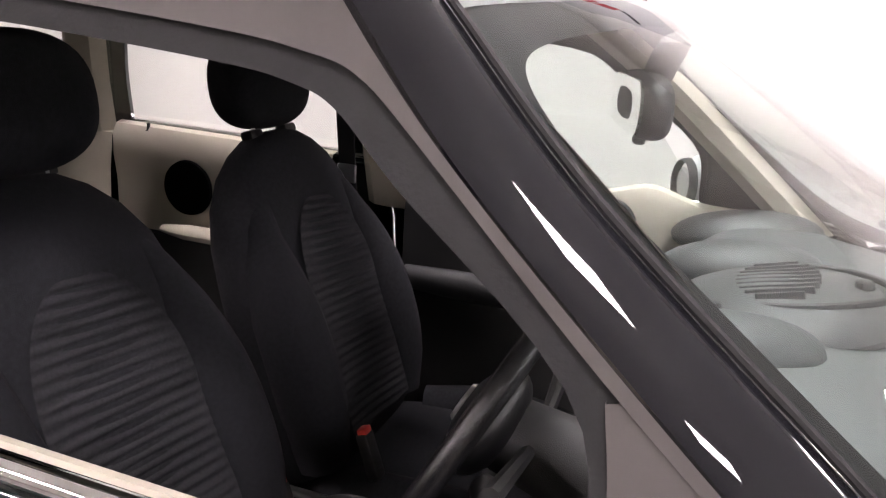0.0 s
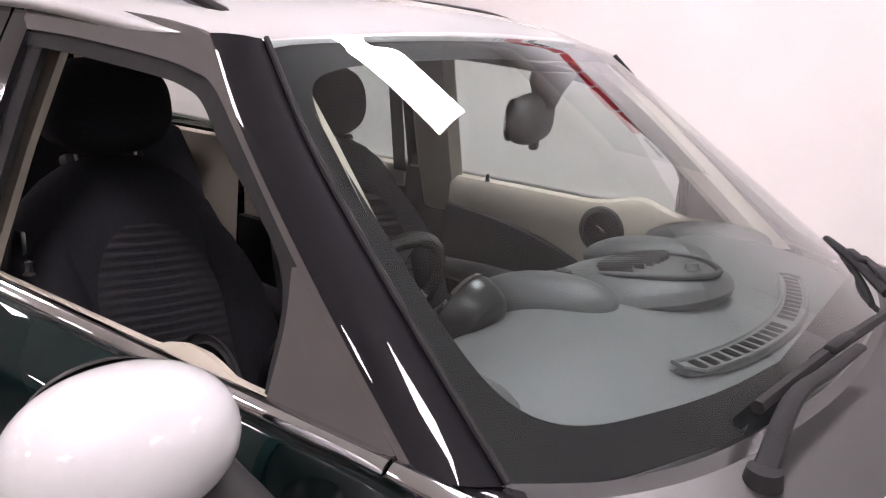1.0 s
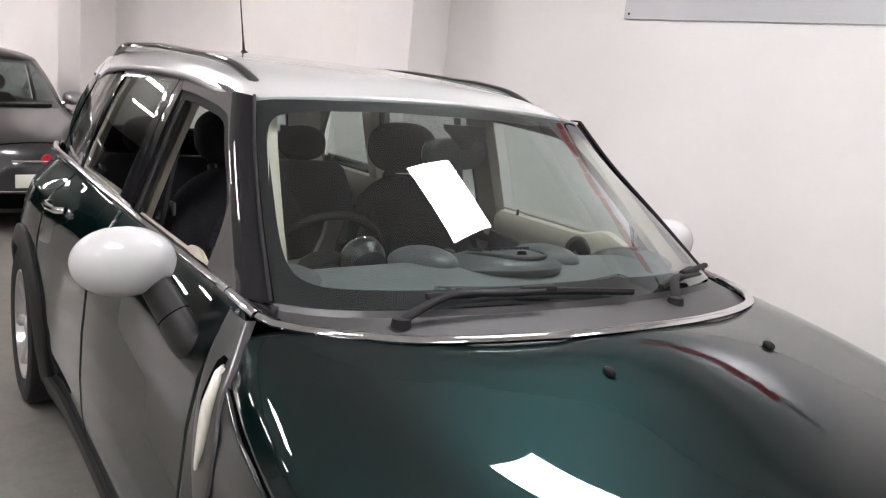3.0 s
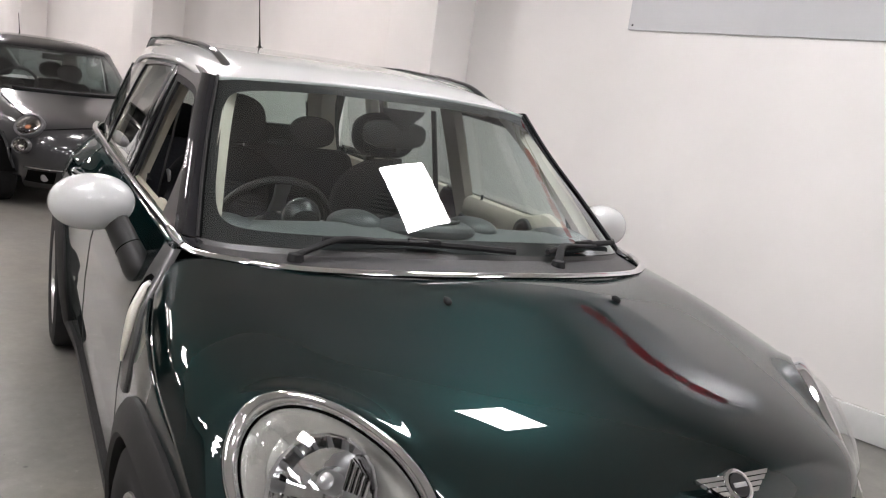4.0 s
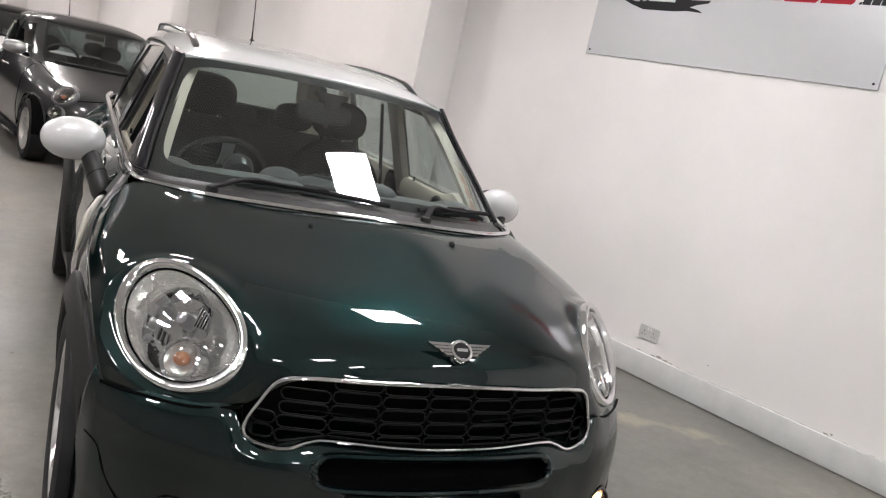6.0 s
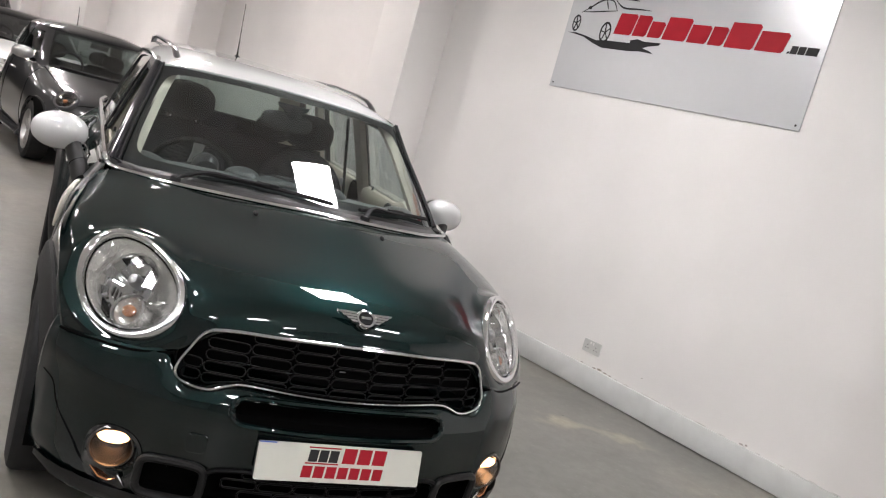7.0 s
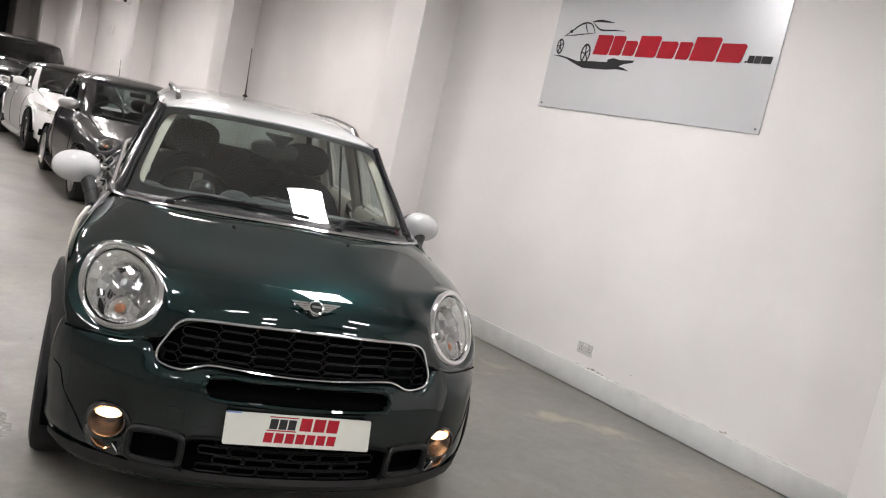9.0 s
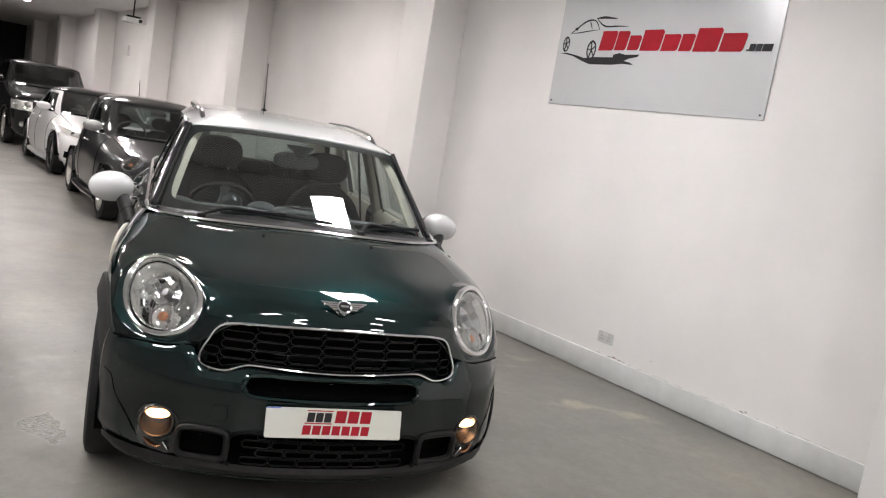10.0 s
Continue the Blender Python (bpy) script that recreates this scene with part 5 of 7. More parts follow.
for sx, py, rr in ((-0.165, 0.690, 0.78), (0.225, 0.665, 0.80)):
    part("vent_pod", Geo().ball(pose(sx, py, 1.062, -8, 0, 0), 0.098 * rr, 0.165 * rr, 0.046, 30, 14), DASH_POD, dash)
part("end_pod", Geo().ball(pose(0.575, 0.650, 1.040, -8, 0, 0), 0.090, 0.150, 0.048, 28, 14), DASH_POD, dash)
part("end_pod", Geo().ball(pose(-0.575, 0.650, 1.040, -8, 0, 0), 0.090, 0.150, 0.048, 28, 14), DASH_POD, dash)
# long demister slot by the glass
def demist_y(x):
    return 0.352 + 0.62 * (x + 0.01) ** 2


dem = part("demister_vent", Geo().loft([[(x + dx, demist_y(x) + dy, 1.066 + dz) for dx, dy, dz in ((0, -0.026 * e, 0), (0, -0.020 * e, 0.007), (0, 0.020 * e, 0.009), (0, 0.026 * e, 0.001))] for x, e in ((lambda q: (-0.31 + 0.60 * q, 0.35 + 0.65 * min(1, 12 * q, 12 * (1 - q))))(k / 29) for k in range(30))]), DASH, dash, "pale rim of the demister slot")
part("vent_rim", Geo().tube([(x, demist_y(x) + dy, 1.0755) for x, dy in [(-0.30 + 0.58 * k / 24, -0.021) for k in range(25)] + [(0.288, 0.0)] + [(0.28 - 0.58 * k / 24, 0.021) for k in range(25)] + [(-0.308, 0.0)]], 0.0032, 6, True), DASH, dem)
for k in range(23):
    x = -0.280 + 0.0247 * k
    if abs(x + 0.01) < 0.018:
        continue
    part("vent_slot", Geo().box(pose(x, demist_y(x), 1.0728, 5, 0, math.degrees(math.atan(1.24 * (x + 0.01)))), 0.017, 0.026, 0.004, 0.001, 1), BLACK_VOID, dem)
# small round mouldings by the screen
part("dash_sensor", Geo().lathe([(0.0, 0.010), (0.012, 0.008), (0.016, 0.0)], pose(-0.075, 0.70, 1.085), 16), DASH_DARK, dash)

# rev counter on the steering column, wheel
TM = pose(-0.318, 0.735, 1.070, -66, 0, 0)
tach = part("rev_counter", Geo().lathe([(0.0, -0.046), (0.030, -0.045), (0.047, -0.036), (0.056, -0.014), (0.057, 0.010), (0.053, 0.017), (0.048, 0.013), (0.0, 0.010)], TM, 36), POD_BLACK, dash, "round glossy black rev counter pod")
part("counter_ring", Geo().lathe([(0.050, 0.016), (0.055, 0.021), (0.059, 0.014)], TM, 36), CHROME, tach)
SW = pose(-0.345, 0.930, 1.000, -62, 0, 0)
steering = part("steering_wheel", Geo().tube([SW @ Vector((0.182 * math.cos(a), 0.182 * math.sin(a), 0)) for a in np.linspace(0, 2 * math.pi, 56, endpoint=False)], 0.0135, 12, True), material("black_leather", (0.009, 0.009, 0.010), 0.26, 0.0, vary=0.2, scale=60, bump=0.3, bump_scale=500), car, "black leather steering wheel")
part("airbag_cover", Geo().ball(SW @ Matrix.Translation((0, 0, -0.014)), 0.078, 0.068, 0.036, 28, 14), POD_BLACK, steering)
part("badge_boss", Geo().lathe([(0.0, 0.026), (0.022, 0.025), (0.026, 0.020)], SW, 24), SATIN_METAL, steering)
for a in (0, 180, 270):
    r = SW @ pose(0, 0, 0, 0, 0, a)
    part("spoke", Geo().loft([[r @ Vector((x, s * w, z)) for s, z in ((-1, -0.008), (1, -0.008), (1, 0.008), (-1, 0.008))] for x, w in ((0.05, 0.028), (0.11, 0.020), (0.17, 0.024))]), SATIN_METAL, steering)
part("steering_column", Geo().tube([(-0.345, 0.90, 0.985), (-0.34, 0.80, 0.955), (-0.335, 0.70, 0.92)], [0.045, 0.055, 0.06], 14), DASH_DARK, steering)
for s in (-1, 1):
    part("column_stalk", Geo().tube([(-0.345 + s * 0.04, 0.86, 0.99), (-0.345 + s * 0.17, 0.865, 1.01)], [0.008, 0.011], 8), DASH_DARK, steering)

# gear lever and centre stack
part("centre_dial", Geo().lathe([(0.0, 0.02), (0.115, 0.018), (0.125, 0.028), (0.133, 0.018), (0.133, -0.03)], pose(0, 0.775, 0.925, -80, 0, 0), 40), DASH_DARK, dash, "large round centre dial")
part("centre_stack", Geo().box(pose(0, 0.765, 0.68, 8, 0, 0), 0.22, 0.08, 0.30, 0.02), DASH_DARK, dash)
lever = part("gear_lever", Geo().tube([(0, 1.00, 0.48), (0, 1.0, 0.60), (0, 1.005, 0.64)], [0.012, 0.010, 0.012], 10), SATIN_METAL, car, "gear lever with a round black knob")
part("knob", Geo().ball(pose(0, 1.005, 0.665), 0.026, 0.026, 0.032, 18, 12), DASH_DARK, lever)
part("gaiter", Geo().lathe([(0.055, 0.0), (0.04, 0.04), (0.02, 0.09)], pose(0, 1.0, 0.475), 18), DASH_DARK, lever)

# inside mirror
MM = pose(0.004, 0.832, 1.335, 0, 0, 17)
rvm = part("inside_mirror", Geo().ball(MM, 0.132, 0.026, 0.044, 36, 18, 0.66), DASH_DARK, car, "black inside rear-view mirror turned to the driver")
part("mirror_foot", Geo().loft([[(cx + w * math.copysign(abs(math.cos(a)) ** 0.7, math.cos(a)), y + d * math.sin(a), z) for a in np.linspace(0, 2 * math.pi, 24, endpoint=False)] for cx, y, z, w, d in ((0.010, 0.800, 1.418, 0.075, 0.020), (0.012, 0.806, 1.404, 0.070, 0.022), (0.018, 0.814, 1.384, 0.042, 0.022), (0.020, 0.822, 1.352, 0.026, 0.018))]), DASH_DARK, rvm, "black shroud over the mirror foot")
part("mirror_lever", Geo().box(MM @ pose(0.012, -0.004, -0.048), 0.024, 0.016, 0.022, 0.004), DASH_DARK, rvm)
part("glass", Geo().plate(rounded(0.236, 0.072, 0.032, 6), MM @ pose(0, 0.021, 0, -90, 0, 0), 0.004, 0.001), MIRROR, rvm, "silver mirror glass")


# seats
def front_seat(sx, back_y, label, lean=18, low=0.0, rest_y=0.0, rest_h=0.812, rest_w=0.142):
    """A sports seat: ribbed insert, side bolsters, loose headrest on two posts."""
    s = part("front_seat", Geo(), CLOTH, car, label)
    base = pose(sx, back_y, 0.52 - low, -lean, 0, 0)
    rings = []
    for h, w, d, f in ((0.0, 0.245, 0.085, 0.012), (0.10, 0.256, 0.090, 0.014), (0.25, 0.264, 0.090, 0.016), (0.40, 0.262, 0.086, 0.018), (0.50, 0.250, 0.080, 0.020), (0.57, 0.226, 0.073, 0.020), (0.625, 0.185, 0.064, 0.020), (0.665, 0.135, 0.052, 0.018), (0.690, 0.085, 0.036, 0.016), (0.70, 0.03, 0.012, 0.014)):
        ring = []
        for k in range(40):
            a = 2 * math.pi * k / 40
            c, q = math.cos(a), math.sin(a)
            ring.append(base @ Vector((w * math.copysign(abs(c) ** 0.72, c), d * math.copysign(abs(q) ** 0.8, q) + f, h)))
        rings.append(ring)
    g = Geo().loft(rings)
    s.data.from_pydata(g.v, [], g.f)
    s.data.polygons.foreach_set("use_smooth", [True] * len(s.data.polygons))
    # bolsters at each side
    for q in (-1, 1):
        path = spline([(q * 0.190, -0.030, 0.02), (q * 0.200, -0.050, 0.14), (q * 0.200, -0.048, 0.28), (q * 0.192, -0.030, 0.42), (q * 0.170, -0.008, 0.52), (q * 0.120, 0.008, 0.585)], 22)
        rr = [0.058 + 0.016 * math.sin(math.pi * min(1, k / 15)) - 0.0018 * max(0, k - 10) for k in range(22)]
        part("back_bolster", Geo().tube([base @ Vector(p) for p in path], rr, 16, flat=1.0), CLOTH, s)
        path = spline([(sx + q * 0.205, back_y - 0.10, 0.50), (sx + q * 0.225, back_y - 0.25, 0.515), (sx + q * 0.215, back_y - 0.42, 0.51), (sx + q * 0.18, back_y - 0.52, 0.485)], 18)
        part("cushion_bolster", Geo().tube(path, [0.055 - 0.001 * abs(k - 8) for k in range(18)], 14), CLOTH, s)
    # corrugated insert panels on the back and the cushion
    rows = []
    for k in range(181):
        h = 0.03 + 0.515 * k / 180
        wide = 0.140 * (1 if h < 0.36 else math.sqrt(max(0.02, 1 - ((h - 0.36) / 0.19) ** 2)))
        row = []
        for j in range(17):
            x = wide * (j / 8 - 1)
            arch = -0.079 - 0.010 * (x / 0.14) ** 2 + 0.018 * (h / 0.5) ** 2
            row.append(base @ Vector((x, arch - 0.0035 * (1 - abs(j / 8 - 1) ** 6) * math.cos(2 * math.pi * (h + 0.10 * x) / 0.0185), h)))
        rows.append(row)
    part("ribbed_insert", Geo().grid(np.array([[tuple(p) for p in r] for r in rows])), CLOTH_RIB, s, "ribbed dark grey cloth insert", sharp=80)
    rings = []
    for y, w, h, z in ((0.03, 0.20, 0.055, 0.46), (-0.10, 0.235, 0.070, 0.460), (-0.28, 0.240, 0.070, 0.465), (-0.44, 0.225, 0.062, 0.465), (-0.52, 0.18, 0.04, 0.455), (-0.54, 0.05, 0.02, 0.45)):
        rings.append([(sx + w * math.copysign(abs(math.cos(a)) ** 0.7, math.cos(a)), back_y + y, z + h * math.copysign(abs(math.sin(a)) ** 0.8, math.sin(a))) for a in np.linspace(0, 2 * math.pi, 36, endpoint=False)])
    part("cushion", Geo().loft(rings), CLOTH, s)
    part("seat_base", Geo().box(pose(sx, back_y - 0.25, 0.345), 0.42, 0.44, 0.12, 0.03), DASH_DARK, s)
    hm = base @ pose(0, rest_y, rest_h, 10, 0, 0)
    part("headrest", Geo().ball(hm, rest_w, 0.068, 0.098, 36, 22, 0.78), CLOTH, s, "black cloth headrest")
    for q in (-1, 1):
        part("headrest_post", Geo().tube([base @ Vector((q * 0.066, 0.012, 0.66)), base @ Vector((q * 0.066, rest_y * 0.5, 0.75))], 0.0045, 8), SATIN_METAL, s)
        part("post_collar", Geo().box(base @ pose(q * 0.066, 0.012, 0.698), 0.045, 0.030, 0.020, 0.006), DASH_DARK, s)
    return s


front_seat(-0.345, 1.385, "black cloth driver's seat with a ribbed insert", 20, -0.008, -0.040, 0.790)
front_seat(0.338, 1.415, "black cloth passenger seat with a ribbed insert", 18, 0.012, 0.0, 0.803, 0.146)
for sx, y, z in ((-0.115, 1.32, 0.605), (0.115, 1.27, 0.60)):
    b = part("belt_buckle", Geo().box(pose(sx, y, z, -20, 0, 0), 0.034, 0.026, 0.10, 0.006), DASH_DARK, car, "black seat belt buckle with a red button")
    part("button", Geo().box(pose(sx, y + 0.018 - 0.002, z + 0.05, -20, 0, 0), 0.026, 0.020, 0.014, 0.003), RED_PLASTIC, b, "red release button")

# rear bench
bench = part("rear_seat", Geo().loft([[(w * math.copysign(abs(math.cos(a)) ** 0.5, math.cos(a)), 2.42 + (z - 0.5) * 0.36 + d * math.copysign(abs(math.sin(a)) ** 0.8, math.sin(a)), z) for a in np.linspace(0, 2 * math.pi, 40, endpoint=False)] for z, w, d in ((0.45, 0.60, 0.09), (0.7, 0.62, 0.09), (0.95, 0.61, 0.08), (1.07, 0.58, 0.06), (1.10, 0.54, 0.03))]), CLOTH, car, "black cloth rear seat")
part("cushion", Geo().box(pose(0, 2.15, 0.50, 4, 0, 0), 1.22, 0.55, 0.16, 0.05, 4), CLOTH, bench)
for sx in (-0.36, 0.0, 0.36):
    part("headrest", Geo().ball(pose(sx, 2.66, 1.185 if sx else 1.15, -10, 0, 0), 0.125, 0.055, 0.085 if sx else 0.06, 30, 18, 0.8), CLOTH, bench)
part("parcel_shelf", Geo().box(pose(0, 2.98, 1.03), 1.05, 0.45, 0.03, 0.008), CARPET, car, "dark parcel shelf")

# door cards, pillars
for side in (-1, 1):
    for name, y0, y1 in (("front_door", 0.56, 1.44), ("rear_door", 1.66, 2.36)):
        d = doors[name, side]
        rows = []
        for x, z in (((0.700, 1.044), (0.694, 1.052), (0.682, 1.048), (0.674, 1.030), (0.668, 0.97), (0.668, 0.90), (0.668, 0.70), (0.672, 0.40)) if side < 0 and name == "front_door" else
                     ((0.700, 1.052), (0.690, 1.062), (0.668, 1.056), (0.652, 1.030), (0.650, 0.97), (0.660, 0.90), (0.664, 0.70), (0.672, 0.40))):
            rows.append([(side * (x + 0.012 * max(0, y - 2.0)), y, z + 0.012 * (y - 0.5) + ((0.018 * math.exp(-(((y - 0.90) / 0.055) ** 4)) if side < 0 else 0.030 * math.exp(-(((y - 0.86) / 0.075) ** 2))) if z > 1.0 and x < 0.695 else 0)) for y in np.linspace(y0, y1, 40)])
        part("door_card", Geo().grid(np.array(rows)), CREAM, d, "cream door lining")
        if name == "front_door":
            up = [(0.60, 0.84), (0.80, 0.855), (0.95, 0.875), (1.10, 0.930), (1.25, 0.965), (1.44, 0.985)]
        else:
            up = [(1.66, 0.80), (1.9, 0.79), (2.1, 0.78), (2.36, 0.78)]
        top = spline([(0, *p) for p in up], 30)
        rows = [[(side * x, p[1], p[2] + dz if dz > -0.2 else 0.42) for p in top] for x, dz in ((0.655, 0.004), (0.638, 0.0), (0.634, -0.02), (0.640, -0.5))]
        part("lower_lining", Geo().grid(np.array(rows)), DASH_DARK, d, "black lower door lining")
        if name == "front_door":
            m = Matrix.Translation((side * 0.640, 0.940, 1.000)) @ pose(0, 0, 0, 0, -90 * side, 0)
            part("speaker_ring", Geo().lathe([(0.064, 0.002), (0.060, 0.010), (0.050, 0.012), (0.048, 0.004)], m, 32), DASH_DARK, d)
            part("tweeter", Geo().lathe([(0.049, 0.004), (0.03, -0.006), (0.0, -0.008)], m, 28), BLACK_VOID, d, "round black vent in the door lining")
            part("inner_handle", Geo().box(Matrix.Translation((side * 0.634, 0.940, 1.004)) @ pose(0, 0, 0, 30, 0, 0), 0.008, 0.030, 0.010, 0.003), CHROME, d)
            part("armrest", Geo().tube([(side * 0.612, y, 0.80) for y in (0.95, 1.1, 1.3, 1.42)], [0.03, 0.036, 0.036, 0.03], 12), DASH_DARK, d)
            lock_y = 1.323
        else:
            m = Matrix.Translation((side * 0.652, 2.10, 0.925)) @ pose(0, 0, 0, 0, -90 * side, 0)
            part("speaker", Geo().lathe([(0.078, 0.0), (0.076, 0.010), (0.07, 0.010), (0.0, 0.006)], m, 36), BLACK_VOID, d, "round black speaker")
            part("armrest", Geo().tube([(side * 0.635, y, 0.80) for y in (1.85, 1.95, 2.1, 2.18)], [0.015, 0.03, 0.03, 0.015], 12, flat=0.7), CREAM, d)
            lock_y = 2.247
        part("lock_pin", Geo().lathe([(0.010, 0.0), (0.006, 0.004), (0.0045, 0.016), (0.006, 0.020), (0.0, 0.024)], pose(side * 0.672, lock_y, 1.066), 12), RUBBER, d)
    # cream inner pillars
    inner = spline([(0.655, 0.50, 1.045), (0.615, 0.66, 1.19), (0.570, 0.82, 1.330), (0.525, 0.955, 1.432)], 20)
    rows = [[(side * (p[0] + dx), p[1] + dy, p[2]) for p in inner] for dx, dy in ((-0.005, -0.025), (-0.045, 0.005), (-0.045, 0.05), (-0.01, 0.085), (0.025, 0.08))]
    part("a_pillar_trim", Geo().grid(np.array(rows)), CREAM, car, "cream windscreen pillar trim")
    rows = [[(side * (upper_x(y, z) - dx), y + dy, z) for y, z in ((1.50, 0.95), (1.50, 1.08), (1.49, 1.25), (1.475, 1.42), (1.46, 1.48))] for dx, dy in ((0.030, -0.085), (0.058, -0.062), (0.066, 0.005), (0.060, 0.05), (0.03, 0.08))]
    part("b_pillar_trim", Geo().grid(np.array(rows)), CREAM, car, "cream door pillar trim")
    rows = [[(side * (upper_x(y, z) - dx), y + dy, z) for y, z in ((2.43, 1.04), (2.40, 1.2), (2.36, 1.35), (2.28, 1.46))] for dx, dy in ((0.03, -0.06), (0.06, -0.03), (0.06, 0.05), (0.03, 0.09))]
    part("c_pillar_trim", Geo().grid(np.array(rows)), CREAM, car, "cream rear pillar trim")
    rows = [[(side * (upper_x(y, z) - dx), y + dy, z) for y, z in ((3.06, 1.04), (3.02, 1.2), (2.95, 1.33), (2.84, 1.44))] for dx, dy in ((0.02, -0.06), (0.09, -0.02), (0.10, 0.06), (0.12, 0.14))]
    part("d_pillar_trim", Geo().grid(np.array(rows)), CREAM, car, "cream tail pillar trim")
    rows = [[(side * x, y, z) for y in np.linspace(2.36, 3.2, 12)] for x, z in ((0.69, 1.055), (0.655, 1.05), (0.64, 0.95), (0.62, 0.55))]
    part("rear_side_lining", Geo().grid(np.array(rows)), CREAM, car, "cream rear side lining")
    # seat belt on the door pillar
    bx = upper_x(1.5, 1.25) - 0.078
    part("seat_belt", Geo().box(pose(side * (bx + 0.004), 1.575, 1.10, 0, -side * 10, 0), 0.004, 0.045, 0.62, 0.001, 1), RUBBER, car, "black seat belt")
    bt = part("belt_tongue", Geo().box(pose(side * (bx - 0.006), 1.568, 1.05, 0, 0, 0), 0.010, 0.050, 0.045, 0.004), SATIN_METAL, car, "metal seat belt tongue")
# ---- on the sign wall ----
def sign_part(name, outline_vz, mat, label="", depth=0.003):
    o = [sign_xy(v, z) for v, z in outline_vz]
    return part(name, Geo().plate(o, Matrix.Translation((0, 0, 0.0112)), depth), mat, sign, label)


# lettering blocks, slanted, without letters: left v, right v, foot, head
for v0, v1, z0, z1 in ((1.262, 1.112, 2.443, 2.588), (1.102, 0.990, 2.444, 2.585), (0.978, 0.868, 2.445, 2.552), (0.856, 0.676, 2.441, 2.590), (0.664, 0.520, 2.440, 2.556),
                       (0.508, 0.402, 2.439, 2.556), (0.390, 0.196, 2.436, 2.592), (0.182, 0.000, 2.437, 2.556)):
    cut = 0.014
    sl = 0.16 * (z1 - z0)
    sign_part("letter_block", [(v0, z0), (v1 + cut, z0), (v1, z0 + cut), (v1 - sl, z1 - cut), (v1 - sl + cut, z1), (v0 - sl, z1)], SIGN_RED)
for v0, v1 in ((-0.022, -0.036), (-0.042, -0.082), (-0.088, -0.130), (-0.136, -0.205)):
    top = 2.452 if v1 > -0.04 else 2.486
    sign_part("letter_block", [(v0, 2.440), (v1, 2.440), (v1 - 0.006, top), (v0 - 0.006, top)], SIGN_DARK)


def sign_stroke(pts, w, name="outline_stroke"):
    """A brush stroke on the sign: a flat band that thins to its ends."""
    p = spline([(*sign_xy(v, z), 0) for v, z in pts], 22)
    up, dn = [], []
    for i in range(len(p)):
        t = p[min(i + 1, len(p) - 1)] - p[max(i - 1, 0)]
        n = np.array((-t[1], t[0], 0)) / max(np.hypot(t[0], t[1]), 1e-6)
        h = w * (0.25 + 0.75 * math.sin(math.pi * i / (len(p) - 1)))
        up.append(p[i] + n * h)
        dn.append(p[i] - n * h)
    g = Geo().loft([[(q[0], q[1], 0.0112), (q[0], q[1], 0.0142), (r[0], r[1], 0.0142), (r[0], r[1], 0.0112)] for q, r in zip(up, dn)])
    part(name, g, SIGN_DARK, sign)


sign_stroke([(1.60, 2.570), (1.53, 2.610), (1.46, 2.655), (1.39, 2.675), (1.33, 2.660), (1.285, 2.600)], 0.006)
sign_stroke([(1.59, 2.575), (1.50, 2.580), (1.40, 2.590), (1.29, 2.600)], 0.004)
sign_stroke([(1.40, 2.672), (1.385, 2.64), (1.365, 2.605)], 0.004)
sign_stroke([(1.335, 2.685), (1.25, 2.690), (1.12, 2.678)], 0.009)
sign_stroke([(1.33, 2.683), (1.27, 2.640), (1.215, 2.622), (1.10, 2.622), (1.00, 2.618)], 0.006)
sign_part("outline_stroke", [(1.548, 2.597), (1.522, 2.597), (1.518, 2.615), (1.535, 2.622), (1.550, 2.612)], SIGN_DARK)
sign_part("shadow_shape", [(1.676, 2.421), (1.60, 2.424), (1.50, 2.408), (1.40, 2.385), (1.30, 2.392), (1.10, 2.392), (1.097, 2.412), (1.04, 2.424), (0.98, 2.412), (0.85, 2.414), (0.86, 2.398), (0.94, 2.384), (0.985, 2.368), (0.925, 2.356), (0.885, 2.338), (1.00, 2.345), (1.10, 2.337), (1.328, 2.337), (1.42, 2.362), (1.52, 2.398), (1.60, 2.412)], SIGN_DARK, "charcoal shadow shape")
for v, z, rx, rz in ((1.622, 2.492, 0.036, 0.060), (1.336, 2.446, 0.048, 0.074)):
    cx, cy = sign_xy(v, z)
    g = Geo()
    rings = [[(cx + rx * s * math.cos(a), cy + rz * s * math.sin(a), h) for a in np.linspace(0, 2 * math.pi, 36, endpoint=False)] for s, h in ((1.0, 0.0112), (1.0, 0.0142), (0.80, 0.0142), (0.80, 0.0112))]
    g.grid(rings, wrap_v=True)
    part("wheel_ring", g, SIGN_DARK, sign)
    for k in range(5):
        a = 2 * math.pi * k / 5 + 0.5
        g = Geo().tube([(cx, cy, 0.0125), (cx + rx * 0.8 * math.cos(a), cy + rz * 0.8 * math.sin(a), 0.0125)], 0.0045, 6)
        part("wheel_spoke", g, SIGN_DARK, sign)

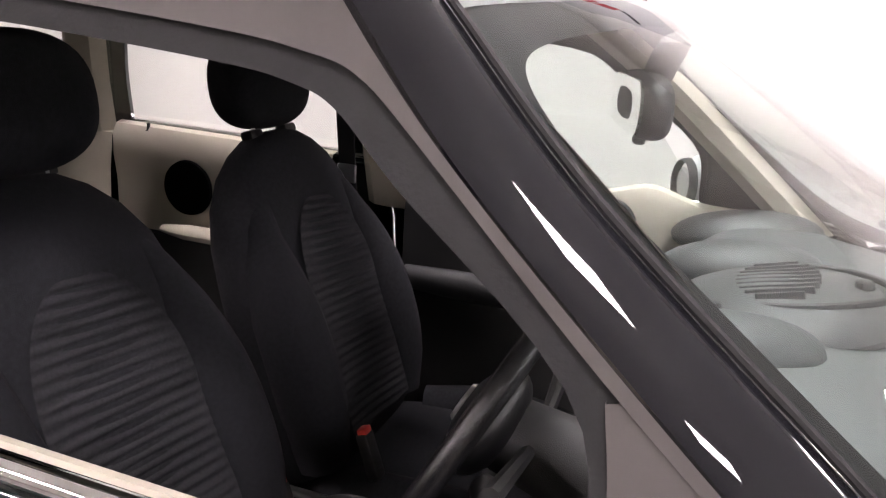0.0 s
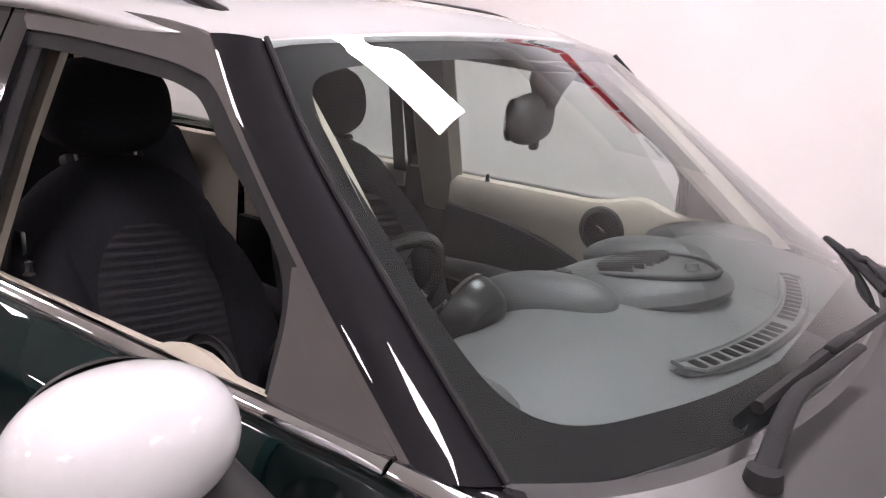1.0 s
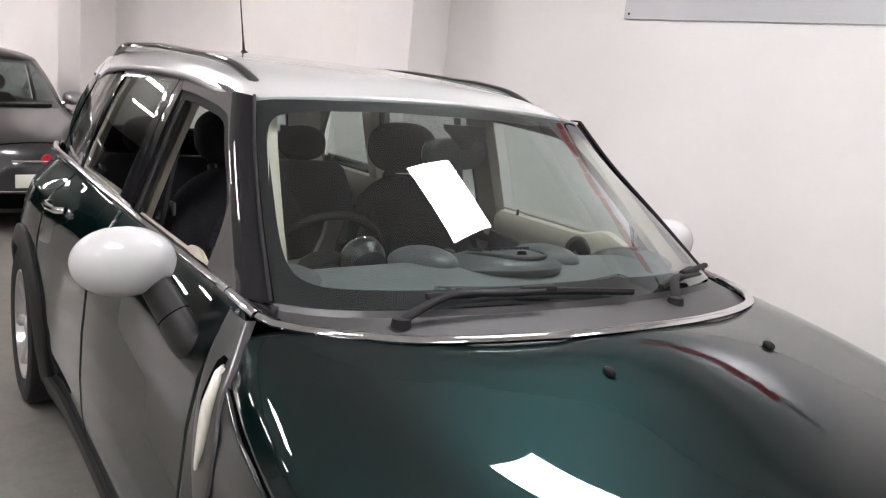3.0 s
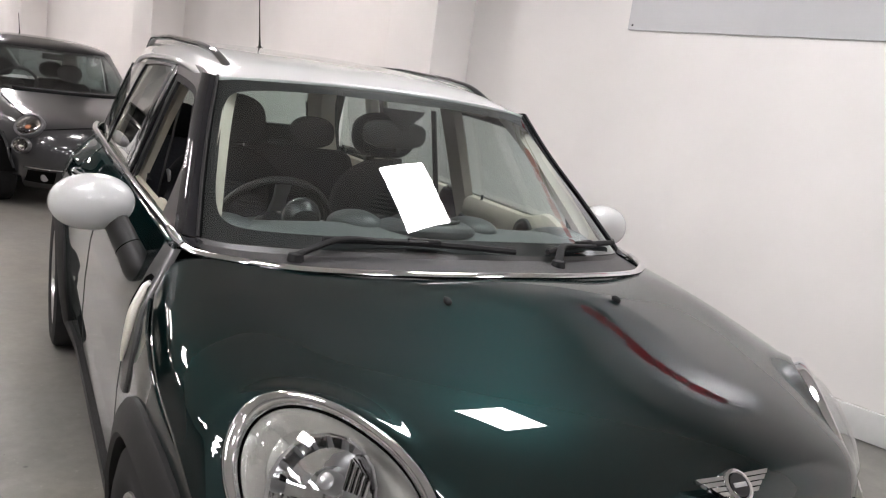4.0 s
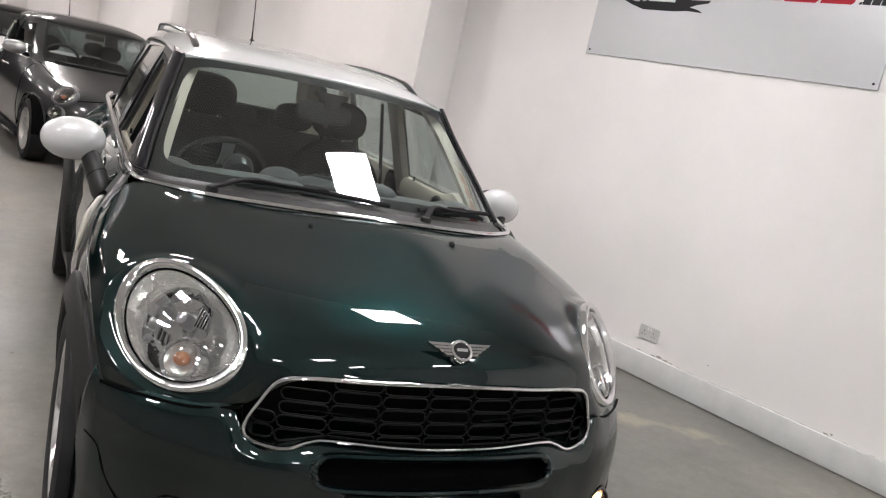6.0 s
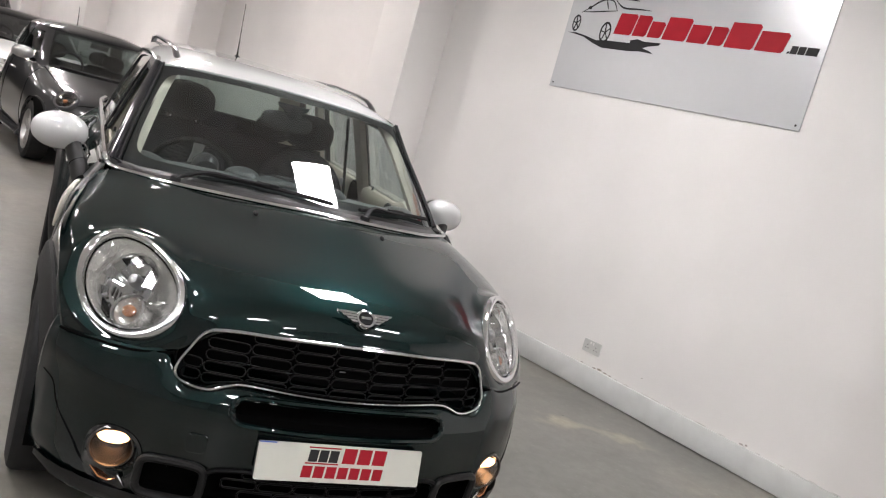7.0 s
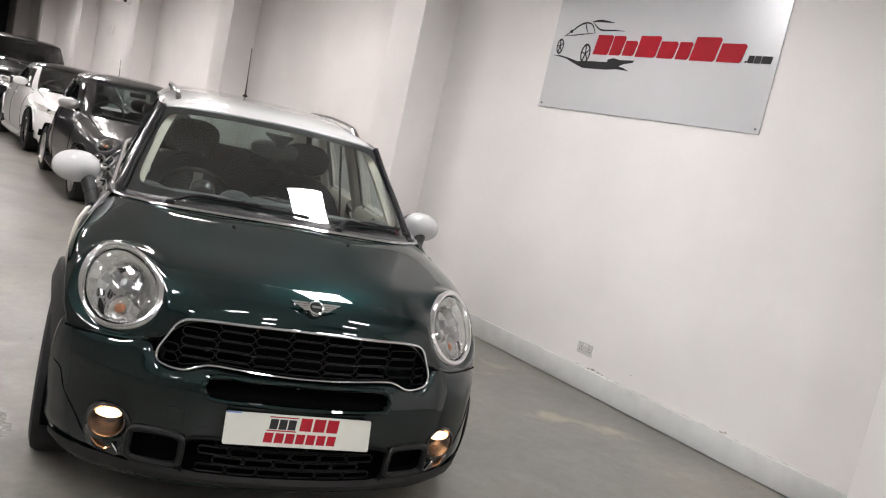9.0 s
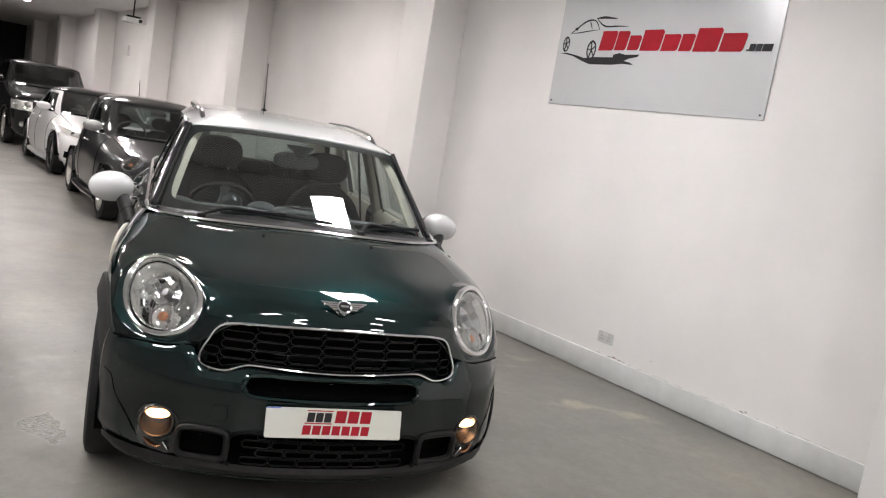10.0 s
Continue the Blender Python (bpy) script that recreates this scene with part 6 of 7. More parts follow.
# double wall socket
SOCK_M = on_wall(0.654, 0.348, 0.0)
socket = thing("wall_socket", "white plastic double wall socket above the skirting", "socket", m=SOCK_M)
part("faceplate", Geo().plate(rounded(0.147, 0.086, 0.006, 4), Matrix.Translation((0, 0, 0.0005)), 0.010, 0.003), SOCKET_GREY, socket)
for sx in (-0.036, 0.036):
    for px, py, w, h in ((0, 0.012, 0.005, 0.009), (-0.011, -0.009, 0.008, 0.005), (0.011, -0.009, 0.008, 0.005)):
        part("pin_slot", Geo().box(Matrix.Translation((sx + px, py - 0.006, 0.0106)), w, h, 0.0012), BLACK_VOID, socket)
    part("switch", Geo().box(Matrix.Translation((math.copysign(0.011, sx), 0.026, 0.012)) @ pose(0, 0, 0, 8, 0, 0), 0.010, 0.017, 0.005, 0.001, 1), SOCKET_WHITE, socket)
for sx in (-0.060, 0.060):
    part("screw", Geo().lathe([(0, 0.0112), (0.003, 0.011), (0.0035, 0.0098)], Matrix.Translation((sx, 0.0, 0.0)), 10), SATIN_METAL, socket)

# cracked caulk line and chipped paint above the skirting
rng = random.Random(4)
PLASTER = material("bare_plaster", (0.42, 0.36, 0.32), 0.9, vary=0.4, scale=60)


def wall_flake(v, z, w, h, label, category, group, k=11):
    o = [(w * math.cos(a) * rng.uniform(0.6, 1), h * math.sin(a) * rng.uniform(0.4, 1)) for a in np.linspace(0, 2 * math.pi, k, endpoint=False)]
    fl = part("paint_chip" if h > 0.003 else "caulk_crack", Geo().plate(o, Matrix.Identity(4), 0.0012), PLASTER)
    fl.matrix_world = on_wall(v, z, 0.0008)
    tagged(fl, label, category, group, "structure")


for v, dz, w, h in ((0.545, 0.010, 0.030, 0.009), (0.495, 0.006, 0.022, 0.006), (0.590, 0.004, 0.020, 0.005), (0.455, 0.004, 0.014, 0.004), (0.70, 0.004, 0.018, 0.004), (-0.52, 0.005, 0.020, 0.005), (-0.55, 0.012, 0.010, 0.006), (0.22, 0.090, 0.006, 0.004)):
    wall_flake(v, GROUND + 0.168 + dz, w, h, "small brown chip in the wall paint above skirting", "paint chip", "paint chips")
for k in range(14):
    v = 0.42 - 0.115 * k + rng.uniform(-0.04, 0.04)
    wall_flake(v, GROUND + 0.1675, rng.uniform(0.015, 0.05), 0.0016, "thin dark crack along the top of the skirting", "crack", "skirting cracks", 9)

# projector hung from the ceiling
PM = hall_pose(2.0, 11.8, CEIL)
projector = thing("projector", "small white projector on a black ceiling pole", "projector", m=PM)
part("pole", Geo().tube([(0, 0, 0), (0, 0, -0.44)], 0.012, 8), RUBBER, projector)
part("bracket", Geo().box(pose(0, 0, -0.45), 0.22, 0.14, 0.025, 0.006), RUBBER, projector)
part("housing", Geo().box(pose(0.02, 0, -0.515), 0.36, 0.26, 0.085, 0.018, 3), SOCKET_WHITE, projector)
part("lens", Geo().lathe([(0.03, 0.0), (0.032, 0.02), (0.024, 0.022), (0.0, 0.015)], pose(0.09, -0.125, -0.515, 90, 0, 0), 20), BLACK_GLOSS, projector)
# small box on the pier further back
box = part("alarm_box", Geo().box(Matrix.Identity(4), 0.12, 0.22, 0.05, 0.008), SOCKET_WHITE)
box.matrix_world = on_wall(15.2, 2.42, 0.026)
tagged(box, "small white alarm box fixed to the wall", "alarm box")
# ---- the other parked cars ----
class Shell:
    """A car's skin as a stack of level outlines: rows of (z, front, back, half width, squareness)."""

    def __init__(self, rows, middle, top, crown):
        self.rows, self.middle, self.top, self.crown = rows, middle, top, crown
        z = [r[0] for r in rows]
        fine = np.linspace(z[0], z[-1], 60)
        self.cols = [fine] + [np.interp(fine, z, [r[k] for r in rows]) for k in range(1, 5)]
        for k in range(1, 5):
            c = self.cols[k]
            for _ in range(6):
                c[1:-1] = (c[:-2] + 2 * c[1:-1] + c[2:]) / 4

    def level(self, z):
        return [float(np.interp(z, self.cols[0], self.cols[k])) for k in range(1, 5)]

    def point(self, z, a, inset=0.0):
        f, b, h, p = self.level(z)
        c, s = math.cos(a), math.sin(a)
        length = (self.middle - f if s < 0 else b - self.middle) - inset
        return ((h - inset) * math.copysign(abs(c) ** (2 / p), c), self.middle + length * math.copysign(abs(s) ** (2 / p), s), z)

    def angle_y(self, y, z):
        """The right-hand angle at which the outline at height z reaches y."""
        f, b, h, p = self.level(z)
        w = (self.middle - y) / (self.middle - f) if y < self.middle else (y - self.middle) / (b - self.middle)
        a = math.asin(min(1, max(0, w)) ** (p / 2))
        return -a if y < self.middle else a

    def angle_x(self, w, z):
        """The front angle at which the outline reaches the fraction w of its half width."""
        return -math.acos(min(1, max(0, w)) ** (self.level(z)[3] / 2))

    def front(self, x, z):
        f, b, h, p = self.level(z)
        return self.middle - (self.middle - f) * max(0, 1 - (abs(x) / h) ** p) ** (1 / p)

    def side(self, y, z):
        f, b, h, p = self.level(z)
        w = (self.middle - y) / (self.middle - f) if y < self.middle else (y - self.middle) / (b - self.middle)
        return h * max(0, 1 - min(1, w) ** p) ** (1 / p)

    def ring(self):
        p = 3.4
        q = sorted({math.asin(v ** (p / 2)) for v in np.linspace(0, 0.80, 16)} | {math.acos(v ** (p / 2)) for v in np.linspace(0, 0.78, 13)})
        q = q[1:-1]
        return ([0.0] + q + [math.pi / 2] + [math.pi - a for a in reversed(q)] + [math.pi] + [math.pi + a for a in q] + [1.5 * math.pi] + [2 * math.pi - a for a in reversed(q)])

    def sheet(self, z0, z1, angles, n=14, inset=0.0):
        return np.array([[self.point(z, a, inset) for a in angles] for z in np.linspace(z0, z1, n)])

    def dome(self, n=12):
        f, b, h, p = self.level(self.top)
        mid = (f + b) / 2
        rows = []
        for k in range(n):
            s = math.cos(math.pi / 2 * k / (n - 1)) * 0.999 + 0.001
            z = self.top + (self.crown - self.top) * (1 - s ** 2.6) ** (1 / 1.7)
            rows.append([(x * s, mid + (y - mid) * s, z) for x, y, _ in (self.point(self.top, a) for a in self.ring())])
        return np.array(rows)


def parked_car(name, label, m, paint, spec):
    """A parked car in its own axes: x to its left, y backwards from the front axle, z up from the floor."""
    sh, HW, R, BASE, low, waist = spec["shell"], spec["half"], spec["tyre"], spec["wheelbase"], spec["low"], spec["waist"]
    c = thing(name, label, "car", "parked cars", m)
    top = sh.top
    g = Geo().grid(sh.sheet(low, waist, sh.ring(), 46), keep=lambda x, y, z: all((y - a) ** 2 + (z - R) ** 2 > (R + 0.04) ** 2 or abs(x) < HW * 0.6 for a in (0, BASE)), wrap_v=True)
    part("body", g, paint, c, spec["words"] + " body")
    part("roof", Geo().grid(sh.dome(), wrap_v=True), spec["roof_paint"], c, spec["words"] + " roof")
    # windscreen, pillars and side windows, all on the one skin
    w0, w1 = spec["screen"], spec["pillar"]
    a0, a1 = sh.angle_x(w0, waist), sh.angle_x(w1, waist)
    S = sh.sheet(waist, top, [lerp(k / 30, (0, 1), (-math.pi - a0, a0)) for k in range(31)], 16, 0.004)
    g = part("windscreen", Geo().grid(S), spec["glass"], c, "windscreen glass")
    g.visible_shadow = False
    part("screen_border", border(S, 0.04, 0.06, 0.03, 9, 0.003, 96, 2), FRIT, g)
    rear = math.pi / 2
    r0, r1 = rear - (a0 + rear) * 0.9, rear + (a0 + rear) * 0.9
    part("rear_window", Geo().grid(sh.sheet(waist + 0.04, top - 0.02, np.linspace(r0, r1, 24), 10, 0.004)), spec["glass"], c, "rear window").visible_shadow = False
    part("rear_header", Geo().grid(sh.sheet(top - 0.02, top, np.linspace(r0, r1, 24), 3)), paint, c)
    for s in (-1, 1):
        def turned(a):
            return a if s > 0 else math.pi - a
        cuts = [a1] + [sh.angle_y(y, waist) for pair in spec["posts"] for y in pair] + [r0]
        pieces = [(a0, a1, True)] + [(cuts[k], cuts[k + 1], k % 2 == 1) for k in range(len(cuts) - 1)]
        if pieces[-1][2] is False:
            pieces[-1] = (cuts[-2], sh.angle_y(spec["glass_end"], waist), False)
            pieces.append((sh.angle_y(spec["glass_end"], waist), r0, True))
        for k, (p0, p1, solid) in enumerate(pieces):
            f0, f1 = [math.copysign(abs(math.sin(p)) ** (2 / 3.4), math.sin(p)) for p in (p0, p1)]
            ang = [turned(math.copysign(math.asin(min(1.0, abs(f)) ** 1.7), f)) for f in np.linspace(f0, f1, 10)]
            if solid:
                edge = k in (0, len(pieces) - 1)
                part("pillar", Geo().grid(sh.sheet(waist, top, ang, 14)), paint if edge else BLACK_GLOSS, c)
            else:
                gl = part("side_window", Geo().grid(sh.sheet(waist + 0.004, top - 0.035, ang, 12, 0.008)), spec["side_glass"], c, "side window glass")
                gl.visible_shadow = False
                part("window_header", Geo().grid(sh.sheet(top - 0.045, top, ang, 4)), paint, c)
                part("window_seal", Geo().tube([Vector(sh.point(waist + 0.002, a)) + Vector((s * 0.002, 0, 0)) for a in ang], 0.008, 6), BLACK_GLOSS if spec["seal"] else CHROME, c)
        for a in (0, BASE):
            part("wheel_housing", Geo().grid(np.array([[(s * x, a - (R + 0.045) * math.cos(t), R + (R + 0.045) * math.sin(t)) for t in np.linspace(0, math.pi, 16)] for x in (HW * 0.985, HW * 0.55)])), BLACK_VOID, c)
            wm = Matrix.Translation((s * (HW - 0.115), a, R)) @ pose(0, 0, 0, 0, 90 * s, 0)
            k = R / 0.33
            w = part("wheel", Geo().lathe([(0.235 * k, 0.085), (0.225 * k, 0.098), (0.212 * k, 0.08), (0.20 * k, -0.06)], wm, 32), spec["rim"], c)
            part("tyre", Geo().lathe([(0.228 * k, -0.09), (0.28 * k, -0.105), (0.325 * k, -0.085), (0.33 * k, 0.0), (0.325 * k, 0.085), (0.28 * k, 0.105), (0.228 * k, 0.092)], wm, 40), RUBBER, w)
            for q in range(spec["spokes"]):
                r = wm @ pose(0, 0, 0, 0, 0, 360 / spec["spokes"] * q)
                part("spoke", Geo().loft([[r @ Vector((x, e * hw, z)) for e, z in ((-1, 0.05), (1, 0.05), (1, 0.075), (-1, 0.075))] for x, hw in ((0.02, 0.03), (0.12 * k, 0.022), (0.225 * k, 0.034))]), spec["rim"], w)
            part("disc", Geo().lathe([(0.0, 0.02), (0.19 * k, 0.02)], wm, 24), BLACK_VOID, w)
            arc = [(s * (sh.side(a - (R + 0.045) * math.cos(t), max(low + 0.02, R + (R + 0.045) * math.sin(t))) + 0.003), a - (R + 0.045) * math.cos(t), R + (R + 0.045) * math.sin(t)) for t in np.linspace(0.1, math.pi - 0.1, 24)]
            part("arch_lip", Geo().tube(arc, 0.013, 8), paint, c)
        my = spec["mirror_y"]
        mx, mz = s * (sh.side(my, waist) + 0.105), waist + 0.08
        mr = part("door_mirror", Geo().ball(pose(mx, my, mz, 0, 0, s * 14), 0.112, 0.062, 0.066, 20, 14, 0.85), spec["mirror"], c)
        part("mirror_foot", Geo().tube([(mx - s * 0.14, my + 0.02, mz - 0.07), (mx - s * 0.04, my, mz - 0.03)], 0.022, 8), BLACK_GLOSS, mr)
        for y in spec["handles"]:
            part("door_handle", Geo().tube([(s * (sh.side(y + d, waist - 0.13) + o), y + d, waist - 0.13) for d, o in ((-0.08, -0.006), (-0.06, 0.018), (0.06, 0.018), (0.08, -0.006))], 0.012, 8), spec["handle"], c)
        for y in spec["joints"]:
            part("door_joint", Geo().tube([(s * (sh.side(y + 0.03 * max(0, 0.5 - z), z) + 0.001), y + 0.06 * max(0, 0.5 - z), z) for z in np.linspace(low + 0.10, waist - 0.01, 14)], 0.0045, 6), BLACK_VOID, c)
        part("sill", Geo().tube([(s * (HW - 0.045), R + 0.06, low + 0.03), (s * (HW - 0.035), BASE / 2, low + 0.02), (s * (HW - 0.045), BASE - R - 0.06, low + 0.03)], 0.045, 8), BLACK_GLOSS if spec["dark_sill"] else paint, c)
        # bonnet shut lines running back from the lamps
        f = spec["bonnet_line"]
        zs = np.linspace(f[0], waist - 0.01, 16)
        part("bonnet_joint", Geo().tube([(s * f[1] * (1 + 0.12 * w), sh.front(f[1] * (1 + 0.12 * w), z) - 0.001, z + 0.001) for w, z in zip(np.linspace(0, 1, 16), zs)], 0.0045, 6), BLACK_VOID, c)
    y0 = sh.level(waist)[0]
    part("cabin_floor", Geo().box(pose(0, sh.middle, low + 0.15), HW * 1.7, 2.4, 0.04, 0.01), CARPET, c)
    rows = [[(x * HW * 0.84, y + 0.14 * abs(x) ** 2.5, z) for x in np.linspace(-1, 1, 13)] for y, z in ((y0 + 0.02, waist - 0.03), (y0 + 0.32, waist + 0.015), (y0 + 0.50, waist - 0.01), (y0 + 0.55, waist - 0.25))]
    part("dashboard", Geo().grid(patch(rows, 14, 20)), DASH_DARK, c)
    sw = pose(-HW * 0.42, y0 + 0.62, waist + 0.03, -62, 0, 0)
    st = part("steering_wheel", Geo().tube([sw @ Vector((0.18 * math.cos(a), 0.18 * math.sin(a), 0)) for a in np.linspace(0, 2 * math.pi, 28, endpoint=False)], 0.014, 8, True), DASH_DARK, c)
    part("hub", Geo().ball(sw, 0.07, 0.06, 0.03, 14, 8), DASH_DARK, st)
    for sx in (-0.42, 0.42):
        for y in spec["seats"]:
            ob = part("seat", Geo().loft([[(sx * HW + w * math.copysign(abs(math.cos(a)) ** 0.6, math.cos(a)), y + (z - 0.5) * 0.3 + d * math.sin(a), z) for a in np.linspace(0, 2 * math.pi, 20, endpoint=False)] for z, w, d in ((0.40, 0.23, 0.08), (0.7, 0.24, 0.08), (waist, 0.20, 0.06), (waist + 0.06, 0.14, 0.04))]), CLOTH, c)
            part("headrest", Geo().ball(pose(sx * HW, y + 0.22, waist + 0.16), 0.13, 0.05, 0.09, 20, 12, 0.85), CLOTH, ob)
    f, b, h, p = sh.level(top)
    part("inside_mirror", Geo().box(pose(0, f + 0.10, top - 0.07), 0.20, 0.03, 0.06, 0.012), DASH_DARK, c)
    for x0, x1 in ((-0.50, 0.05), (0.02, 0.46)):
        part("wiper", Geo().tube([(x, sh.front(x, waist + 0.012 + 0.02 * abs(x)) - 0.012, waist + 0.016 + 0.02 * abs(x)) for x in np.linspace(x0, x1, 9)], 0.011, 6), RUBBER, c)
    return c


def oval_lamp(c, sh, x, z, w, h, inner=AMBER):
    """A clear oval lamp let into the nose at x, z."""
    p = Vector((x, sh.front(x, z), z))
    dx = Vector((x + 0.03, sh.front(x + 0.03, z), z)) - Vector((x - 0.03, sh.front(x - 0.03, z), z))
    dz = Vector((x, sh.front(x, z + 0.03), z + 0.03)) - Vector((x, sh.front(x, z - 0.03), z - 0.03))
    n = dx.cross(dz).normalized()
    xx = dx.normalized()
    yy = n.cross(xx)
    m = Matrix.Identity(4)
    for r in range(3):
        m[r][0], m[r][1], m[r][2], m[r][3] = xx[r], yy[r], n[r], p[r] + n[r] * 0.012
    d = Matrix.Diagonal((w / 2, h / 2, 1, 1))
    l = part("headlight", Geo().lathe([(1.08, -0.05), (1.10, 0.002), (1.03, 0.012), (0.95, 0.012), (0.90, 0.002)], m @ d, 36), LAMP_RIM, c, "clear oval headlight with a bright ring")
    part("reflector", Geo().lathe([(0.93, 0.004), (0.8, -0.006), (0.45, -0.010), (0.42, -0.002), (0.36, -0.008), (0.0, -0.010)], m @ d, 32), LAMP_BOWL, l)
    part("bulb", Geo().ball(m @ pose(0, -h * 0.08, 0.002), w * 0.11, h * 0.11, 0.010, 14, 8), inner, l)
    part("lens", Geo().lathe([(0.93, 0.006), (0.6, 0.026), (0.0, 0.034)], m @ d, 28), LENS, l).visible_shadow = False
    return l


def on_nose(sh, pts, out=0.002):
    return [(x, sh.front(x, z) - out - 0.004, z) for x, z in pts]


def nose_sheet(sh, x0, x1, z0, z1, out=0.010, nx=21, nz=8, taper=0.0):
    """A panel lying on the nose between two heights."""
    return Geo().grid(np.array([[(lambda x: (x, sh.front(x, z) - out, z))(lerp(u, (0, 1), (x0, x1)) * (1 - taper * w)) for u in np.linspace(0, 1, nx)] for w, z in zip(np.linspace(0, 1, nz), np.linspace(z0, z1, nz))]))


# dark grey three-door hatchback behind the green car
HATCH = Shell([(0.17, -0.56, 2.80, 0.715, 3.2), (0.25, -0.68, 2.86, 0.775, 3.3), (0.42, -0.735, 2.88, 0.810, 3.4), (0.56, -0.725, 2.88, 0.812, 3.2), (0.66, -0.690, 2.86, 0.806, 3.1), (0.74, -0.61, 2.84, 0.796, 3.1), (0.80, -0.41, 2.83, 0.785, 3.2),
               (0.86, -0.13, 2.82, 0.768, 3.2), (0.91, 0.12, 2.81, 0.748, 3.3), (0.95, 0.32, 2.80, 0.728, 3.4), (1.10, 0.50, 2.74, 0.700, 3.4), (1.25, 0.72, 2.64, 0.655, 3.3), (1.345, 0.88, 2.50, 0.615, 3.2)], 1.22, 1.345, 1.468)
hatch = parked_car("parked_hatchback", "dark grey metallic small hatchback parked along the wall", hall_pose(1.345, 6.50, GROUND, -2.5), PAINT_GREY,
                   dict(shell=HATCH, half=0.812, low=0.17, waist=0.95, tyre=0.30, wheelbase=2.32, screen=0.815, pillar=0.93, posts=((1.42, 1.52),), glass_end=2.28, words="dark grey metallic", rim=ALLOY, spokes=5, glass=CAR_GLASS, side_glass=CAR_GLASS,
                        mirror=SATIN_METAL, handle=CHROME, seal=False, roof_paint=PAINT_GREY, dark_sill=False, mirror_y=0.74, handles=(1.35,), joints=(0.46, 1.56), bonnet_line=(0.76, 0.56), seats=(1.32, 2.0)))
for s in (-1, 1):
    oval_lamp(hatch, HATCH, s * 0.555, 0.705, 0.250, 0.205)
    oval_lamp(hatch, HATCH, s * 0.615, 0.540, 0.185, 0.125, SOCKET_WHITE)
    part("fog_pocket", nose_sheet(HATCH, s * 0.40, s * 0.58, 0.235, 0.345), BLACK_VOID, hatch, "black fog lamp pocket")
    part("fog_lamp", Geo().lathe([(0.0, 0.02), (0.028, 0.016), (0.034, 0.004)], pose(s * 0.47, HATCH.front(0.47, 0.29) - 0.004, 0.29, 90, 0, 0), 18), SATIN_METAL, hatch)
    part("corner_slot", nose_sheet(HATCH, s * 0.70, s * 0.745, 0.29, 0.40, 0.003, 6), BLACK_VOID, hatch)
part("lower_intake", nose_sheet(HATCH, -0.36, 0.36, 0.215, 0.345), BLACK_VOID, hatch, "black lower intake")
part("bumper_strip", Geo().tube(on_nose(HATCH, [(x, 0.365) for x in np.linspace(-0.60, 0.60, 25)], 0.004), 0.006, 6), CHROME, hatch)
part("bonnet_front_joint", Geo().tube(on_nose(HATCH, [(x, 0.735 - 0.05 * (x / 0.5) ** 2) for x in np.linspace(-0.52, 0.52, 25)], 0.001), 0.0045, 6), BLACK_VOID, hatch)
part("nose_strip", Geo().tube(on_nose(HATCH, [(x, 0.60) for x in np.linspace(-0.26, 0.26, 11)], 0.006), 0.009, 8), CHROME, hatch, "chrome strip on the nose")
part("nose_badge", Geo().lathe([(0.0, 0.016), (0.04, 0.012), (0.046, 0.0)], pose(0, HATCH.front(0, 0.61) - 0.004, 0.61, 82, 0, 0), 24), SIGN_RED, hatch)
part("plate", Geo().box(pose(0, -0.745, 0.45), 0.50, 0.012, 0.105, 0.003), PLATE_WHITE, hatch)
part("aerial", Geo().tube([(0, 2.20, 1.425), (0, 2.23, 1.51), (0, 2.28, 1.69)], [0.010, 0.005, 0.003], 6), RUBBER, hatch)

# white saloon
SALOON = Shell([(0.17, -0.80, 3.30, 0.80, 4.2), (0.26, -0.90, 3.38, 0.87, 4.4), (0.42, -0.91, 3.42, 0.898, 4.4), (0.56, -0.89, 3.43, 0.905, 4.2), (0.66, -0.84, 3.43, 0.90, 4.0), (0.74, -0.68, 3.42, 0.885, 3.8), (0.80, -0.45, 3.40, 0.872, 3.6),
                (0.86, -0.15, 3.36, 0.855, 3.6), (0.91, 0.14, 3.30, 0.832, 3.6), (0.96, 0.44, 3.18, 0.812, 3.6), (1.08, 0.66, 2.86, 0.775, 3.7), (1.22, 0.92, 2.58, 0.715, 3.8), (1.325, 1.14, 2.34, 0.66, 3.8)], 1.40, 1.325, 1.435)
saloon = parked_car("parked_saloon", "white four-door saloon car with a black grille", hall_pose(1.64, 11.00, GROUND), PAINT_WHITE_CAR,
                    dict(shell=SALOON, half=0.905, low=0.17, waist=0.96, tyre=0.33, wheelbase=2.62, screen=0.84, pillar=0.925, posts=((1.46, 1.56), (2.20, 2.26)), glass_end=2.48, words="glossy white", rim=BLACK_GLOSS, spokes=10, glass=TINTED_GLASS, side_glass=TINTED_GLASS,
                         mirror=PAINT_WHITE_CAR, handle=PAINT_WHITE_CAR, seal=False, roof_paint=BLACK_GLOSS, dark_sill=False, mirror_y=0.90, handles=(1.38, 2.12), joints=(0.48, 1.51, 2.24), bonnet_line=(0.78, 0.62), seats=(1.40, 2.1)))
part("spindle_grille", Geo().grid(np.array([[(x * w, SALOON.front(x * w, z) - 0.012, z) for x in np.linspace(-1, 1, 17)] for z, w in ((0.22, 0.40), (0.34, 0.37), (0.48, 0.27), (0.58, 0.30), (0.68, 0.36))])), BLACK_VOID, saloon, "black spindle-shaped grille")
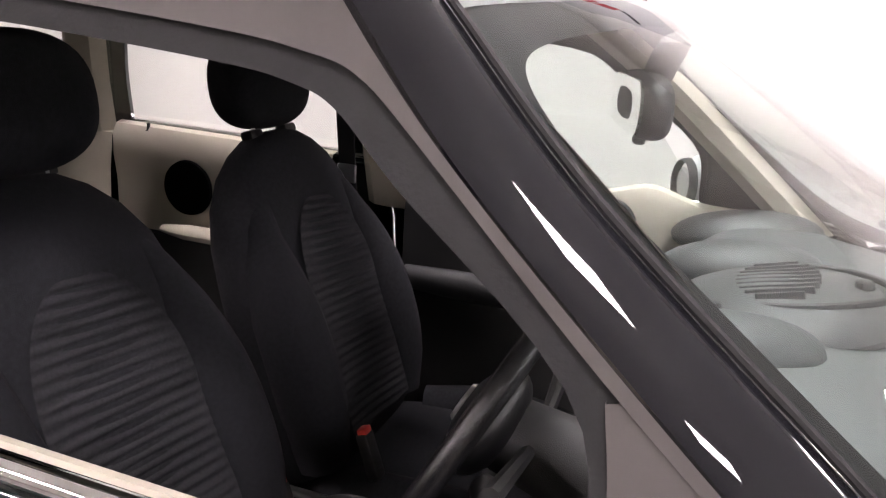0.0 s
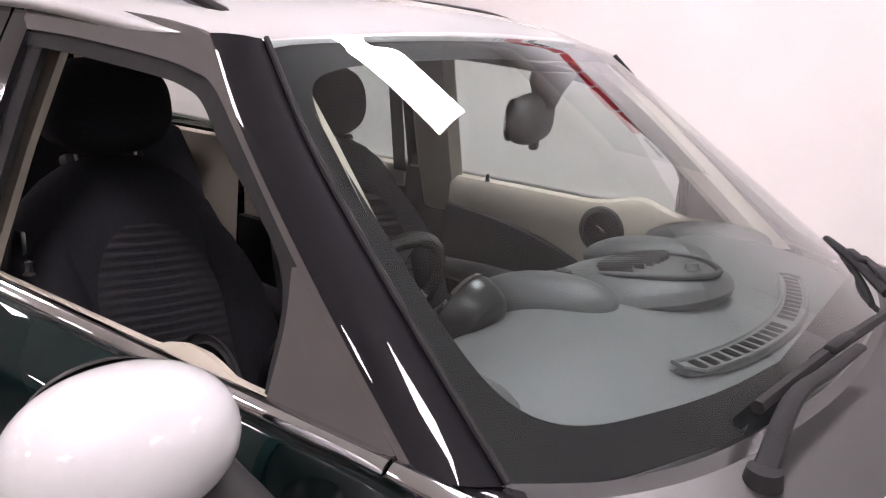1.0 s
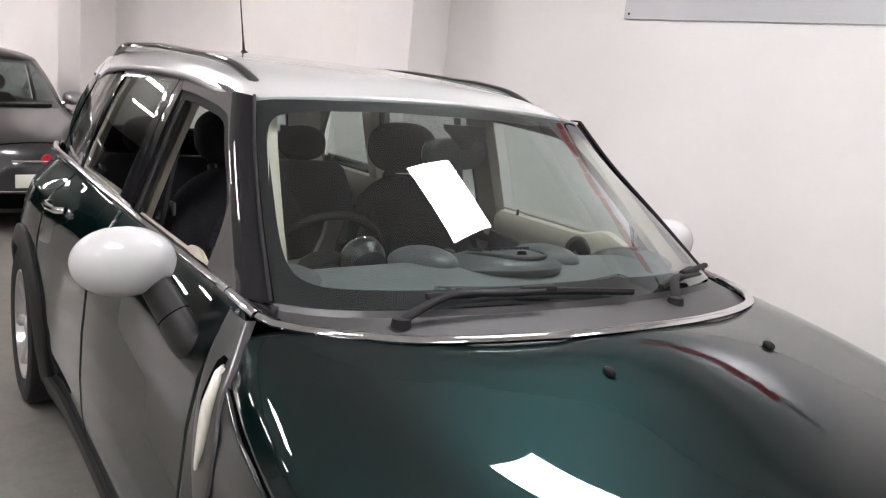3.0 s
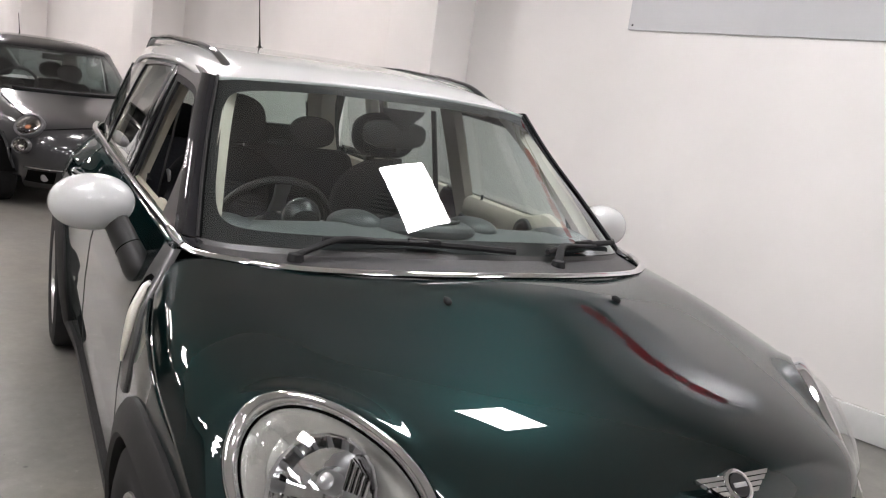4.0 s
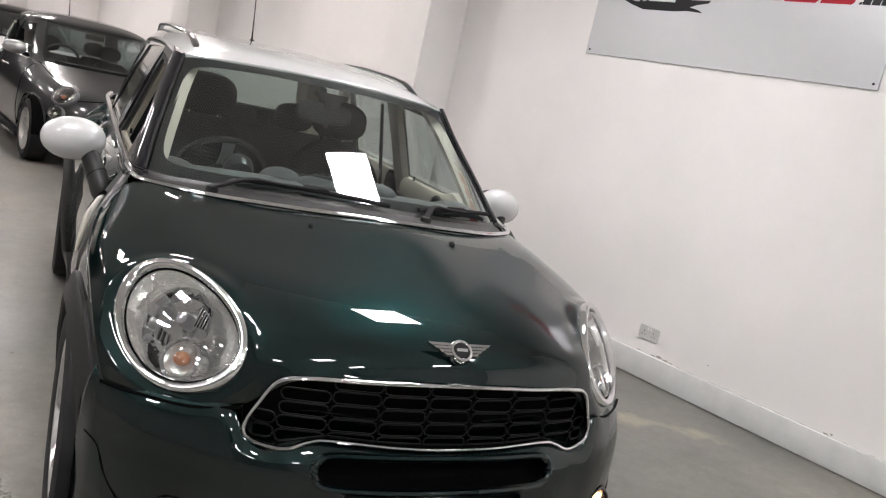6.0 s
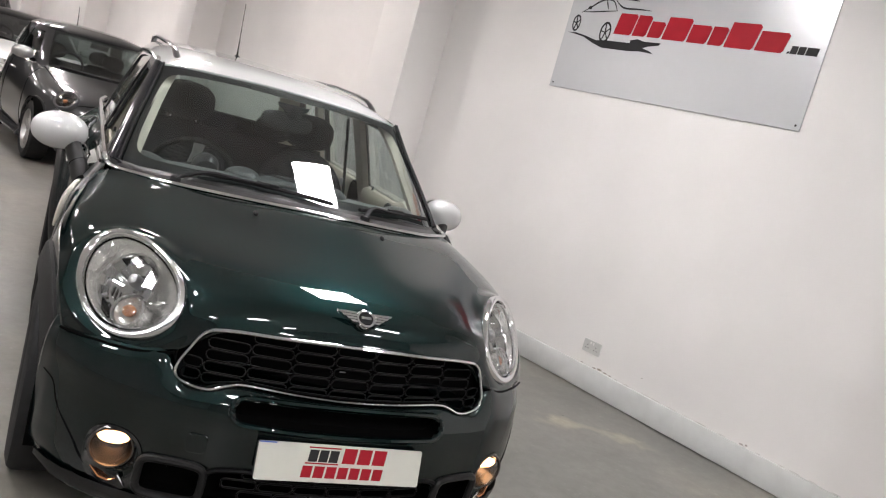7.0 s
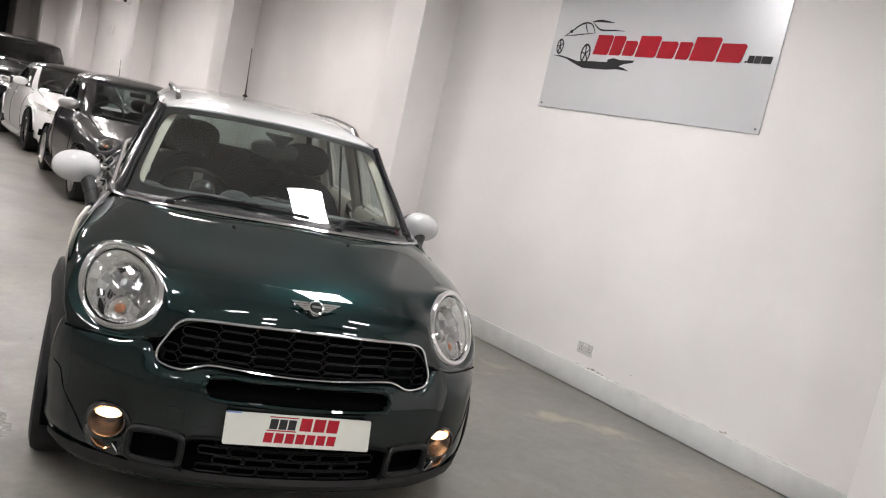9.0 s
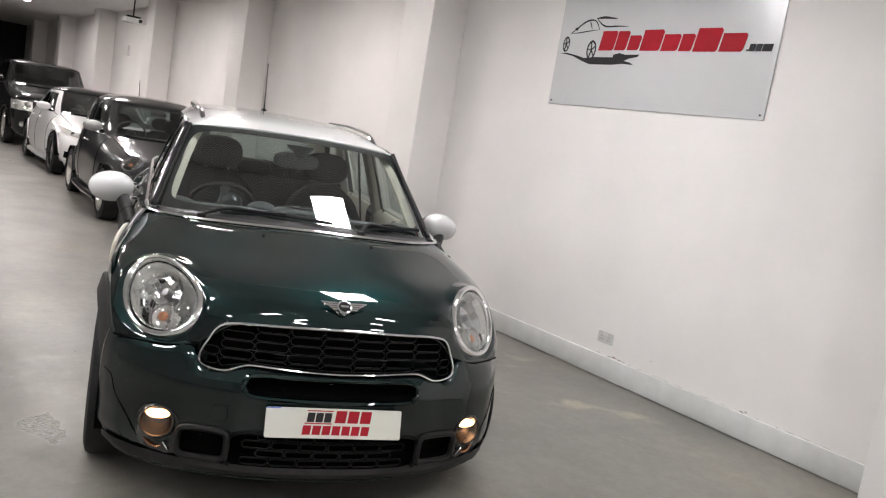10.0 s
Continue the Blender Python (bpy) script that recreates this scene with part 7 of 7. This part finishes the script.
part("grille_frame", Geo().tube(on_nose(SALOON, [(0.40, 0.22), (0.37, 0.34), (0.27, 0.48), (0.30, 0.58), (0.36, 0.685), (0, 0.69), (-0.36, 0.685), (-0.30, 0.58), (-0.27, 0.48), (-0.37, 0.34), (-0.40, 0.22)], 0.014), 0.014, 8, True), CHROME, saloon)
for s in (-1, 1):
    rows = [[(s * (x + 0.010), SALOON.front(x, z + dz) - 0.016, z + dz + 0.004) for x, z in zip(np.linspace(0.50, 0.84, 14), np.linspace(0.665, 0.735, 14))] for dz in np.linspace(-0.035, 0.050, 6)]
    l = part("headlight", Geo().grid(np.array(rows)), REFLECTOR, saloon, "slim clear headlight")
    for x in (0.58, 0.68):
        part("projector_lens", Geo().ball(pose(s * x, SALOON.front(x, 0.70) - 0.018, 0.705), 0.032, 0.016, 0.030, 14, 10), BLACK_GLOSS, l)
    part("lamp_strip", Geo().tube([(s * x, SALOON.front(x, z) - 0.014, z) for x, z in ((0.50, 0.615), (0.62, 0.620), (0.72, 0.66), (0.77, 0.69))], 0.010, 6), SOCKET_WHITE, l)
    part("fog_pocket", nose_sheet(SALOON, s * 0.60, s * 0.78, 0.32, 0.42), BLACK_VOID, saloon, "black fog lamp pocket")
    part("fog_lamp", Geo().ball(pose(s * 0.68, SALOON.front(0.68, 0.37) - 0.004, 0.37), 0.04, 0.014, 0.04, 16, 10), SATIN_METAL, saloon)

# black four-wheel-drive estate
OFFROAD = Shell([(0.26, -0.80, 3.75, 0.85, 5.0), (0.36, -0.88, 3.82, 0.91, 5.0), (0.55, -0.89, 3.84, 0.925, 5.0), (0.80, -0.86, 3.84, 0.925, 5.0), (1.02, -0.80, 3.84, 0.915, 5.0), (1.12, -0.66, 3.83, 0.90, 4.5), (1.18, -0.30, 3.82, 0.885, 4.2), (1.22, 0.10, 3.81, 0.87, 4.2),
                 (1.26, 0.44, 3.80, 0.86, 4.4), (1.43, 0.62, 3.74, 0.82, 4.6), (1.61, 0.80, 3.68, 0.77, 4.8), (1.75, 0.97, 3.58, 0.725, 5.0)], 1.45, 1.75, 1.86)
suv = parked_car("parked_off_roader", "large black off-road estate car", hall_pose(1.58, 16.15, GROUND), PAINT_BLACK,
                 dict(shell=OFFROAD, half=0.925, low=0.26, waist=1.26, tyre=0.375, wheelbase=2.75, screen=0.86, pillar=0.93, posts=((1.45, 1.56), (2.45, 2.55)), glass_end=3.45, words="glossy black", rim=ALLOY, spokes=6, glass=TINTED_GLASS, side_glass=TINTED_GLASS,
                      mirror=PAINT_BLACK, handle=PAINT_BLACK, seal=True, roof_paint=PAINT_BLACK, dark_sill=True, mirror_y=0.82, handles=(1.4, 2.4), joints=(0.50, 1.5, 2.5), bonnet_line=(1.11, 0.74), seats=(1.45, 2.4)))
grille_ob = part("grille", nose_sheet(OFFROAD, -0.44, 0.44, 0.78, 0.96, 0.010), SATIN_METAL, suv, "silver slatted grille")
for k in range(3):
    part("grille_slat", nose_sheet(OFFROAD, -0.42, 0.42, 0.805 + 0.05 * k, 0.83 + 0.05 * k, 0.015, 21, 3), BLACK_VOID, grille_ob)
part("lower_grille", nose_sheet(OFFROAD, -0.55, 0.55, 0.40, 0.54), BLACK_VOID, suv)
for s in (-1, 1):
    l = part("headlight", nose_sheet(OFFROAD, s * 0.50, s * 0.85, 0.77, 0.965, 0.010), REFLECTOR, suv, "rectangular clear headlight")
    for x in (0.60, 0.76):
        part("lamp_ring", Geo().lathe([(0.075, -0.01), (0.080, 0.012), (0.06, 0.004), (0.0, 0.0)], pose(s * x, OFFROAD.front(x, 0.87) - 0.020, 0.87, 90, 0, s * 14), 20), CHROME, l)
    part("fog_lamp", Geo().lathe([(0.0, 0.014), (0.05, 0.010), (0.06, 0.0)], pose(s * 0.66, OFFROAD.front(0.66, 0.48) - 0.006, 0.48, 90, 0, s * 10), 18), CHROME, suv)
part("bonnet_vent", Geo().box(pose(0, 0.30, 1.248, 6, 0, 0), 1.2, 0.06, 0.02, 0.006), BLACK_VOID, suv)
